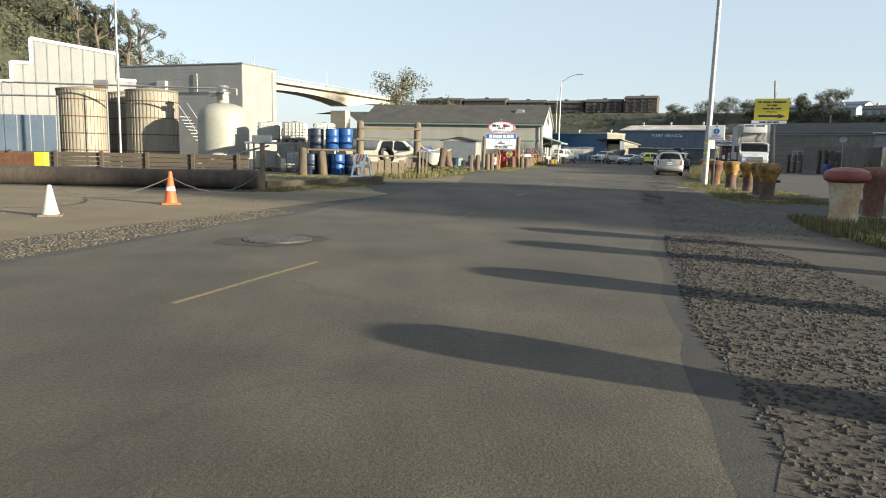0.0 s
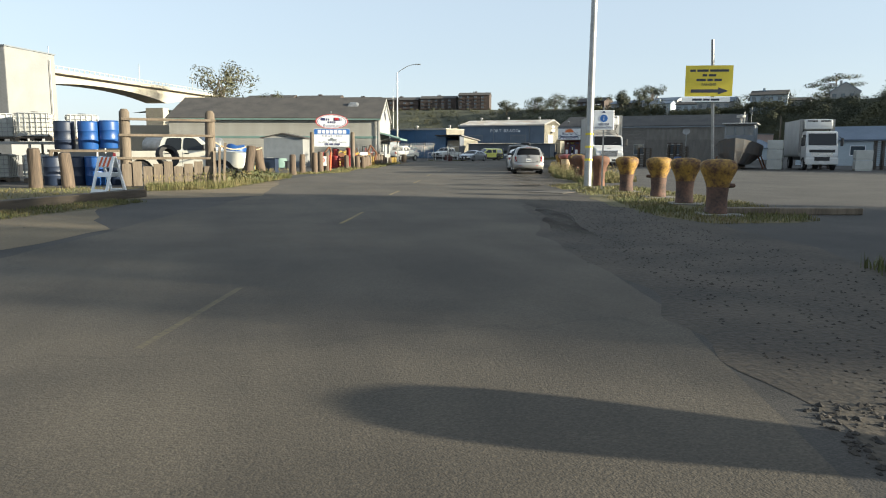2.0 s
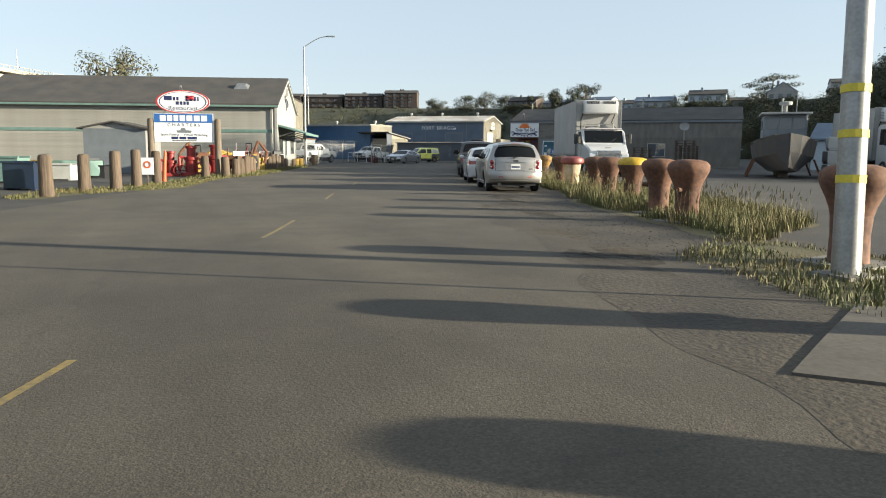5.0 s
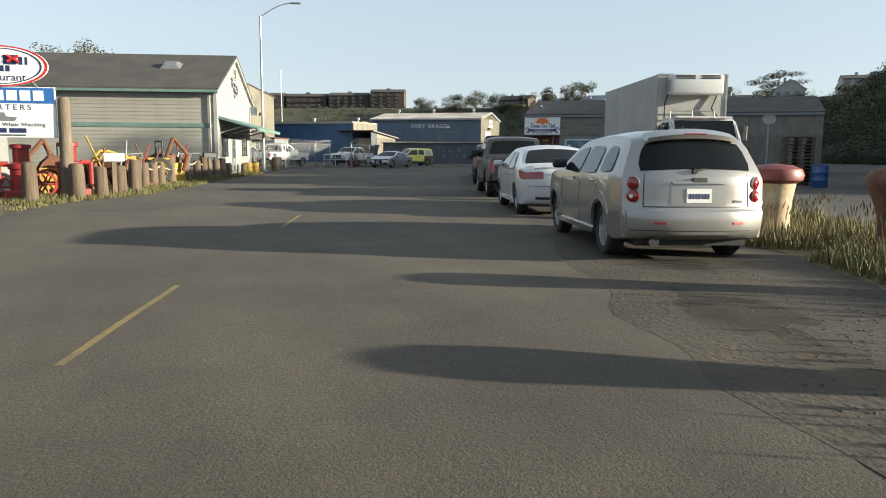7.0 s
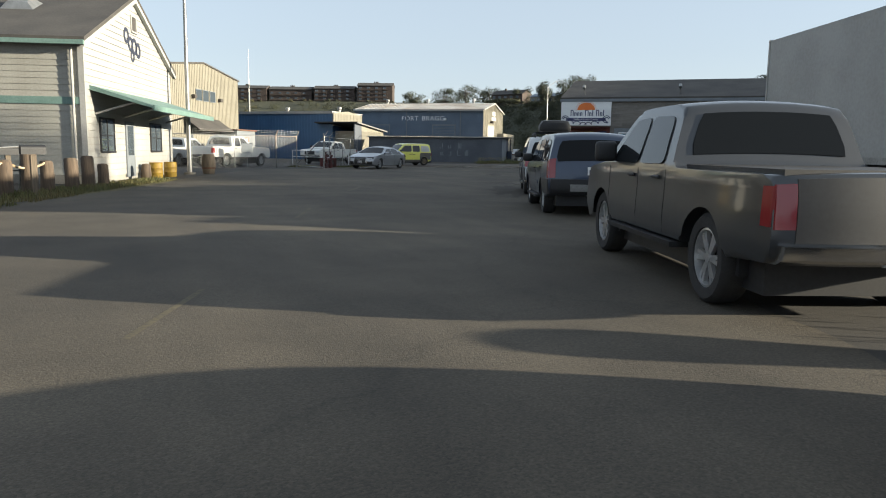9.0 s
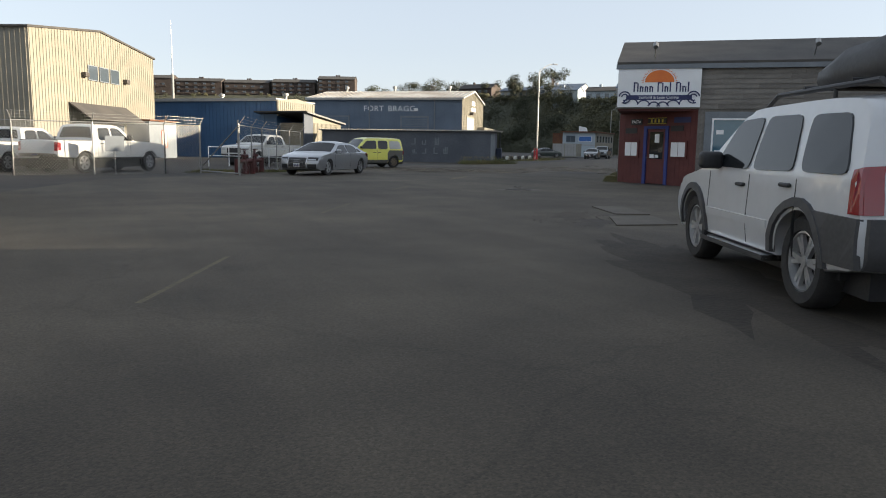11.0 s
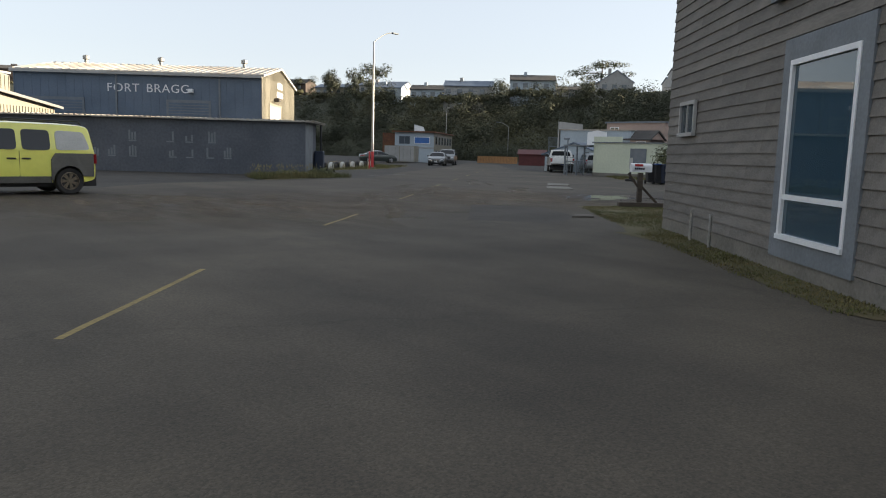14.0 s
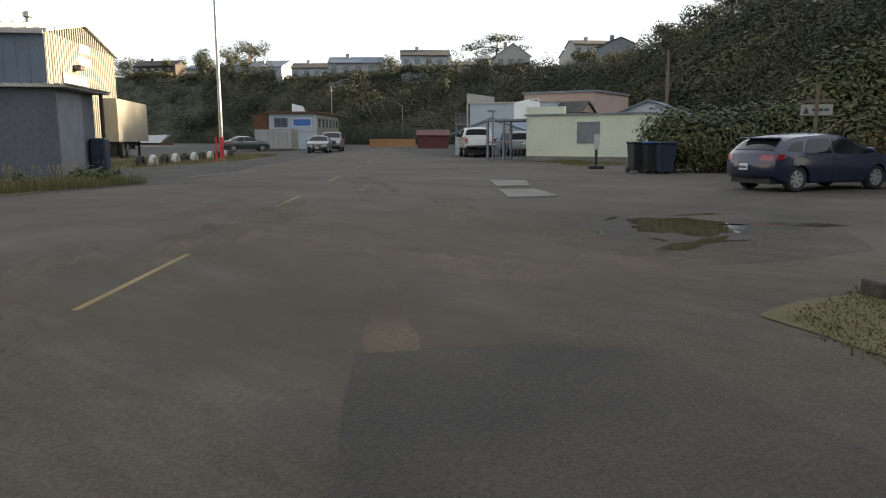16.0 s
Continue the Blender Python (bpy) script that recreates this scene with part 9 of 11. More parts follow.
def cone(x, y, h, m_body, label):
    t = thing("traffic_cone", pose(x, y, 0, 0, 0, 20), label, "cone")
    part("base", soft_box(-0.2, -0.2, 0, 0.2, 0.2, 0.04, 0.015), M["orange"] if m_body == "orange" else M["wood"], t)
    part("body", lathe([(0.15, 0.04), (0.13, 0.1), (0.035, h), (0.02, h + 0.005), (0, h + 0.005)], 20), M[m_body], t, smooth=True)
    if m_body == "orange":
        part("collar", lathe([(0.102, h * 0.42), (0.075, h * 0.62), (0.07, h * 0.62), (0.098, h * 0.42)], 20), M["signwhite"], t)


cone(-4.92, 16.9, 0.72, "orange", "orange traffic cone with a white collar")
cone(-6.05, 13.8, 0.55, "plastic_w", "small faded white traffic cone")
tall = thing("channelizer_post", pose(7.75, 56.6, 0, 3, 4, 0), "tall slim orange road post beside pilings", "cone")
part("base", lathe([(0.2, 0), (0.2, 0.05), (0.06, 0.07), (0, 0.07)], 16), M["black"], tall)
part("body", lathe([(0.08, 0.06), (0.05, 1.15), (0.03, 1.2), (0.0, 1.2)], 16), M["orange"], tall, smooth=True)
nb = thing("notice_board", frame_at(7.2, 55.6, 0.96, -0.28), "small white notice with an orange emblem", "sign")
part("board", boxes((-0.22, -0.02, 0.35, 0.22, 0.0, 0.95)), M["signwhite"], nb)
part("emblem", lathe([(0.08, 0), (0.13, 0), (0.13, 0.006), (0.08, 0.006)], 16), M["orange"], nb).matrix_local = pose(0, -0.024, 0.7, 90, 0, 0)
part("stake", boxes((-0.02, 0.001, 0, 0.02, 0.03, 0.9)), M["wood"], nb)

bx = thing("letter_post", pose(-4.0, 22.7, 0, 0, 0, 5), "timber post carrying a plain grey box", "post")
part("post", boxes((-0.07, -0.07, 0, 0.07, 0.07, 1.4)), M["wood"], bx)
part("box", soft_box(-0.28, -0.16, 1.4, 0.28, 0.16, 1.64, 0.02), M["trim"], bx)

lg = part("drift_log", lathe([(0, -14), (0.27, -14), (0.31, -9), (0.29, -3), (0.32, 0), (0.27, 0.03), (0, 0.04)], 14, wobble=0.1), M["log"], smooth=True)
lg.matrix_world = Matrix.Translation((-4.2, 23.3, 0.28)) @ pose(0, 0, 0, 0, 90, -6)
tagged(lg, "long dark log lying along the verge", "log")
kb = tagged(part("timber_edging", soft_box(0, -0.15, 0, 7.6, 0.15, 0.22, 0.02), M["tar"]), "low dark timber edging along the driveway", "edging")
kb.matrix_world = frame_at(-4.2, 24.0, 0.46, 0.888)
rw = thing("retaining_wall", frame_at(-24, 38.3, 0.998, -0.05), "low weathered plank retaining wall before the tanks", "wall")
for k in range(4):
    part("plank", soft_box(0.0, -0.08, 0.02 + k * 0.22, 16.6, 0.0, 0.22 + k * 0.22, 0.015, 1), M["tar"], rw)
for k in range(8):
    part("stake", boxes((0.3 + k * 2.25, -0.2, 0, 0.46 + k * 2.25, -0.082, 0.95)), M["tar"], rw)
bar = thing("steel_barrier", frame_at(-21.5, 33.4, 0.985, -0.17), "rusty red steel barrier with a yellow end", "barrier")
part("beam", soft_box(0, -0.15, 0.25, 6.4, 0.15, 0.85, 0.03), M["rust"], bar)
part("end_cap", soft_box(6.41, -0.16, 0.25, 6.9, 0.16, 0.9, 0.03), M["signyellow"], bar)
part("foot", boxes((0.5, -0.2, 0, 0.7, 0.2, 0.25), (5.6, -0.2, 0, 5.8, 0.2, 0.25)), M["rust"], bar)
gp = thing("slat_gate", frame_at(-29, 45.2, 0.998, -0.05), "blue-grey steel gate of upright slats", "gate")
for k in range(12):
    part("slat", boxes((k * 0.76, -0.03, 0.1, k * 0.76 + 0.7, 0.0, 2.9)), M["slate"], gp)
part("frame_post", tubes([((9.2, 0, 0), (9.2, 0, 4.0), 0.06), ((9.2, 0, 4.0), (0, 0, 4.0), 0.05), ((0, 0, 0), (0, 0, 4.0), 0.06)]), M["steel"], gp)
po = thing("flag_pole", pose(-14.6, 40.1, 0), "thin grey steel pole in the tank yard", "pole")
part("shaft", tubes([((0, 0, 0), (0, 0, 9.5), 0.075, 0.05)], 10), M["steel"], po, smooth=True)


def silo(x, y, r, h, key, label, bands=True):
    t = thing("storage_tank", pose(x, y, 0), label, "tank", "storage tanks")
    part("shell", lathe([(r, 0), (r, h), (r * 0.97, h + 0.04), (0, h + 0.25)], 40), M[key], t, smooth=True)
    bm = bmesh.new()
    for k in range(44):
        a = 2 * math.pi * k / 44
        m = Matrix.Rotation(a, 4, "Z")
        box(bm, r - 0.005, -0.04, 0.1, r + 0.03, 0.04, h - 0.05, m)
    part("ribs", bm, M[key], t)
    for z in (0.9, 1.9, 2.9, 3.9):
        if z < h:
            part("hoop", lathe([(r + 0.031, z), (r + 0.045, z + 0.01), (r + 0.045, z + 0.05), (r + 0.031, z + 0.06)], 40), M["rust"], t)
    part("rim", lathe([(r + 0.06, h - 0.08), (r + 0.06, h + 0.02), (r - 0.02, h + 0.03)], 40), M["wood"], t)
    return t


silo(-15.3, 47.4, 1.5, 4.6, "tank", "large buff ribbed storage tank with hoops")
silo(-17.9, 50.6, 1.5, 4.6, "tank", "large buff ribbed storage tank with hoops")
tk = silo(-19.3, 46.9, 1.4, 4.55, "tank", "large buff ribbed storage tank with hoops")
mo = thing("motor_pump", pose(-18.2, 47.0, 4.68), "small grey pump motor on top of a tank", "pump")
part("motor", tubes([((-0.4, 0, 0.3), (0.4, 0, 0.36), 0.17)], 14), M["steel"], mo)
part("mount", boxes((-0.35, -0.18, 0, 0.35, 0.18, 0.16)), M["rust"], mo)
dm2 = thing("domed_tank", pose(-10.2, 44.2, 0), "grey-green domed steel tank with a capped neck", "tank")
part("shell", lathe([(1.3, 0.55), (1.44, 0.7), (1.45, 3.0), (1.36, 3.35), (1.05, 3.62), (0.6, 3.76), (0.34, 3.8), (0.32, 4.3), (0.0, 4.3)], 40), M["tank_s"], dm2, smooth=True)
part("neck_cap", lathe([(0.33, 4.3), (0.42, 4.32), (0.42, 4.42), (0.25, 4.5), (0.25, 4.66), (0.36, 4.68), (0.3, 4.8), (0, 4.82)], 24), M["steel"], dm2, smooth=True)
part("motor", tubes([((-0.75, -0.1, 4.3), (-0.15, -0.1, 4.35), 0.16)], 12), M["steel"], dm2)
for a in (0.4, 1.97, 3.5, 5.1):
    part("leg", tubes([((1.2 * math.cos(a), 1.2 * math.sin(a), 0), (1.2 * math.cos(a), 1.2 * math.sin(a), 0.75), 0.09)]), M["steel"], dm2)
part("chute", tubes([((0.6, -1.4, 0.8), (3.0, -2.2, 1.4), 0.05), ((0.6, -1.4, 0.9), (-1.2, -2.6, 0.2), 0.05)]), M["white"], dm2)
pr = thing("pipe_bridge", pose(0, 0, 0), "grey pipe run carried past the tank tops", "pipes")
part("pipe", tubes([((-23, 45.0, 4.75), (-9.2, 43.2, 4.55), 0.05), ((-9.2, 43.2, 4.55), (-9.2, 43.2, 4.2), 0.05), ((-16.9, 44.5, 4.7), (-16.9, 44.5, 0), 0.05), ((-23, 45.0, 4.75), (-23, 45.0, 0), 0.05)]), M["steel"], pr)
st = thing("steel_stair", frame_at(-15.6, 53.5, 0.75, -0.66), "pale steel stair with handrails behind the tanks", "stair")
for k in range(14):
    part("tread", boxes((k * 0.26, 0, 3.3 - k * 0.23, k * 0.26 + 0.28, 0.8, 3.34 - k * 0.23)), M["white"], st)
part("handrail", tubes([((0, 0, 4.3), (3.6, 0, 1.1), 0.03), ((0, 0.8, 4.3), (3.6, 0.8, 1.1), 0.03), ((0, 0, 3.3), (0, 0, 4.3), 0.03), ((3.6, 0, 0), (3.6, 0, 1.1), 0.03), ((0, 0, 0), (0, 0, 3.3), 0.05)]), M["white"], st)


def tote(x, y, z, rz, label="caged white plastic liquid tote on a pallet"):
    t = thing("liquid_tote", pose(x, y, z, 0, 0, rz), label, "tote", "liquid totes")
    part("tank", soft_box(-0.56, -0.46, 0.16, 0.56, 0.46, 1.1, 0.07), M["plastic_w"], t, smooth=True)
    part("pallet", boxes((-0.6, -0.5, 0.1, 0.6, 0.5, 0.15), (-0.6, -0.5, 0, -0.45, 0.5, 0.1), (-0.08, -0.5, 0, 0.08, 0.5, 0.1), (0.45, -0.5, 0, 0.6, 0.5, 0.1)), M["wood"], t)
    rows = []
    for k in range(6):
        zz = 0.2 + k * 0.17
        for s in (-1, 1):
            rows += [((-0.6, s * 0.5, zz), (0.6, s * 0.5, zz), 0.012), ((s * 0.6, -0.5, zz), (s * 0.6, 0.5, zz), 0.012)]
    for k in range(7):
        for s in (-1, 1):
            rows += [((-0.6 + k * 0.2, s * 0.5, 0.15), (-0.6 + k * 0.2, s * 0.5, 1.06), 0.012), ((s * 0.6, -0.5 + k * 0.166, 0.15), (s * 0.6, -0.5 + k * 0.166, 1.06), 0.012)]
    part("cage", tubes(rows, 5), M["steel"], t)
    part("lid", lathe([(0.14, 1.1), (0.14, 1.14), (0, 1.15)], 16), M["black"], t)


tote(-7.4, 42.6, 0.0, -6); tote(-7.3, 42.7, 1.62, 4); tote(-5.7, 41.5, 1.62, -3); tote(-5.6, 41.7, 0.0, 6); tote(-4.2, 42.6, 1.62, 8)
rk = thing("steel_rack", pose(-6, 42.2, 0), "low grey steel staging under the totes", "rack")
part("deck", boxes((-2.4, -1.0, 1.5, 2.6, 1.2, 1.6)), M["steel"], rk)
for x in (-2.3, 0.1, 2.5):
    for y in (-0.9, 1.1):
        part("leg", tubes([((x, y, 0), (x, y, 1.5), 0.05)]), M["steel"], rk)


def drum(x, y, z, key, label, r=0.31, h=0.92):
    t = thing("barrel", pose(x, y, z), label, "barrel", "plastic drums")
    part("body", lathe([(0, 0), (r * 0.94, 0), (r, 0.05), (r, h * 0.3), (r * 1.04, h * 0.33), (r, h * 0.36), (r, h * 0.63), (r * 1.04, h * 0.66), (r, h * 0.69), (r, h - 0.05), (r * 0.95, h), (0, h - 0.02)], 22), M[key], t, smooth=True)
    part("rim", lathe([(r * 0.98, h - 0.02), (r * 1.02, h), (r * 0.98, h + 0.02)], 22), M[key], t)


for x, y, z, key, lab in ((-4.3, 39.6, 1.3, "drum_d", "dark blue plastic drum standing on staging"), (-3.45, 39.4, 1.3, "drum_b", "bright blue plastic drum standing on staging"), (-2.75, 39.5, 1.34, "drum_b", "bright blue plastic drum standing on staging"), (-4.5, 38.6, 0, "drum_d", "dark blue plastic drum with a white label"), (-3.8, 38.5, 0, "drum_d", "dark blue plastic drum with a white label"), (-3.1, 38.4, 0, "drum_b", "blue plastic drum by the fence"), (-2.4, 38.7, 0, "drum_d", "dark plastic drum by the fence")):
    drum(x, y, z, key, lab, 0.36, 1.02)
stg = thing("drum_staging", pose(-3.5, 39.5, 0), "rough timber staging carrying drums", "rack")
part("deck", boxes((-1.3, -0.45, 1.2, 1.3, 0.5, 1.29)), M["wood"], stg)
for x in (-1.2, 1.2):
    for y in (-0.38, 0.42):
        part("leg", boxes((x - 0.06, y - 0.06, 0, x + 0.06, y + 0.06, 1.2)), M["wood"], stg)
cov = thing("covered_heap", pose(1.77, 53.69, 0), "heap of gear under a blue tarpaulin", "tarpaulin")
bm = bmesh.new()
bmesh.ops.create_uvsphere(bm, u_segments=20, v_segments=12, radius=1.0)
for q in bm.verts:
    k = 1 + 0.35 * noise.noise(q.co * 1.7)
    q.co = Vector((q.co.x * 1.05 * k, q.co.y * 0.8 * k, max(0.0, 0.75 + q.co.z * 0.85 * k)))
part("tarpaulin", bm, M["drum_b"], cov, smooth=True)
vt = thing("fuel_tank", frame_at(-1.34, 60.45, 0.97, -0.24), "pale steel tank lying on a cradle", "tank")
tk = part("shell", lathe([(0, -2.6), (0.5, -2.55), (0.62, -2.4), (0.62, 2.4), (0.5, 2.55), (0, 2.6)], 24), M["steel"], vt, smooth=True)
tk.matrix_local = pose(0, 0, 1.5, 0, 90, 0)
for x in (-1.6, 1.6):
    part("cradle", boxes((x - 0.15, -0.55, 0, x + 0.15, 0.55, 1.05)), M["rust"], vt)
sk = thing("skiff", frame_at(3.33, 62.75, 0.95, -0.31), "long dark green skiff lying in the yard", "boat")
bm = bmesh.new()
rows = [[bm.verts.new((x, y * hw, z)) for y, z in ((-1, 0.75), (-0.75, 0.1), (0.75, 0.1), (1, 0.75), (0.85, 0.75), (0.6, 0.22), (-0.6, 0.22), (-0.85, 0.75))] for x, hw in ((-1.9, 0.6), (-0.6, 0.75), (0.8, 0.7), (1.8, 0.35), (2.2, 0.06))]
for a, b in zip(rows, rows[1:]):
    for k in range(8):
        bm.faces.new((a[k], a[(k + 1) % 8], b[(k + 1) % 8], b[k]))
bm.faces.new(rows[0]); bm.faces.new(rows[-1][::-1])
part("hull", bm, M["green"], sk)
part("thwart", boxes((-0.9, -0.6, 0.6, -0.6, 0.6, 0.65), (0.5, -0.55, 0.6, 0.8, 0.55, 0.65)), M["wood"], sk)
tyre = part("scrap_tire", lathe([(0.26, -0.13), (0.4, -0.14), (0.44, -0.08), (0.44, 0.08), (0.4, 0.14), (0.26, 0.13), (0.26, -0.13)], 26), M["rubber"], smooth=True)
tyre.matrix_world = pose(-0.6, 38.2, 1.05, 70, 20, 30)
tagged(tyre, "worn black tyre resting on fence planks", "tyre")
pickup(at(-0.2, 42.5, 0.97, -0.24), car_paint("cream_truck_paint", (0.6, 0.58, 0.5), 0, 0.5), "old cream flatbed truck behind the timber fence", L=5.6, W=2.0, H=1.95, R=0.42, lift=0.12)

# small store shed by the restaurant
sh = thing("store_shed", frame_at(4.15, 69.2, 0.95, -0.31), "small grey plywood shed with a shallow roof", "shed")
shell(sh, 3.1, 2.4, 2.3, M["trim"])
gable_roof(sh, 3.1, 2.4, 2.3, 2.62, M["roof"], 0.25, 0.08, "y", walls=M["white"])
part("side_panel", boxes((3.102, 0, 0, 3.13, 2.4, 2.3)), M["whitewall"], sh)
part("louvre", boxes(*[(0.2, -0.03, 0.35 + k * 0.09, 0.75, -0.002, 0.4 + k * 0.09) for k in range(5)]), M["white"], sh)
# crates and boxes in the gravel yard left of the shed
for x, y, L, D, H, key, lab in ((3.2, 52.5, 0.9, 0.8, 0.8, "drum_d", "dark plastic fish bin in the yard"), (1.8, 58, 1.1, 0.9, 0.9, "green", "green steel crate in the yard"), (3.4, 60, 1.0, 0.7, 0.6, "plastic_w", "pale plastic fish bin in the yard"), (0.4, 52, 2.2, 1.0, 1.1, "green", "green steel skip in the yard"), (2.4, 62, 0.8, 0.8, 0.7, "yellow", "yellow plastic crate in the yard"), (4.6, 62.2, 0.9, 0.7, 0.5, "black", "black plastic crate in the yard")):
    t = thing("storage_bin", frame_at(x, y, 0.95, -0.31), lab, "bin", "yard bins")
    part("body", boxes((0, 0, 0.05, L, 0.05, H), (0, D - 0.05, 0.05, L, D, H), (0, 0.05, 0.05, 0.05, D - 0.05, H), (L - 0.05, 0.05, 0.05, L, D - 0.05, H), (0.05, 0.05, 0.05, L - 0.05, D - 0.05, 0.1)), M[key], t)
    part("rim", boxes((-0.04, -0.04, H, L + 0.04, 0.06, H + 0.06), (-0.04, D - 0.06, H, L + 0.04, D + 0.04, H + 0.06)), M[key], t)
    part("runner", boxes((0, 0, 0, 0.1, D, 0.05), (L - 0.1, 0, 0, L, D, 0.05)), M[key], t)


def red_pump(x, y, rz, s, label):
    t = thing("antique_pump", pose(x, y, 0, 0, 0, rz), label, "machine", "red machines under the sign")
    part("base", soft_box(-0.45 * s, -0.3 * s, 0, 0.45 * s, 0.3 * s, 0.2 * s, 0.04), M["red"], t)
    part("cylinder", lathe([(0.28 * s, 0.2 * s), (0.28 * s, 0.75 * s), (0.33 * s, 0.78 * s), (0.33 * s, 0.9 * s), (0.2 * s, 0.95 * s), (0.2 * s, 1.3 * s), (0.26 * s, 1.32 * s), (0.26 * s, 1.42 * s), (0, 1.45 * s)], 20), M["red"], t, smooth=True)
    w = part("flywheel", lathe([(0.3 * s, -0.05), (0.36 * s, -0.05), (0.36 * s, 0.05), (0.3 * s, 0.05), (0.3 * s, -0.05)], 24), M["red"], t)
    w.matrix_local = pose(0.45 * s, -0.32 * s, 0.36 * s, 90, 0, 0)
    bm = bmesh.new()
    for k in range(6):
        a = k * math.pi / 3
        tube(bm, (0, 0, 0), (0.31 * s * math.cos(a), 0.31 * s * math.sin(a), 0), 0.025, n=6)
    part("spokes", bm, M["red"], w)
    part("pipe", tubes([((-0.3 * s, 0, 0.9 * s), (-0.55 * s, 0, 0.9 * s), 0.07), ((-0.55 * s, 0, 0.9 * s), (-0.55 * s, 0, 0.3 * s), 0.07)]), M["red"], t)


red_pump(8.2, 63.9, 0, 0.82, "bright red antique pump with a flywheel")
red_pump(9.1, 63.7, 10, 1.0, "tall bright red antique engine with a flywheel")
red_pump(10.2, 64.2, 200, 1.05, "bright red antique winch with a flywheel")


def old_tractor(x, y, rz, key, label, s=1.0):
    t = thing("old_tractor", pose(x, y, 0, 0, 0, rz), label, "machine")
    part("bonnet", soft_box(0.1, -0.32 * s, 0.6 * s, 1.5 * s, 0.32 * s, 1.15 * s, 0.06), M[key], t)
    part("chassis", boxes((-1.0 * s, -0.25 * s, 0.4 * s, 1.5 * s, 0.25 * s, 0.62 * s)), M["rust"], t)
    part("seat", soft_box(-0.7 * s, -0.25 * s, 0.95 * s, -0.3 * s, 0.25 * s, 1.05 * s, 0.03), M["black"], t)
    part("mudguard", soft_box(-1.1 * s, -0.75 * s, 0.98 * s, -0.2 * s, -0.45 * s, 1.08 * s, 0.04), M[key], t)
    part("mudguard", soft_box(-1.1 * s, 0.45 * s, 0.98 * s, -0.2 * s, 0.75 * s, 1.08 * s, 0.04), M[key], t)
    part("roll_bar", tubes([((-0.9 * s, -0.45 * s, 1.0 * s), (-0.9 * s, -0.45 * s, 1.75 * s), 0.035), ((-0.9 * s, 0.45 * s, 1.0 * s), (-0.9 * s, 0.45 * s, 1.75 * s), 0.035), ((-0.9 * s, -0.45 * s, 1.75 * s), (-0.9 * s, 0.45 * s, 1.75 * s), 0.035)]), M["black"], t)
    part("loader_arm", tubes([((0.0, -0.55 * s, 0.9 * s), (1.3 * s, -0.55 * s, 1.35 * s), 0.06), ((1.3 * s, -0.55 * s, 1.35 * s), (2.0 * s, -0.55 * s, 0.4 * s), 0.06), ((0.0, 0.55 * s, 0.9 * s), (1.3 * s, 0.55 * s, 1.35 * s), 0.06), ((1.3 * s, 0.55 * s, 1.35 * s), (2.0 * s, 0.55 * s, 0.4 * s), 0.06)]), M[key], t)
    part("bucket", prism([(1.9 * s, 0.1), (2.5 * s, 0.1), (2.55 * s, 0.16), (2.05 * s, 0.18), (2.0 * s, 0.6), (1.9 * s, 0.62)], -0.8 * s, 0.8 * s), M["rust"], t)
    part("back_hoe", tubes([((-1.0 * s, 0, 0.6 * s), (-1.5 * s, 0, 1.9 * s), 0.08), ((-1.5 * s, 0, 1.9 * s), (-2.1 * s, 0, 1.2 * s), 0.07), ((-2.1 * s, 0, 1.2 * s), (-1.9 * s, 0, 0.5 * s), 0.1)]), M["rust"], t)
    for sx in (-1, 1):
        wheel(t, -0.65 * s, sx * 0.8 * s, 0.55 * s, 0.32, M[key], 6)
        wheel(t, 1.2 * s, sx * 0.6 * s, 0.34 * s, 0.2, M[key], 6)


old_tractor(12.0, 72.2, 195, "yellow", "old yellow tractor with loader arms, rusting", 0.95)
old_tractor(10.4, 68.6, 20, "yellow", "old yellow digger with a rusty arm", 0.85)
for x, y, lab in ((11.6, 66.8, "bent steel tube frame leaning on posts"), (13.6, 74.6, "bent steel crowd barrier leaning on posts"), (14.2, 76.8, "bent steel crowd barrier leaning on posts")):
    t = thing("crowd_barrier", frame_at(x, y, 0.6, 0.8), lab, "barrier", "leaning steel barriers")
    part("hoop", tubes([((-0.6, 0, 0), (-0.4, -0.3, 1.15), 0.025), ((-0.4, -0.3, 1.15), (0.5, -0.3, 1.2), 0.025), ((0.5, -0.3, 1.2), (0.7, 0, 0), 0.025), ((-0.5, -0.15, 0.6), (0.6, -0.15, 0.6), 0.018)]), M["steel"], t)


rng = random.Random(64)
for k in range(11):
    x, y = 10.9 + 0.33 * k, 66.0 + 1.05 * k
    t = thing("leaning_pole", pose(x, y, 0, 0, 0, rng.uniform(-40, 40)), "thin painted steel pole leaning against machinery", "pole", "leaning poles")
    part("shaft", tubes([((0, 0, 0), (rng.uniform(-0.5, 0.5), 0.6, rng.uniform(1.1, 1.75)), 0.03)]), M[("rust", "yellow", "steel", "red", "rust")[k % 5]], t)
for x, y, h in ((10.5, 62.4, 0.95), (11.9, 66.4, 1.0), (12.5, 69.5, 0.85), (13.2, 72.2, 1.05), (14.9, 77.0, 1.1), (15.7, 79.6, 0.9), (16.1, 80.5, 0.95)):
    piling(x, y, h, 0.19)
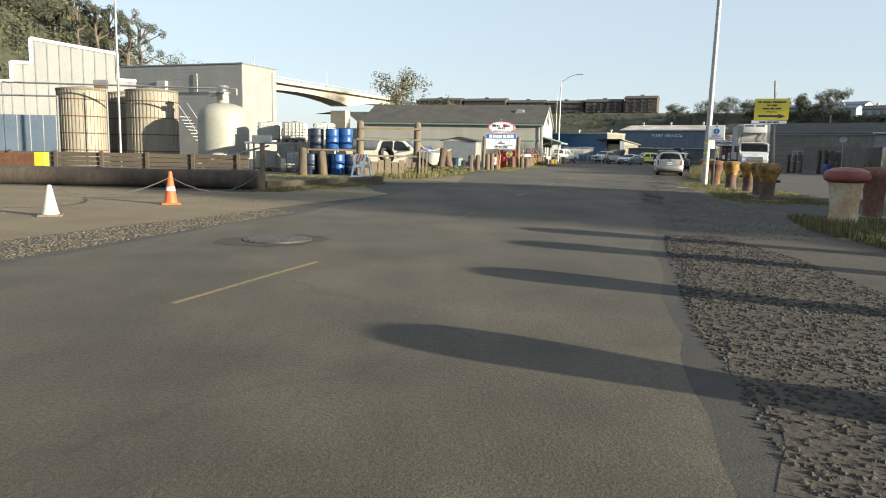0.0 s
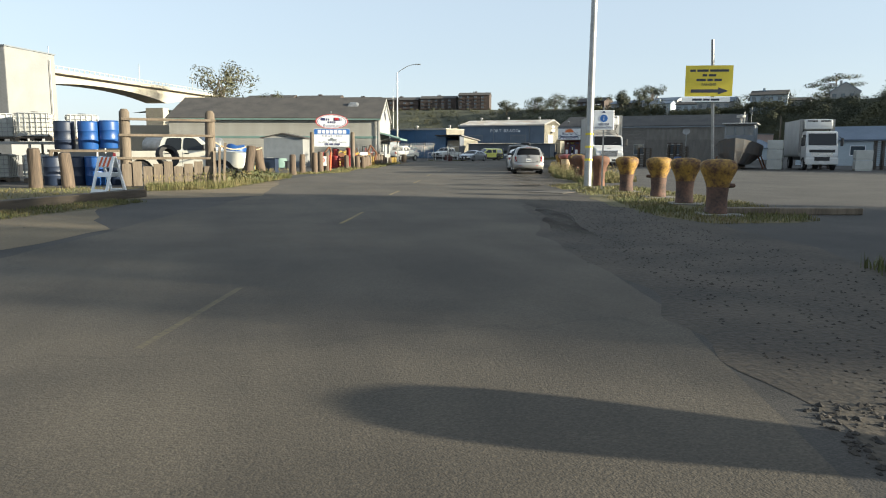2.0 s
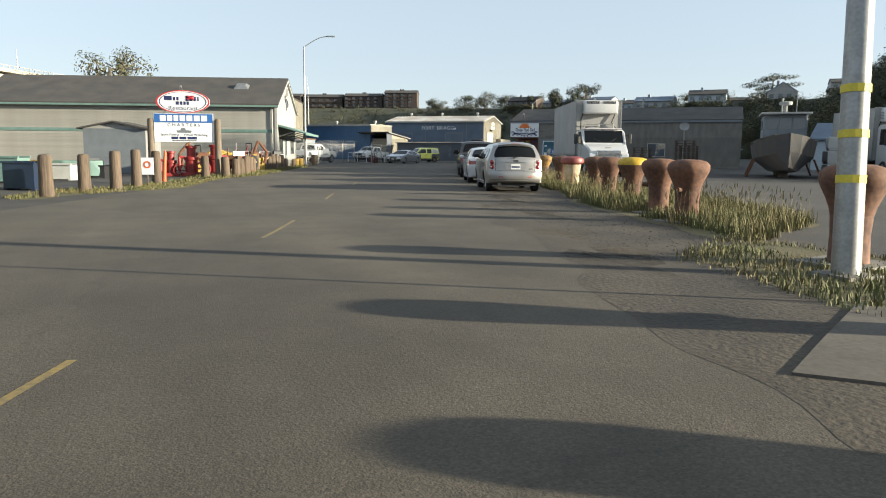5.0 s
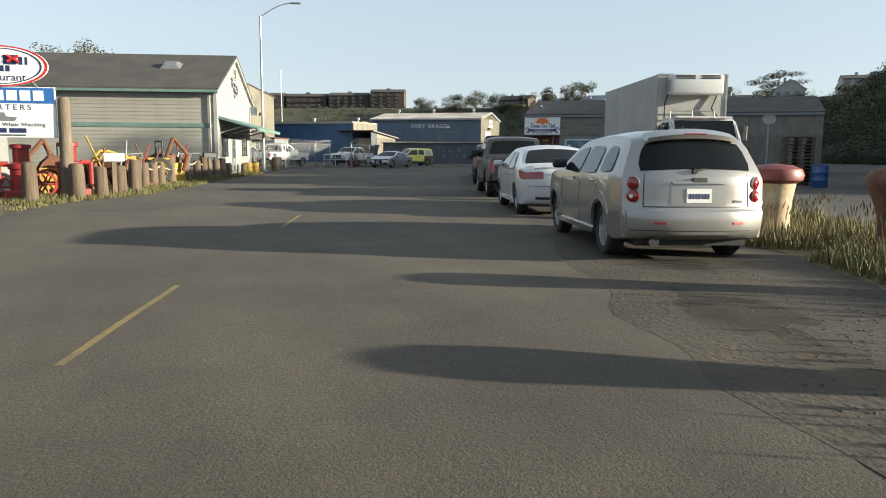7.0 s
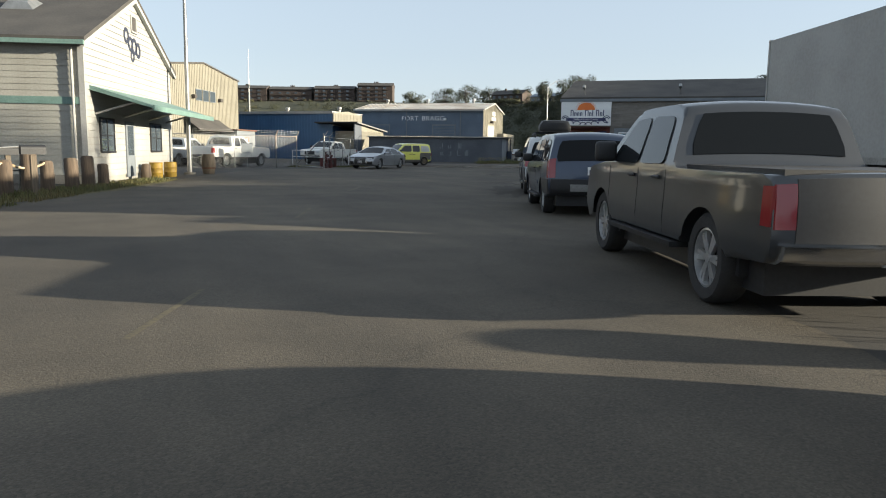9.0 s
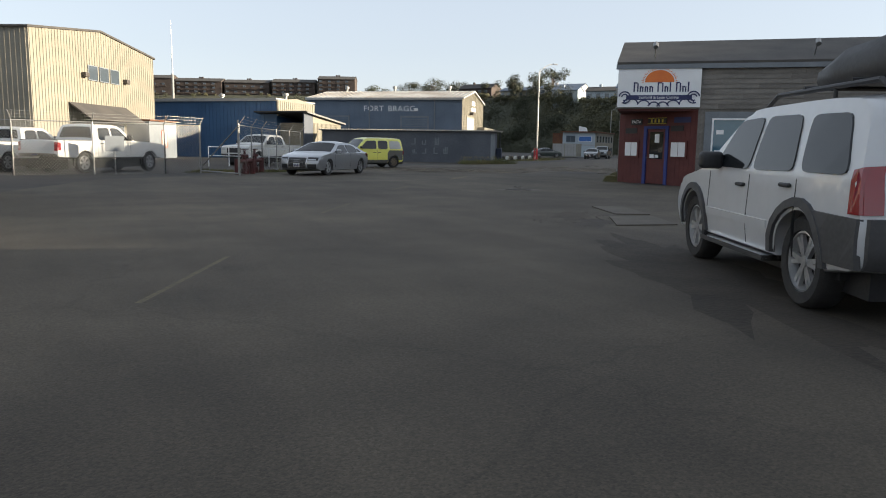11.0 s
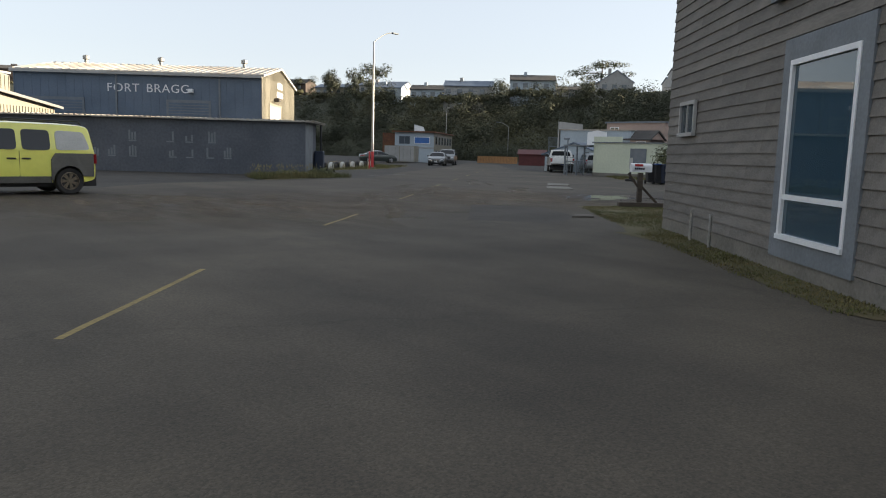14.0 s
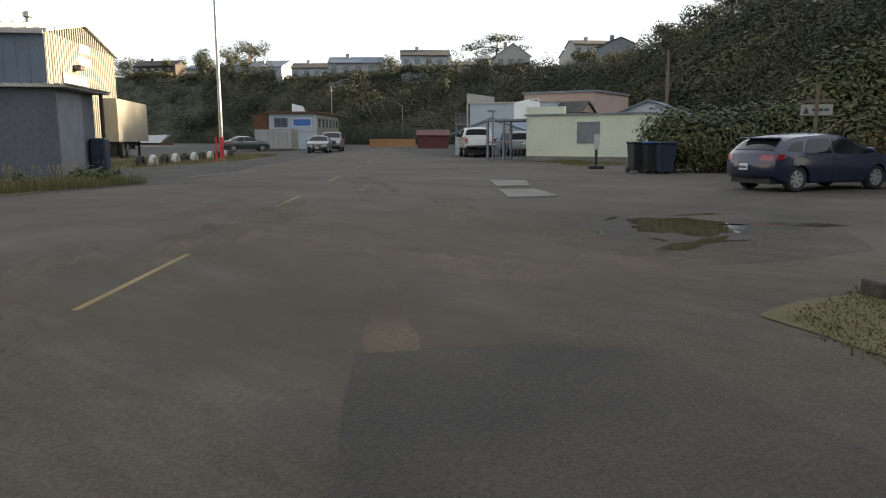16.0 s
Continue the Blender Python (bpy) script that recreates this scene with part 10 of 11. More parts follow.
for x, y, rz, s in ((11.3, 67.6, 70, 0.7), (13.0, 73.2, 40, 0.85), (9.7, 66.2, 10, 0.8)):
    t = thing("rusty_winch", pose(x, y, 0, 0, 0, rz), "rusty deck winch with a cable drum", "machine", "rusting winches")
    dr = part("cable_drum", lathe([(0.45, -0.55), (0.5, -0.55), (0.5, -0.48), (0.25, -0.46), (0.25, 0.46), (0.5, 0.48), (0.5, 0.55), (0.0, 0.55)], 20), M["rust"], t)
    dr.matrix_local = pose(0, 0, 0.75 * s, 90, 0, 0)
    part("side_frame", boxes((-0.5, -0.68, 0, 0.5, -0.6, 0.95 * s), (-0.5, 0.6, 0, 0.5, 0.68, 0.95 * s)), M["yellow"] if s > 0.75 else M["rust"], t)
    part("motor", soft_box(-0.25, -0.3, 0.95 * s, 0.35, 0.35, 1.4 * s, 0.05), M["rust"], t)


def mailbox(x, y, rz, key, label, h=1.0, timber="wood"):
    t = thing("mailbox", pose(x, y, 0, 0, 0, rz), label, "mailbox")
    part("post", boxes((-0.06, -0.06, 0, 0.06, 0.06, h)), M[timber], t)
    prof = [(-0.1, 0), (0.1, 0), (0.1, 0.13)] + [(0.1 * math.cos(a), 0.13 + 0.1 * math.sin(a)) for a in (k * math.pi / 8 for k in range(1, 8))] + [(-0.1, 0.13)]
    b = part("box", prism(prof, -0.27, 0.27), M[key], t)
    b.matrix_local = pose(0, 0, h + 0.02, 0, 0, 90)
    part("door", prism([(a * 0.94, 0.005 + c * 0.97) for a, c in prof], -0.282, -0.272), M[key], b)
    return t


mailbox(14.2, 79.0, 20, "black", "black metal mailbox on a post", 0.95)
mailbox(11.35, 64.6, 10, "signwhite", "white metal mailbox on a timber stump", 0.95)
for x, y, key, lab in ((18.3, 86.9, "signyellow", "yellow plastic crate by the porch"), (18.9, 88.2, "signyellow", "small yellow drum by the porch")):
    drum(x, y, 0, "yellow", lab, 0.25, 0.6)


mailbox(15.07, 76.20, 20, "black", "black roadside mailbox among the pilings", 1.0)
# street lamps
def street_lamp(x, y, h, hx, hy, label, red=False):
    t = thing("street_lamp", pose(x, y, 0, 0, 0, math.degrees(math.atan2(hy, hx))), label, "street lamp", "street lamps")
    part("shaft", tubes([((0, 0, 0), (0, 0, h - 0.9), 0.11, 0.06)], 12), M["steel"], t, smooth=True)
    bm = bmesh.new()
    prev = (0, 0, h - 0.95)
    for k in range(1, 9):
        s = k / 8
        p = (2.1 * s, 0, h - 0.95 + 0.95 * math.sin(s * math.pi / 2))
        tube(bm, prev, p, 0.035, n=8)
        prev = p
    part("arm", bm, M["steel"], t)
    part("head", soft_box(2.0, -0.12, h - 0.05, 2.65, 0.12, h + 0.06, 0.04), M["trim"], t)
    part("footing", lathe([(0.25, 0), (0.25, 0.1), (0, 0.12)], 14), M["concrete"], t)
    if red:
        part("painted_base", tubes([((0, 0, 0.1), (0, 0, 1.3), 0.115)], 12), M["signred"], t)


street_lamp(19.9, 91.0, 11.0, 0.96, -0.25, "tall galvanised street lamp with a curved arm")
street_lamp(67.65, 137.3, 10.4, 0.98, 0.18, "tall galvanised street lamp with a curved arm", True)
street_lamp(119.6, 188, 10.0, 0.67, -0.74, "tall galvanised street lamp with a curved arm")
street_lamp(148.5, 200.7, 8.3, -0.67, 0.74, "tall galvanised street lamp with a curved arm")
mk = thing("marker_post", pose(66.6, 136.2, 0), "red steel marker post in the grass", "post")
part("shaft", tubes([((0, 0, 0), (0, 0, 1.3), 0.05)]), M["signred"], mk)
ms = thing("radio_mast", pose(31.65, 147.5, 0), "thin tapering grey radio mast", "mast")
part("lower_tube", tubes([((0, 0, 0), (0, 0, 8), 0.14, 0.12)], 10), M["steel"], ms)
part("whip", tubes([((0, 0, 8), (0, 0, 13), 0.05, 0.015)], 8), M["steel"], ms)
up = thing("utility_pole", pose(104.2, 127.9, 0), "bare weathered timber utility pole", "pole")
part("shaft", tubes([((0, 0, 0), (0, 0, 8.3), 0.17, 0.12)], 10), M["wood"], up, smooth=True)

# chain-link fence of the harbour yard
def chain_fence(points, h, label, lower=None):
    t = thing("chain_link_fence", pose(*points[0], 0), label, "fence")
    ox, oy = points[0]
    verts, faces = [], []
    for (x0, y0), (x1, y1) in zip(points, points[1:]):
        ln = math.hypot(x1 - x0, y1 - y0)
        ux, uy = (x1 - x0) / ln, (y1 - y0) / ln
        n = max(1, round(ln / 2.6))
        for k in range(n + 1):
            px, py = x0 - ox + ux * ln * k / n, y0 - oy + uy * ln * k / n
            part("post", tubes([((px, py, 0), (px, py, h + 0.05), 0.03), ((px, py, h), (px + uy * 0.25, py - ux * 0.25, h + 0.35), 0.018)]), M["steel"], t)
        part("top_rail", tubes([((x0 - ox, y0 - oy, h), (x1 - ox, y1 - oy, h), 0.02)]), M["steel"], t)
        part("barbed_wire", tubes([((x0 - ox + uy * 0.08 * k, y0 - oy - ux * 0.08 * k, h + 0.11 * k), (x1 - ox + uy * 0.08 * k, y1 - oy - ux * 0.08 * k, h + 0.11 * k - 0.03), 0.004) for k in (1, 2, 3)], 4), M["steel"], t)
        step, wd = 0.12, 0.006
        c = -h
        while c < ln:
            for d in (1, -1):
                a0, b0 = max(0.0, c), max(0.0, -c)
                a1 = min(ln, c + h)
                if a1 <= a0:
                    continue
                z0, z1 = (a0 - c), (a1 - c)
                if d < 0:
                    z0, z1 = h - z0, h - z1
                k = len(verts)
                for a, z in ((a0, z0), (a1, z1)):
                    verts += [(x0 - ox + ux * a, y0 - oy + uy * a, max(0.02, z - wd)), (x0 - ox + ux * a, y0 - oy + uy * a, z + wd)]
                faces.append((k, k + 2, k + 3, k + 1))
            c += step
    mesh = raw("wire_mesh", verts, faces, M["steel"], "", "", parent=t)
    mesh["kind"] = "stuff"
    return t


chain_fence([(6, 106.5), (20.8, 101.5), (26.1, 102.7), (27.6, 103.5)], 2.0, "chain-link yard fence topped with barbed wire")
chain_fence([(28.6, 100.3), (30.8, 106.0), (34.5, 112.5)], 2.0, "chain-link yard fence topped with barbed wire")
gt = thing("swing_gate", frame_at(27.6, 103.6, 0.29, -0.957), "half-open pipe gate with a diagonal brace", "gate")
part("gate_frame", tubes([((0, 0, 0.1), (0, 0, 1.95), 0.03), ((3.4, 0, 0.1), (3.4, 0, 2.2), 0.035), ((0, 0, 0.1), (3.4, 0, 0.1), 0.025), ((0, 0, 0.2), (3.4, 0, 1.95), 0.025)]), M["steel"], gt)
for x, y, lab in ((29.2, 102.2, "rusty red valve assembly by the gate"), (30.0, 104.0, "rusty red valve assembly by the gate")):
    t = thing("valve_assembly", pose(x, y, 0, 0, 0, 40), lab, "valve", "red valves")
    part("riser", lathe([(0.16, 0), (0.16, 0.25), (0.1, 0.27), (0.1, 0.7), (0.16, 0.72), (0.16, 0.82), (0.05, 0.84), (0.05, 1.05), (0, 1.05)], 16), M["oxide"], t, smooth=True)
    part("cross_pipe", tubes([((-0.5, 0, 0.55), (0.5, 0, 0.55), 0.09), ((-0.5, 0, 0), (-0.5, 0, 0.65), 0.11), ((0.5, 0, 0), (0.5, 0, 0.65), 0.11)], 12), M["oxide"], t)
    part("hand_wheel", lathe([(0.14, 1.03), (0.17, 1.03), (0.17, 1.06), (0.14, 1.06), (0.14, 1.03)], 16), M["oxide"], t)
rp = thing("ramp_railing", frame_at(29.5, 113.5, 0.97, -0.22), "white pipe railing along a ramp", "railing")
for k in range(7):
    part("upright", tubes([((k * 1.1, 0, 0), (k * 1.1, 0, 1.1), 0.025)]), M["signwhite"], rp)
part("rail", tubes([((0, 0, 1.1), (6.6, 0, 0.95), 0.025), ((0, 0, 0.6), (6.6, 0, 0.5), 0.02)]), M["signwhite"], rp)
ys2 = thing("yard_notice", frame_at(24.2, 102.15, 0.98, 0.2), "small square notice on the fence", "sign")
part("board", boxes((-0.35, -0.05, 0.9, 0.35, -0.035, 1.5)), M["trim"], ys2)
part("stake", tubes([((0, -0.02, 0), (0, -0.02, 1.5), 0.02)]), M["steel"], ys2)
kb = thing("keg_drum", pose(20.8, 91.6, 0), "old brown wooden barrel by the lamp", "barrel")
part("body", lathe([(0, 0), (0.26, 0), (0.32, 0.4), (0.32, 0.55), (0.26, 0.92), (0, 0.92)], 20), M["wood"], kb, smooth=True)
part("hoop", lathe([(0.305, 0.25), (0.31, 0.25), (0.318, 0.31), (0.31, 0.31)], 20), M["rust"], kb)

ps = thing("disabled_parking_sign", frame_at(42.45, 87.3, 0.735, -0.678), "blue disabled parking sign on a steel post", "sign")
part("post", tubes([((0, 0, 0), (0, 0, 1.63), 0.022)]), M["steel"], ps)
bd = part("board", soft_box(-0.16, -0.035, 1.14, 0.16, -0.024, 1.62, 0.005, 1), M["signblue"], ps)
part("symbol", tubes([((0.0, -0.037, 1.46), (0.0, -0.037, 1.36), 0.018), ((0.0, -0.037, 1.36), (0.07, -0.037, 1.36), 0.016), ((0.07, -0.037, 1.36), (0.1, -0.037, 1.28), 0.016), ((0.0, -0.037, 1.48), (0.0, -0.037, 1.52), 0.026)] + [((0.01 + 0.08 * math.cos(a), -0.037, 1.33 + 0.08 * math.sin(a)), (0.01 + 0.08 * math.cos(a + 0.5), -0.037, 1.33 + 0.08 * math.sin(a + 0.5)), 0.011) for a in (2.2, 2.7, 3.2, 3.7, 4.2, 4.7, 5.2)], 6), M["signwhite"], bd)
lettering("PARKING", 0.06, M["signwhite"], bd, pose(0, -0.037, 1.19, 90, 0, 0), 0.002)
# ---- boatyard behind the bollards ----
bt = thing("fishing_boat", frame_at(40.6, 58.7, -0.68, -0.73) @ Matrix.Diagonal((1.1, 1.12, 1.0, 1)), "old dark-hulled fishing boat propped on stands", "boat")
bm = bmesh.new()
rows = []
for x, hw, zk, zd in ((-4.2, 1.25, 0.35, 1.75), (-3.0, 1.4, 0.28, 1.75), (-2.0, 1.47, 0.25, 1.76), (-0.8, 1.5, 0.23, 1.79), (0.5, 1.48, 0.22, 1.87), (1.5, 1.36, 0.22, 1.97), (2.4, 1.12, 0.24, 2.08), (3.0, 0.86, 0.28, 2.17), (3.5, 0.55, 0.35, 2.26), (3.9, 0.04, 0.5, 2.34)):
    rows.append([bm.verts.new((x, y * hw, z)) for y, z in ((-1, zd), (-0.92, zd - 0.5 * (zd - zk)), (-0.45, zk + 0.12), (0, zk), (0.45, zk + 0.12), (0.92, zd - 0.5 * (zd - zk)), (1, zd))])
for p, q in zip(rows, rows[1:]):
    for k in range(6):
        bm.faces.new((p[k], p[k + 1], q[k + 1], q[k]))
    bm.faces.new((p[6], p[0], q[0], q[6]))
bm.faces.new(rows[0])
bm.faces.new(rows[-1][::-1])
bmesh.ops.recalc_face_normals(bm, faces=bm.faces[:])
part("hull", bm, M["hullpaint"], bt)
wh = part("wheelhouse", soft_box(-2.2, -1.0, 1.75, 0.6, 1.0, 3.45, 0.08), M["trim"], bt)
part("wheelhouse_roof", soft_box(-2.4, -1.15, 3.46, 0.9, 1.15, 3.58, 0.04), M["white"], wh)
for y in (-0.62, 0.0, 0.62):
    part("wheelhouse_window", boxes((0.602, y - 0.26, 2.65, 0.615, y + 0.26, 3.25)), M["pane"], wh)
part("side_window", boxes((-1.6, -1.012, 2.65, -0.2, -1.002, 3.2)), M["pane"], wh)
part("radar", lathe([(0.08, 3.58), (0.08, 4.0), (0.3, 4.02), (0.3, 4.2), (0, 4.24)], 16), M["white"], wh)
part("mast", tubes([((-2.6, 0, 1.75), (-2.6, 0, 4.6), 0.05), ((-1.2, 0.6, 3.58), (-1.2, 0.6, 4.9), 0.02)]), M["steel"], bt)
part("rubbing_strake", tubes([((-4.2, -1.26, 1.76), (0.5, -1.52, 1.86), 0.05), ((0.5, -1.5, 1.88), (2.4, -1.13, 2.09), 0.05), ((2.4, -1.13, 2.09), (3.5, -0.56, 2.27), 0.05)]), M["hullpaint"], bt)
for x, y in ((-2.8, -1.3), (-2.8, 1.3), (1.2, -1.35), (1.2, 1.35)):
    part("stand", tubes([((x, y * 1.25, 0), (x, y * 0.98, 1.0), 0.05)]), M["rust"], bt)
part("keel_block", boxes((-3.2, -0.2, 0, -2.8, 0.2, 0.3), (1.0, -0.2, 0, 1.4, 0.2, 0.24)), M["wood"], bt)


def pallet_stack(x, y, rz, n, key, label):
    t = thing("pallet_stack", pose(x, y, 0, 0, 0, rz), label, "pallets", "stacks of pallets")
    for k in range(n):
        p = part("pallet", boxes((-0.08, -0.5, 0, 0.07, 0.64, 0.099)), M[key], t)
        p.matrix_local = pose(0, 0, k * 0.15, 0, 0, (k * 37 % 5 - 2) * 0.8)
        if k == 0:
            bearer = part("bearer", boxes((-0.6, -0.5, 0, -0.45, 0.64, 0.099)), M[key], p)
            board = part("deck_board", boxes((-0.6, -0.5, 0.1, 0.6, -0.36, 0.13)), M[key], p)
        for j in range(7):
            if k == 0 and j in (0, 5):
                continue
            o = new("deck_board" if j < 5 else "bearer", board.data if j < 5 else bearer.data)
            o.parent = p
            o.matrix_local = Matrix.Translation((0, j * 0.25, 0) if j < 5 else ((j - 5) * 1.04, 0, 0))


for x, y, rz, n, key in ((38.6, 64.5, -40, 14, "log"), (40.2, 66.0, -42, 12, "log"), (36.8, 66.4, -35, 11, "log"), (36.2, 71.5, -40, 13, "log"), (47.5, 57.5, -40, 12, "log"), (50.2, 54.2, -40, 15, "log"), (48.6, 48.2, -40, 13, "log")):
    pallet_stack(x, y, rz, n, key, "tall stack of dark weathered timber pallets")
for x, y, rz in ((41.9, 56.2, 47), (42.75, 57.1, 47), (45.2, 51.2, 52)):
    t = thing("fish_crate", pose(x, y, 0, 0, 0, rz), "white plastic bulk fish crate", "crate", "fish crates")
    for z in ((0.0, 0.75, 1.5) if x < 42 else (0.0, 0.75) if x < 44 else (0.0, 0.75)):
        c = part("crate", soft_box(-0.6, -0.55, z + 0.1, 0.6, 0.55, z + 0.72, 0.03), M["plastic_w"], t)
        part("foot", boxes((-0.6, -0.5, z, -0.45, 0.5, z + 0.1), (0.45, -0.5, z, 0.6, 0.5, z + 0.1)), M["plastic_w"], c)
ds = thing("satellite_dish", pose(44.8, 72.0, 0), "white satellite dish on a short mast", "dish")
part("mast", tubes([((0, 0, 0), (0, 0, 3.2), 0.05)]), M["steel"], ds)
part("dish", lathe([(0.0, 0.0), (0.22, 0.04), (0.36, 0.11), (0.36, 0.125), (0.22, 0.055), (0.0, 0.015)], 20), M["whitewall"], ds, smooth=True).matrix_local = pose(0, 0, 3.25, 60, 0, -40)
drum(7.4 + 30, 62.3, 0, "drum_b", "blue plastic drum by the pallets", 0.3, 0.9)

# ---- end of the drive: mailbox, bins, hedge sign ----
mt = mailbox(51.75, 102.75, -40, "signwhite", "dented white metal mailbox on a braced timber post", 0.92, "log")
part("brace", tubes([((0.05, 0, 0.05), (0.5, 0, 0.1), 0.05), ((0.5, 0, 0.1), (0.05, 0, 0.55), 0.045), ((-0.06, 0, 0.55), (-0.32, 0, 0.9), 0.04)], 4), M["log"], mt)
part("base_timber", soft_box(-0.55, -0.12, 0, 0.75, 0.12, 0.13, 0.02), M["log"], mt)
part("flag_mark", boxes((-0.19, -0.112, 1.09, 0.03, -0.103, 1.15)), M["signred"], mt)
bars(mt, M["ink"], pose(-0.06, -0.108, 1.03, 90, 0, 0), [0.04, 0.04, 0.04, 0.04, 0.04], 0.05, 0.3)


def wheelie_bin(x, y, rz, key, lid, label):
    t = thing("wheelie_bin", pose(x, y, 0, 0, 0, rz), label, "bin", "wheelie bins")
    bm = boxes((-0.28, -0.3, 0.08, 0.28, 0.3, 1.0))
    for v in bm.verts:
        if v.co.z < 0.5:
            v.co.x *= 0.78
            v.co.y *= 0.78
    bmesh.ops.bevel(bm, geom=bm.edges[:], offset=0.03, segments=2, affect="EDGES")
    part("body", bm, M[key], t)
    part("lid", soft_box(-0.31, -0.35, 1.005, 0.31, 0.33, 1.07, 0.025), M[lid], t)
    part("handle", tubes([((-0.24, 0.36, 1.0), (0.24, 0.36, 1.0), 0.018)]), M["black"], t)
    for sx in (-1, 1):
        part("wheel", tubes([((sx * 0.2, 0.26, 0.1), (sx * 0.27, 0.26, 0.1), 0.1)], 14), M["rubber"], t)


wheelie_bin(68.63, 113.33, -40, "black", "black", "black wheelie bin beside a hedge")
wheelie_bin(68.53, 112.79, -44, "black", "drum_b", "dark wheelie bin with a blue lid")
wheelie_bin(68.43, 112.26, -38, "drum_d", "drum_d", "dark blue wheelie bin beside a hedge")
ss = thing("sign_stand", frame_at(70.6, 116.0, 0.64, -0.77), "small notice on a weighted stand", "sign")
part("base", soft_box(-0.28, -0.25, 0, 0.28, 0.25, 0.14, 0.03), M["black"], ss)
part("post", boxes((-0.05, -0.03, 0.14, 0.05, 0.03, 1.1)), M["black"], ss)
part("notice", boxes((-0.1, -0.045, 0.75, 0.1, -0.031, 1.35)), M["plastic_w"], ss)
hs = thing("hanging_sign", frame_at(67.2, 107.4, 0.3, -0.954), "small pale board hanging by the hedge", "sign")
part("post", boxes((-0.05, 0.02, 0, 0.05, 0.1, 2.6)), M["wood"], hs)
part("arm", boxes((-0.45, 0.03, 2.15, 0.45, 0.08, 2.21)), M["wood"], hs)
bd = part("board", boxes((-0.4, 0.03, 1.8, 0.4, 0.06, 2.1)), M["tank_s"], hs)
part("emblem", prism([(-0.34, 1.85), (-0.18, 1.85), (-0.26, 2.04)], 0.022, 0.028), M["ink"], bd)
bars(bd, M["ink"], pose(0.1, 0.029, 1.95, 90, 0, 0), [0.12, 0.12, 0.12], 0.07, 0.4)
pg = thing("ornament_lamp", frame_at(76.3, 122.9, 0.12, -0.993), "dark lamp bracket by the porch", "lamp")
part("post", tubes([((-1.6, -1.0, 0), (-1.6, -1.0, 2.6), 0.04)]), M["trim"], pg)
part("head", soft_box(-1.9, -1.1, 2.5, -1.5, -0.9, 2.62, 0.03), M["trim"], pg)
rows = []
for k in range(11):
    x, y = 61 + 1.15 * k, 133.4 + 1.05 * k
    t = thing("tyre_edging", pose(x, y, 0.0, 0, 0, 43), "half-buried white-topped tyre along the verge", "tyre", "half-buried tyres")
    part("tyre", lathe([(0.2, -0.1), (0.34, -0.11), (0.38, -0.05), (0.38, 0.05), (0.34, 0.11), (0.2, 0.1), (0.2, -0.1)], 18), M["plastic_w"] if k % 2 else M["rubber"], t, smooth=True).matrix_local = pose(0, 0, 0.12, 90, 0, 0)
bo = thing("small_cruiser", frame_at(88, 188, 0.8, -0.6), "small white cabin cruiser on a trailer", "boat")
bm = prism([(-3.5, 0.9), (3.2, 0.7), (4.2, 1.7), (-3.5, 1.5)], -1.2, 1.2)
part("hull", bm, M["signwhite"], bo)
part("cabin", prism([(-2.0, 1.5), (1.6, 1.6), (0.9, 2.6), (-1.8, 2.6)], -1.0, 1.0), M["signwhite"], bo)
part("cabin_window", prism([(-1.6, 1.9), (1.0, 1.95), (0.7, 2.3), (-1.5, 2.3)], -1.01, 1.01), M["pane"], bo)
part("trailer", boxes((-3, -0.8, 0.5, 4.6, 0.8, 0.7), (-0.8, -1.1, 0, 0.0, -0.85, 0.7), (-0.8, 0.85, 0, 0.0, 1.1, 0.7)), M["rust"], bo)

# ---- bluff, far houses, trees, bridge ----
# the high points from (170, 40) on are unseen, raised to block the low sun
EDGE = [(-40, 560, 29.5), (40, 520, 29), (90, 488, 28), (130, 466, 28.3), (164, 442, 27.5), (178, 392, 25.5), (184, 335, 22.3), (178, 290, 20), (176, 255, 17), (186, 236, 17.8), (203, 222, 19.3), (213, 203, 20.3), (203, 184, 18), (178, 162, 16.5), (162, 145, 17.5), (154, 130, 19), (152, 112, 20.5), (158, 82, 22), (170, 40, 33.5), (184, -20, 39), (205, -90, 32), (240, -160, 10)]


def edge_at(u):
    k = min(int(u), len(EDGE) - 2)
    f = u - k
    a, b = Vector(EDGE[k]), Vector(EDGE[k + 1])
    p = a.lerp(b, f)
    inward = (Vector((75, 115, 0)) - Vector((p.x, p.y, 0))).normalized()
    return p, inward


def slope_point(u, v):
    """v: 0 on the top edge, 1 at the foot, below 0 on the plateau behind."""
    p, inward = edge_at(u)
    d = (Vector((p.x - 75, p.y - 115)).length) * 0.26 + 12
    if v < 0:
        return Vector((p.x, p.y, p.z + min(6.0, -v * 3))) - inward * (-v) * 60
    z = p.z * (1 - v) ** 0.85
    q = Vector((p.x, p.y, 0)) + inward * d * v
    return Vector((q.x, q.y, z - 0.3 + 1.5 * noise.noise((q.x * 0.05, q.y * 0.05, 0)) * (1 if 0 < v < 1 else 0)))


bm = bmesh.new()
grid = []
for i in range(0, (len(EDGE) - 1) * 6 + 1):
    grid.append([bm.verts.new(slope_point(min(i / 6, len(EDGE) - 1.0001), v)) for v in (-3.0, -1.0, -0.3, 0, 0.15, 0.35, 0.55, 0.75, 0.9, 1.0)])
for a, b in zip(grid, grid[1:]):
    for k in range(9):
        bm.faces.new((a[k], a[k + 1], b[k + 1], b[k]))
bluff = structure(part("hillside", bm, M["hill"], smooth=True), "steep scrub-covered bluff below the houses", "hill")

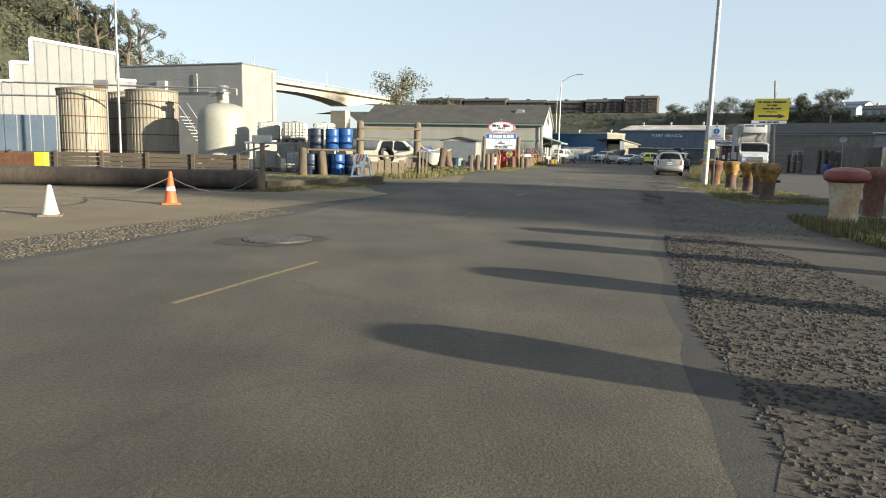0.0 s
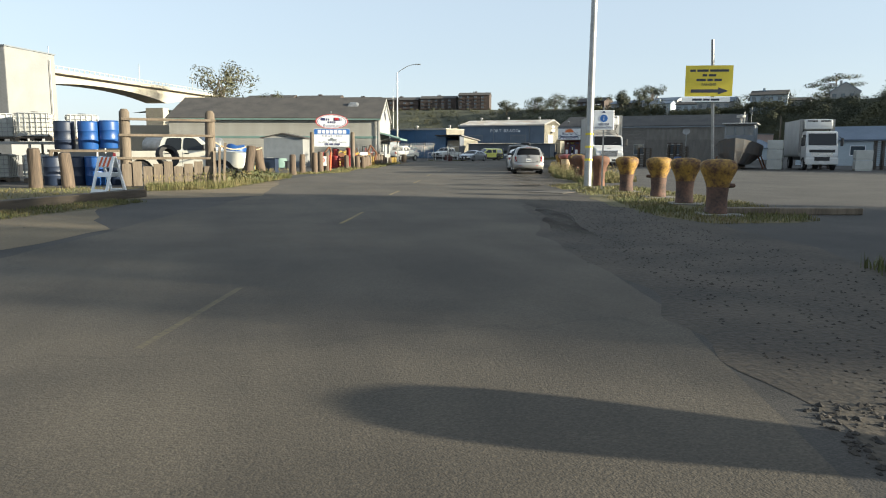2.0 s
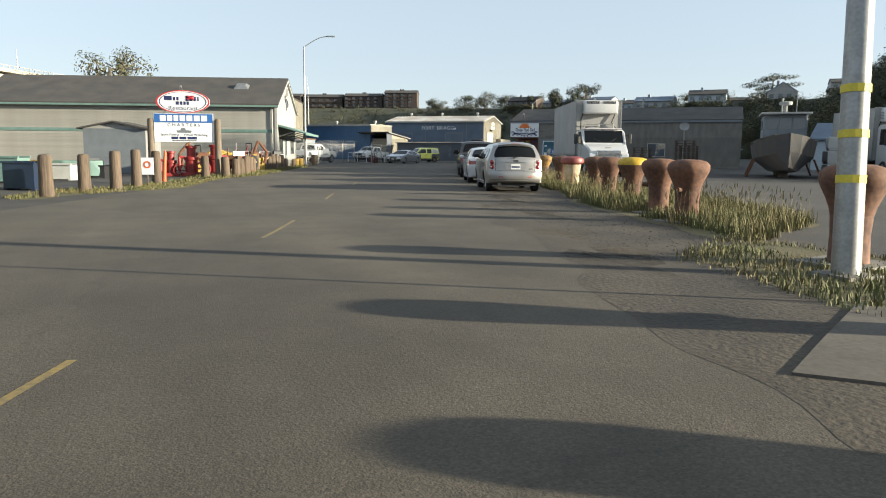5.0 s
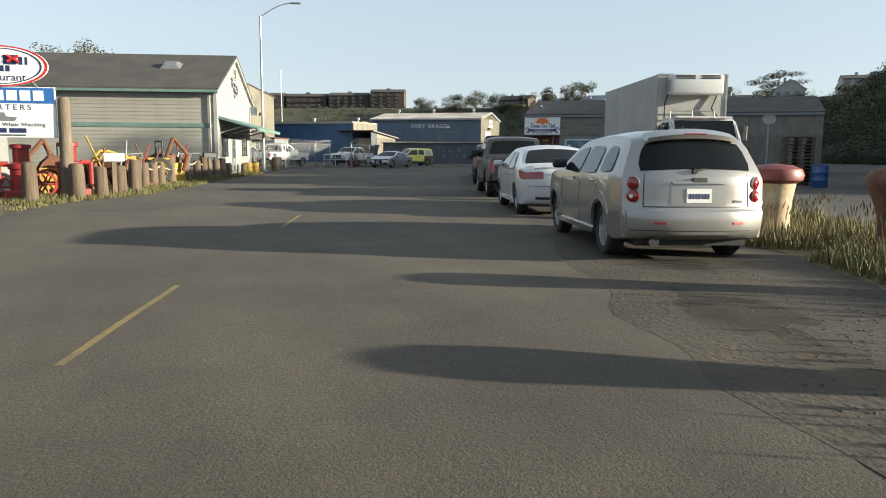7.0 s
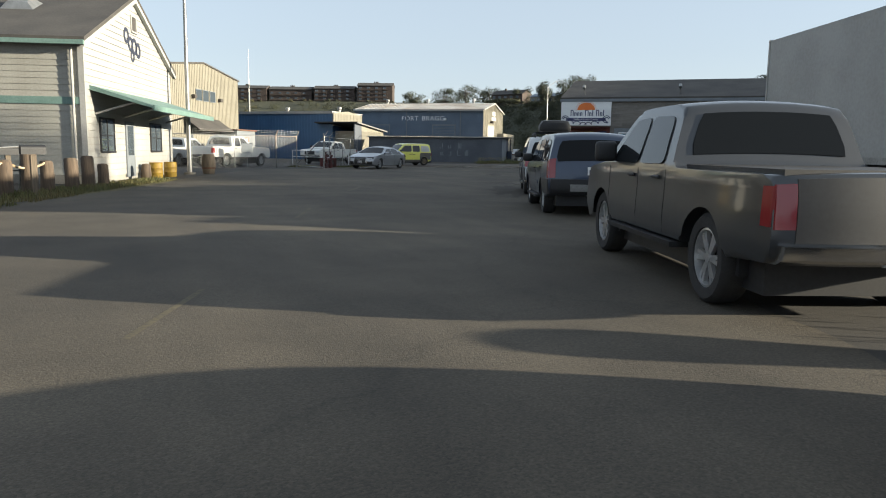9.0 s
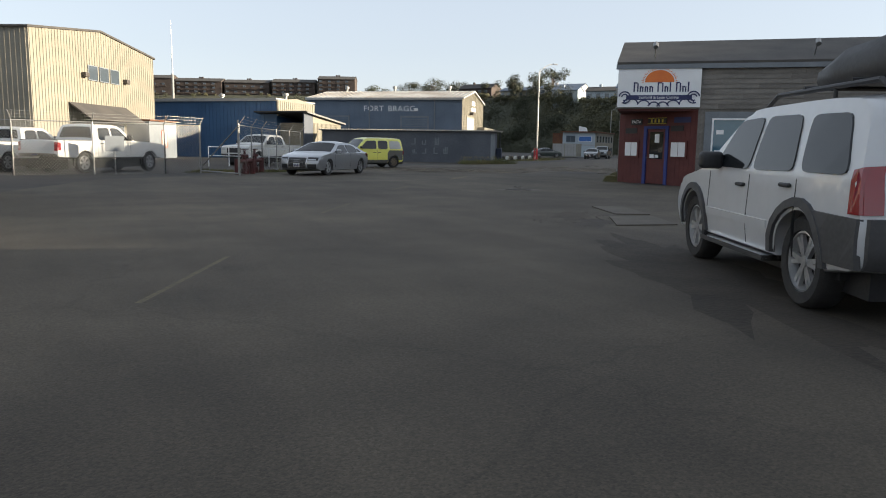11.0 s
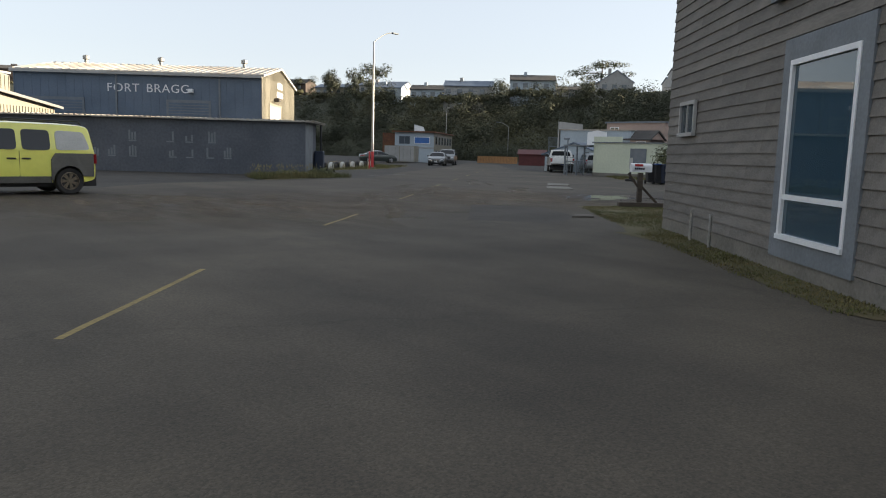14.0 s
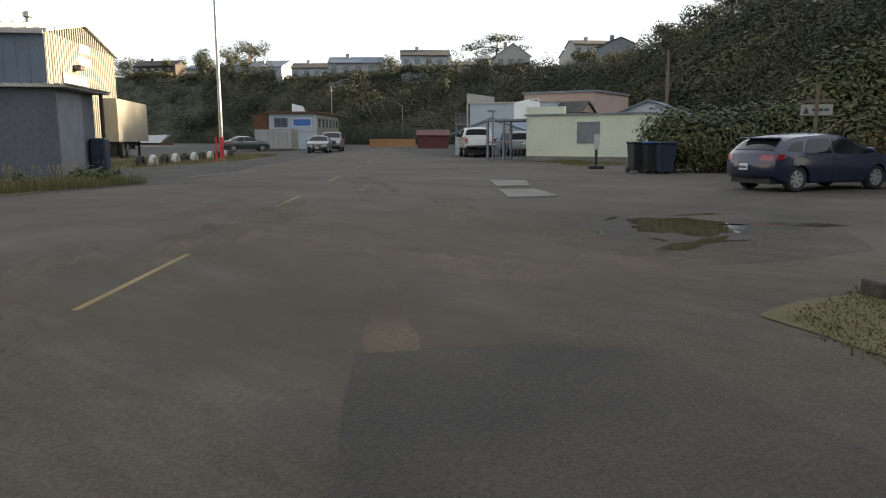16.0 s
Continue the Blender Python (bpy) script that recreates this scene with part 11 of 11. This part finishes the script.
rng = random.Random(77)
blobs, blobs2 = [], []
for _ in range(2200):
    u, v = rng.uniform(0.5, 19.9), rng.uniform(0.0, 1.0) ** 0.9 - 0.02
    p = slope_point(u, v)
    r = rng.uniform(1.4, 3.0) * (0.75 if v < 0.12 else 1.0)
    if v > 0.2 and rng.random() < 0.26:
        r = rng.uniform(3.4, 5.8)
    if v < 0.06 and u < 8:
        r *= 0.5
    (blobs if noise.noise((p.x * 0.03, p.y * 0.03, p.z * 0.08)) > -0.12 else blobs2).append((p.x, p.y, p.z + r * 0.35, r * 1.2, r * 1.2, r * rng.uniform(0.7, 1.15)))
# rounded tree crowns standing out of the scrub
for _ in range(130):
    u, vv = rng.uniform(5.5, 17.5), rng.uniform(0.3, 0.95)
    p = slope_point(u, vv)
    R = rng.uniform(2.6, 4.8)
    dark = rng.random() < 0.75
    for j in range(7):
        a, e = 0.9 * j + rng.uniform(-0.3, 0.3), (0.0 if j < 5 else 0.75)
        q = R * 0.55 * (1 - e)
        (blobs if dark else blobs2).append((p.x + q * math.cos(a), p.y + q * math.sin(a), p.z + R * (0.8 + 0.75 * e + rng.uniform(-0.1, 0.2)), R * 0.62, R * 0.62, R * rng.uniform(0.5, 0.7)))
v, f = leaf_cloud(blobs, 190, 0.27, rng)
raw("hillside_scrub", v, f, M["leaf"], "dense dark green scrub and trees on the bluff", "scrub")
v, f = leaf_cloud(blobs2, 190, 0.27, rng)
raw("hillside_scrub", v, f, M["leaf2"], "olive-green bushes among the scrub", "scrub")
near, near2 = [], []
for _ in range(420):
    u, vv = rng.uniform(14.1, 16.8), rng.uniform(0.06, 1.0)
    p = slope_point(u, vv)
    r = rng.uniform(2.0, 4.2)
    (near if rng.random() < 0.65 else near2).append((p.x, p.y, p.z + r * 0.6, r, r, r * rng.uniform(0.9, 1.4)))
v, f = leaf_cloud(near, 520, 0.15, rng)
raw("hillside_scrub", v, f, M["leaf"], "tall dark trees covering the near slope", "scrub")
v, f = leaf_cloud(near2, 520, 0.15, rng)
raw("hillside_scrub", v, f, M["leaf2"], "lighter olive trees on the near slope", "scrub")
# the foot of the bluff along the yards
foot = []
for _ in range(260):
    u = rng.uniform(5.5, 16)
    p = slope_point(u, 1.0)
    _, inward = edge_at(u)
    q = p + inward * rng.uniform(-4, 6)
    r = rng.uniform(1.2, 2.8)
    foot.append((q.x, q.y, r * 0.7, r * 1.3, r * 1.3, r))
v, f = leaf_cloud(foot, 300, 0.18, rng)
raw("hillside_scrub", v, f, M["leaf"], "dark bushes along the foot of the bluff", "scrub")


def tree(x, y, z, h, spread, kind, label, seed, leafs=None, size=None):
    """A tapered trunk with limbs and a crown of many small leaf clumps."""
    rng = random.Random(seed)
    t = thing("tree", pose(x, y, z), label, "tree")
    bm = bmesh.new()
    top = Vector((rng.uniform(-0.06, 0.06) * h, rng.uniform(-0.06, 0.06) * h, h * 0.85))
    prev, steps = Vector((0, 0, -0.4)), 6
    r0 = 0.028 * h + 0.08
    blobs = []
    for k in range(1, steps + 1):
        s = k / steps
        p = top * s + Vector((rng.uniform(-0.02, 0.02) * h, rng.uniform(-0.02, 0.02) * h, 0))
        tube(bm, prev, p, r0 * (1 - 0.75 * (k - 1) / steps), r0 * (1 - 0.75 * s), n=8, caps=False)
        prev = p
    n = {"pine": 16, "round": 18, "cypress": 14, "bare": 13}[kind]
    for k in range(n):
        s = rng.uniform(0.42 if kind != "bare" else 0.55, 1.0)
        a = rng.uniform(0, 6.28)
        base = top * s
        if kind == "pine":
            ln = spread * (1.15 - s) * rng.uniform(0.7, 1.15) + 0.12 * spread
            tip = base + Vector((math.cos(a) * ln, math.sin(a) * ln, rng.uniform(-0.04, 0.08) * h))
            br = (0.3 * spread, 0.3 * spread, 0.07 * h)
        elif kind == "cypress":
            ln = spread * rng.uniform(0.5, 1.0)
            tip = base * 0.9 + Vector((math.cos(a) * ln, math.sin(a) * ln, 0.2 * h * rng.uniform(0.2, 1)))
            br = (0.34 * spread, 0.34 * spread, 0.07 * h)
        elif kind == "bare":
            ln = spread * rng.uniform(0.3, 1.0)
            tip = base + Vector((math.cos(a) * ln, math.sin(a) * ln, 0.12 * h))
            br = (0.2 * spread, 0.2 * spread, 0.05 * h)
        else:
            ln = spread * rng.uniform(0.35, 0.85)
            tip = Vector((math.cos(a) * ln, math.sin(a) * ln, h * rng.uniform(0.45, 0.95)))
            br = (0.42 * spread, 0.42 * spread, 0.14 * h)
        tube(bm, base, tip, r0 * 0.3, r0 * 0.08, n=5, caps=False)
        blobs.append((*tip, *br))
    part("trunk", bm, M["bark"], t)
    sz = size or 0.05 * h
    v, f = leaf_cloud(blobs, {"pine": 150, "round": 170, "cypress": 130, "bare": 150}[kind], sz, rng)
    raw("crown", v, f, leafs or M["leaf"], "", "", parent=t)
    return t


# skyline trees on the bluff
for x, y, z, h, sp, kind, seed in ((181, 322, 16, 14, 3.4, "round", 1), (183, 311, 15.5, 14.5, 3.6, "round", 2), (178, 291, 15, 14.5, 5, "round", 3), (176, 388, 20, 13, 7, "round", 4), (170, 402, 20, 12, 7, "round", 5), (181, 372, 19, 12, 6, "round", 6), (160, 420, 20, 11, 7, "round", 18), (186, 350, 18, 12, 5, "round", 19),
                                    (208, 222, 17, 13, 8, "cypress", 7), (170, 154, 11.5, 9, 4.5, "round", 11), (164, 147, 12, 10, 5, "round", 12), (161, 141, 13.5, 12.5, 6, "round", 13), (157, 133, 15, 15, 8, "round", 14), (155, 124, 15, 14, 8, "round", 17), (196, 246, 13, 10, 5, "round", 15), (214, 232, 14, 10, 5, "round", 16)):
    tree(x, y, z, h, sp, kind, "dark wind-shaped tree on the bluff's skyline", seed, size=0.34)
# big trees over the restaurant roof
tree(0, 236, 0, 26, 8, "round", "tall spreading tree beyond the bridge", 31, M["leaf2"], 0.45)
tree(14, 238, 0, 18, 5, "round", "broad tree beyond the bridge", 33, M["leaf2"], 0.45)
tree(8, 250, 0, 18, 6, "round", "broad tree beyond the bridge", 34, size=0.45)

# a row of trees added out of view on the sunny side, to shade the road
for k, (p, h) in enumerate(((14.5, 11.5), (17.5, 12.5), (20.5, 12), (23.5, 12.5), (25.5, 11))):
    tree(0.84 * 40 + 0.545 * p, -0.545 * 40 + 0.84 * p, 0, h, 2.6, "round", "unseen broad dark tree added to shade the road", 61 + k, size=0.3)

# one more tree added out of view, to close a sunlit gap on the road
tree(0.84 * 30 + 0.545 * 76.9, -0.545 * 30 + 0.84 * 76.9, 0, 13.5, 2.4, "round", "unseen broad dark tree added to block a sun strip", 71, size=0.3)

# left hill with tall pines behind the tank yard
bm = bmesh.new()
bmesh.ops.create_grid(bm, x_segments=24, y_segments=24, size=1)
for w in bm.verts:
    gx, gy = w.co.x, w.co.y
    w.co = Vector((-112 + 68 * gx, 205 + 75 * gy, 0))
    w.co.z = max(-1, 50 * max(0.0, math.cos(gx * 1.45)) ** 1.2 * max(0, math.cos(gy * 1.5)) - 4 + 5 * noise.noise((gx * 2, gy * 2, 3)) - max(0, gx) * 10)
structure(part("hillside", bm, M["hill"], smooth=True), "wooded hill behind the tank yard", "hill")
rng = random.Random(5)
bl, bl2 = [], []
for _ in range(620):
    gx, gy = rng.uniform(-0.95, 0.9), rng.uniform(-1, 0.3)
    z = 50 * max(0.0, math.cos(gx * 1.45)) ** 1.2 * max(0, math.cos(gy * 1.5)) - 4 - max(0, gx) * 10
    if z > 0:
        r = rng.uniform(2.2, 4.6)
        (bl if rng.random() < 0.5 else bl2).append((-112 + 68 * gx, 205 + 75 * gy, z + r * 0.4, r, r, r * 0.9))
v, f = leaf_cloud(bl, 150, 0.5, rng)
raw("hillside_scrub", v, f, M["leaf"], "dark trees covering the hill behind the tanks", "scrub")
v, f = leaf_cloud(bl2, 150, 0.5, rng)
raw("hillside_scrub", v, f, M["leaf2"], "sunlit olive trees on the hill behind the tanks", "scrub")
for x, y, z, h, sp, kind, seed in ((-77, 184, 18, 19, 4.5, "bare", 41), (-73.5, 186, 16, 20.5, 4.5, "bare", 42), (-70, 187, 13, 22, 5, "bare", 43), (-66.5, 188, 10, 25, 5, "bare", 44), (-64, 190, 8, 26, 5.5, "bare", 45), (-58, 189, 4, 21, 6, "round", 46), (-53, 191, 2, 20, 6, "round", 47), (-87, 182, 27, 9, 6, "round", 48), (-81, 182, 22, 13, 4, "pine", 49)):
    tree(x, y, z, h, sp, kind, "tall wind-thinned pine on the hill", seed, size=0.27)

# road bridge across the harbour mouth
A, B = Vector((-45, 213.5)), Vector((-5, 292))
dv = (B - A).normalized()
bt = thing("road_bridge", frame_at(A.x, A.y, dv.x, dv.y), "high concrete road bridge with haunched girders", "bridge")
ln = (B - A).length
pts_top = [(0, 20.3), (ln, 20.3)]
bot = []
span = 62
for k in range(0, 41):
    x = ln - k * ln / 40
    s = ((x + 9) % span) / span
    bot.append((x, 18.6 - 2.4 * (2 * abs(s - 0.5)) ** 2.2))
part("girder", prism(pts_top + bot, -3.5, 3.5), M["bridge"], bt)
part("deck", boxes((0, -5.5, 20.3, ln, 5.5, 20.8)), M["bridge"], bt)
for y in (-5.4, 5.2):
    part("parapet", boxes((0, y, 20.8, ln, y + 0.2, 21.2)), M["bridge"], bt)
    part("railing", boxes(*[(k * 2.0, y + 0.05, 21.2, 0.2 + k * 2.0, y + 0.15, 22.0) for k in range(int(ln / 2))], (0, y + 0.05, 22.0, ln, y + 0.15, 22.1)), M["bridge"], bt)
part("abutment", boxes((-6, -5.5, 0, 0, 5.5, 20.3)), M["bridge"], bt)
for x in (53,):
    part("pier", boxes((x - 1.6, -3.0, 0, x + 1.6, 3.0, 14.7)), M["bridge"], bt)
for x in (12, 52, 84):
    part("lamp_post", tubes([((x, 5.0, 20.8), (x, 5.0, 28.5), 0.12, 0.08)]), M["steel"], bt)

# condominium blocks on the skyline
def condo(x, y, z, hx, hy, L, D, H, storeys, label):
    t = thing("apartment_block", frame_at(x, y, hx, hy, z), label, "building", "apartment blocks on the bluff")
    shell(t, L, D, H, M["condo"], z0=-3)
    gable_roof(t, L, D, H, H + 1.8, M["roof"], 0.5, 0.3, "x", walls=M["condo"])
    n = max(2, int(L / 4.4))
    for s in range(storeys):
        for k in range(n):
            x0 = 0.8 + k * (L - 1.2) / n
            z0 = 0.7 + s * (H - 0.6) / storeys
            w = window(t, x0, x0 + 1.5, z0, z0 + 1.3, -0.02, 0, 0, M["trim"], M["pane"], 0.1)
            part("balcony", boxes((x0 - 0.2, -1.0, z0 - 0.45, x0 + 2.4, -0.03, z0 - 0.3), (x0 - 0.2, -1.0, z0 - 0.3, x0 + 2.4, -0.92, z0 + 0.25)), M["condo"], t)
    for k in range(3):
        part("chimney", boxes((L * 0.45 + k * 0.9, D * 0.45, H + 1.4, L * 0.45 + k * 0.9 + 0.5, D * 0.55, H + 2.8)), M["condo"], t)


for x, y, z, L, H, st in ((12, 522, 28.0, 33, 8.5, 2), (44, 508, 27.6, 30, 8.6, 2), (73, 496, 28.0, 25, 7.0, 3), (97, 485, 28.2, 24.5, 6.4, 2), (120, 473, 28.2, 23.5, 7.0, 3), (142, 460, 28.0, 20, 9.0, 4)):
    condo(x, y, z, 0.9, -0.436, L, 12, H, st, "dark brown timber apartment block on the bluff")


VEIL = []


def hill_house(x, y, z, rz, L, D, E1, R1, wall, roof, label, along="x", deck=False):
    t = thing("hilltop_house", pose(x, y, z, 0, 0, rz), label, "house", "houses on the bluff")
    shell(t, L, D, E1, M[wall], z0=-4)
    gable_roof(t, L, D, E1, R1, M[roof], 0.5, 0.2, along, walls=M[wall])
    n = max(2, int(L / 2.8))
    for k in range(n):
        x0 = 0.6 + k * (L - 1.0) / n
        window(t, x0, x0 + 1.3, E1 - 2.0, E1 - 0.8, -0.02, 0, 0, M["trim"], M["pane"], 0.08)
        if E1 > 4.2:
            window(t, x0, x0 + 1.3, E1 - 4.4, E1 - 3.2, -0.02, 0, 0, M["trim"], M["pane"], 0.08)
    if deck:
        part("deck", boxes((-0.3, -2.0, E1 - 2.7, L * 0.7, -0.03, E1 - 2.5)), M["trim"], t)
        part("deck_rail", boxes(*[(-0.3 + k * 0.5, -2.0, E1 - 2.5, -0.2 + k * 0.5, -1.92, E1 - 1.6) for k in range(int(L * 1.4))], (-0.3, -2.02, E1 - 1.6, L * 0.7, -1.9, E1 - 1.5)), M["trim"], t)
    for k in range(int(L / 1.6)):
        p = pose(x, y, z, 0, 0, rz) @ Vector((k * 1.7, -3.2, 0.0))
        VEIL.append((p.x, p.y, p.z + E1 - 3.3 + noise.noise((p.x, p.y, 2)) * 0.9, 1.5, 1.5, 1.1))
    part("chimney", boxes((L * 0.3, D * 0.4, E1, L * 0.3 + 0.8, D * 0.4 + 0.8, R1 + 0.9)), M[wall], t)
    return t


hill_house(164, 240, 14.3, -48, 13, 9, 5.0, 6.6, "white", "slate", "white two-storey house with a long balcony", "x", True)
hill_house(178, 229, 18.0, -46, 12, 9, 3.4, 5.0, "ltblue", "roof", "grey house with a dark roof on the bluff")
hill_house(186, 224, 16.5, -46, 10, 6, 2.8, 3.8, "white", "roof", "low white house with many windows")
hill_house(201, 217, 19.1, -44, 9, 8, 3.2, 6.2, "white", "slate", "white gabled house beneath a dark cypress", "y")
hill_house(212, 202, 19.5, -40, 8, 7, 2.8, 4.2, "white", "slate", "low white house with a grey roof")
hill_house(206.6, 197.2, 20.5, -44, 12, 8, 3.6, 4.8, "white", "roof", "white house with a tall chimney on the bluff")
hill_house(197.6, 183.7, 20.0, -44, 7, 7, 2.2, 3.6, "trim", "roof", "dark grey house among skyline trees", "y")
hill_house(170, 262, 15.7, -50, 12, 8, 4.2, 5.6, "ltblue", "roof", "pale blue house partly hidden by bushes")
hill_house(178, 300, 20.3, -55, 16, 9, 3.4, 4.8, "white", "slate", "long white house with a verandah", "x", True)
hill_house(179, 330, 21.5, -58, 20, 9, 3.0, 4.4, "cream", "slate", "long low cream house on the bluff")
hill_house(176, 360, 23.5, -58, 16, 9, 3.6, 5.6, "condo", "roof", "brown house with a dark roof on the bluff")
hill_house(168, 278, 18.0, -52, 9, 7, 3.0, 4.2, "ltblue", "slate", "small grey house among bushes")

v, f = leaf_cloud(VEIL, 110, 0.55, random.Random(8))
raw("hillside_scrub", v, f, M["leaf2"], "bushes below the hilltop houses", "scrub")

# ---- hedges near the end of the drive ----
def hedge(rows, size, per, label, seed, key="leafy"):
    rng = random.Random(seed)
    t = thing("hedge", pose(rows[0][0], rows[0][1], 0), label, "hedge")
    ox, oy = rows[0][0], rows[0][1]
    v, f = leaf_cloud([(x - ox, y - oy, z, a, b, c) for x, y, z, a, b, c in rows], per, size, rng)
    raw("leaves", v, f, M[key], "", "", parent=t)
    bm = bmesh.new()
    for x, y, z, a, b, c in rows:
        tube(bm, (x - ox, y - oy, 0), (x - ox + 0.2 * a, y - oy, z), 0.07, 0.04, n=6)
    part("stems", bm, M["bark"], t)


hedge([(69.46, 113.05, 1.00, 0.72, 0.72, 1.12), (69.56, 112.39, 1.15, 0.72, 0.72, 1.12), (70.04, 111.88, 1.10, 0.72, 0.72, 1.12), (70.36, 111.24, 1.05, 0.72, 0.72, 1.12), (70.93, 110.79, 1.00, 0.72, 0.72, 1.12), (70.49, 112.80, 1.20, 0.72, 0.72, 1.12), (71.24, 111.73, 1.10, 0.72, 0.72, 1.12)], 0.1, 1500, "thick leafy clipped hedge beside the bins", 1)
hedge([(73.00, 111.84, 1.15, 0.80, 0.80, 1.27), (73.30, 111.07, 1.30, 0.80, 0.80, 1.27), (73.84, 110.48, 1.25, 0.80, 0.80, 1.27), (74.22, 109.76, 1.30, 0.80, 0.80, 1.27), (74.78, 109.30, 1.25, 0.80, 0.80, 1.27)], 0.12, 1300, "thick leafy hedge along the forecourt", 2)
hedge([(76.38, 109.50, 1.95, 1.15, 1.15, 2.50), (76.67, 108.73, 2.45, 1.15, 1.15, 2.50), (77.27, 108.05, 2.75, 1.15, 1.15, 2.50), (77.70, 107.25, 2.65, 1.15, 1.15, 2.50), (78.38, 106.63, 2.25, 1.15, 1.15, 2.50)], 0.14, 1700, "tall yellow-green bush above the hedge", 3)
hedge([(69.0, 107.2, 0.9, 0.8, 0.8, 0.9), (68.2, 106.4, 1.1, 0.8, 0.8, 1.1)], 0.11, 900, "dark bush by the cottage corner", 4, "leaf2")
# weeds along walls and posts
for x, y, r, h, seed in ((0.6, 37.4, 0.8, 0.5, 11), (1.8, 39.0, 0.7, 0.55, 12), (2.6, 41.0, 0.7, 0.5, 13), (54.0, 122.6, 0.7, 0.45, 14), (51.5, 121.4, 0.6, 0.35, 15), (46.5, 91.0 - 4, 0.5, 0.4, 16)):
    rng = random.Random(seed)
    v, f = leaf_cloud([(x, y, h * 0.5, r, r * 0.7, h * 0.6), (x + r * 0.8, y + r * 0.4, h * 0.4, r * 0.7, r * 0.6, h * 0.5)], 260, 0.09, rng)
    raw("weeds", v, f, M["leafy"], "leafy green weeds growing against posts", "weeds")
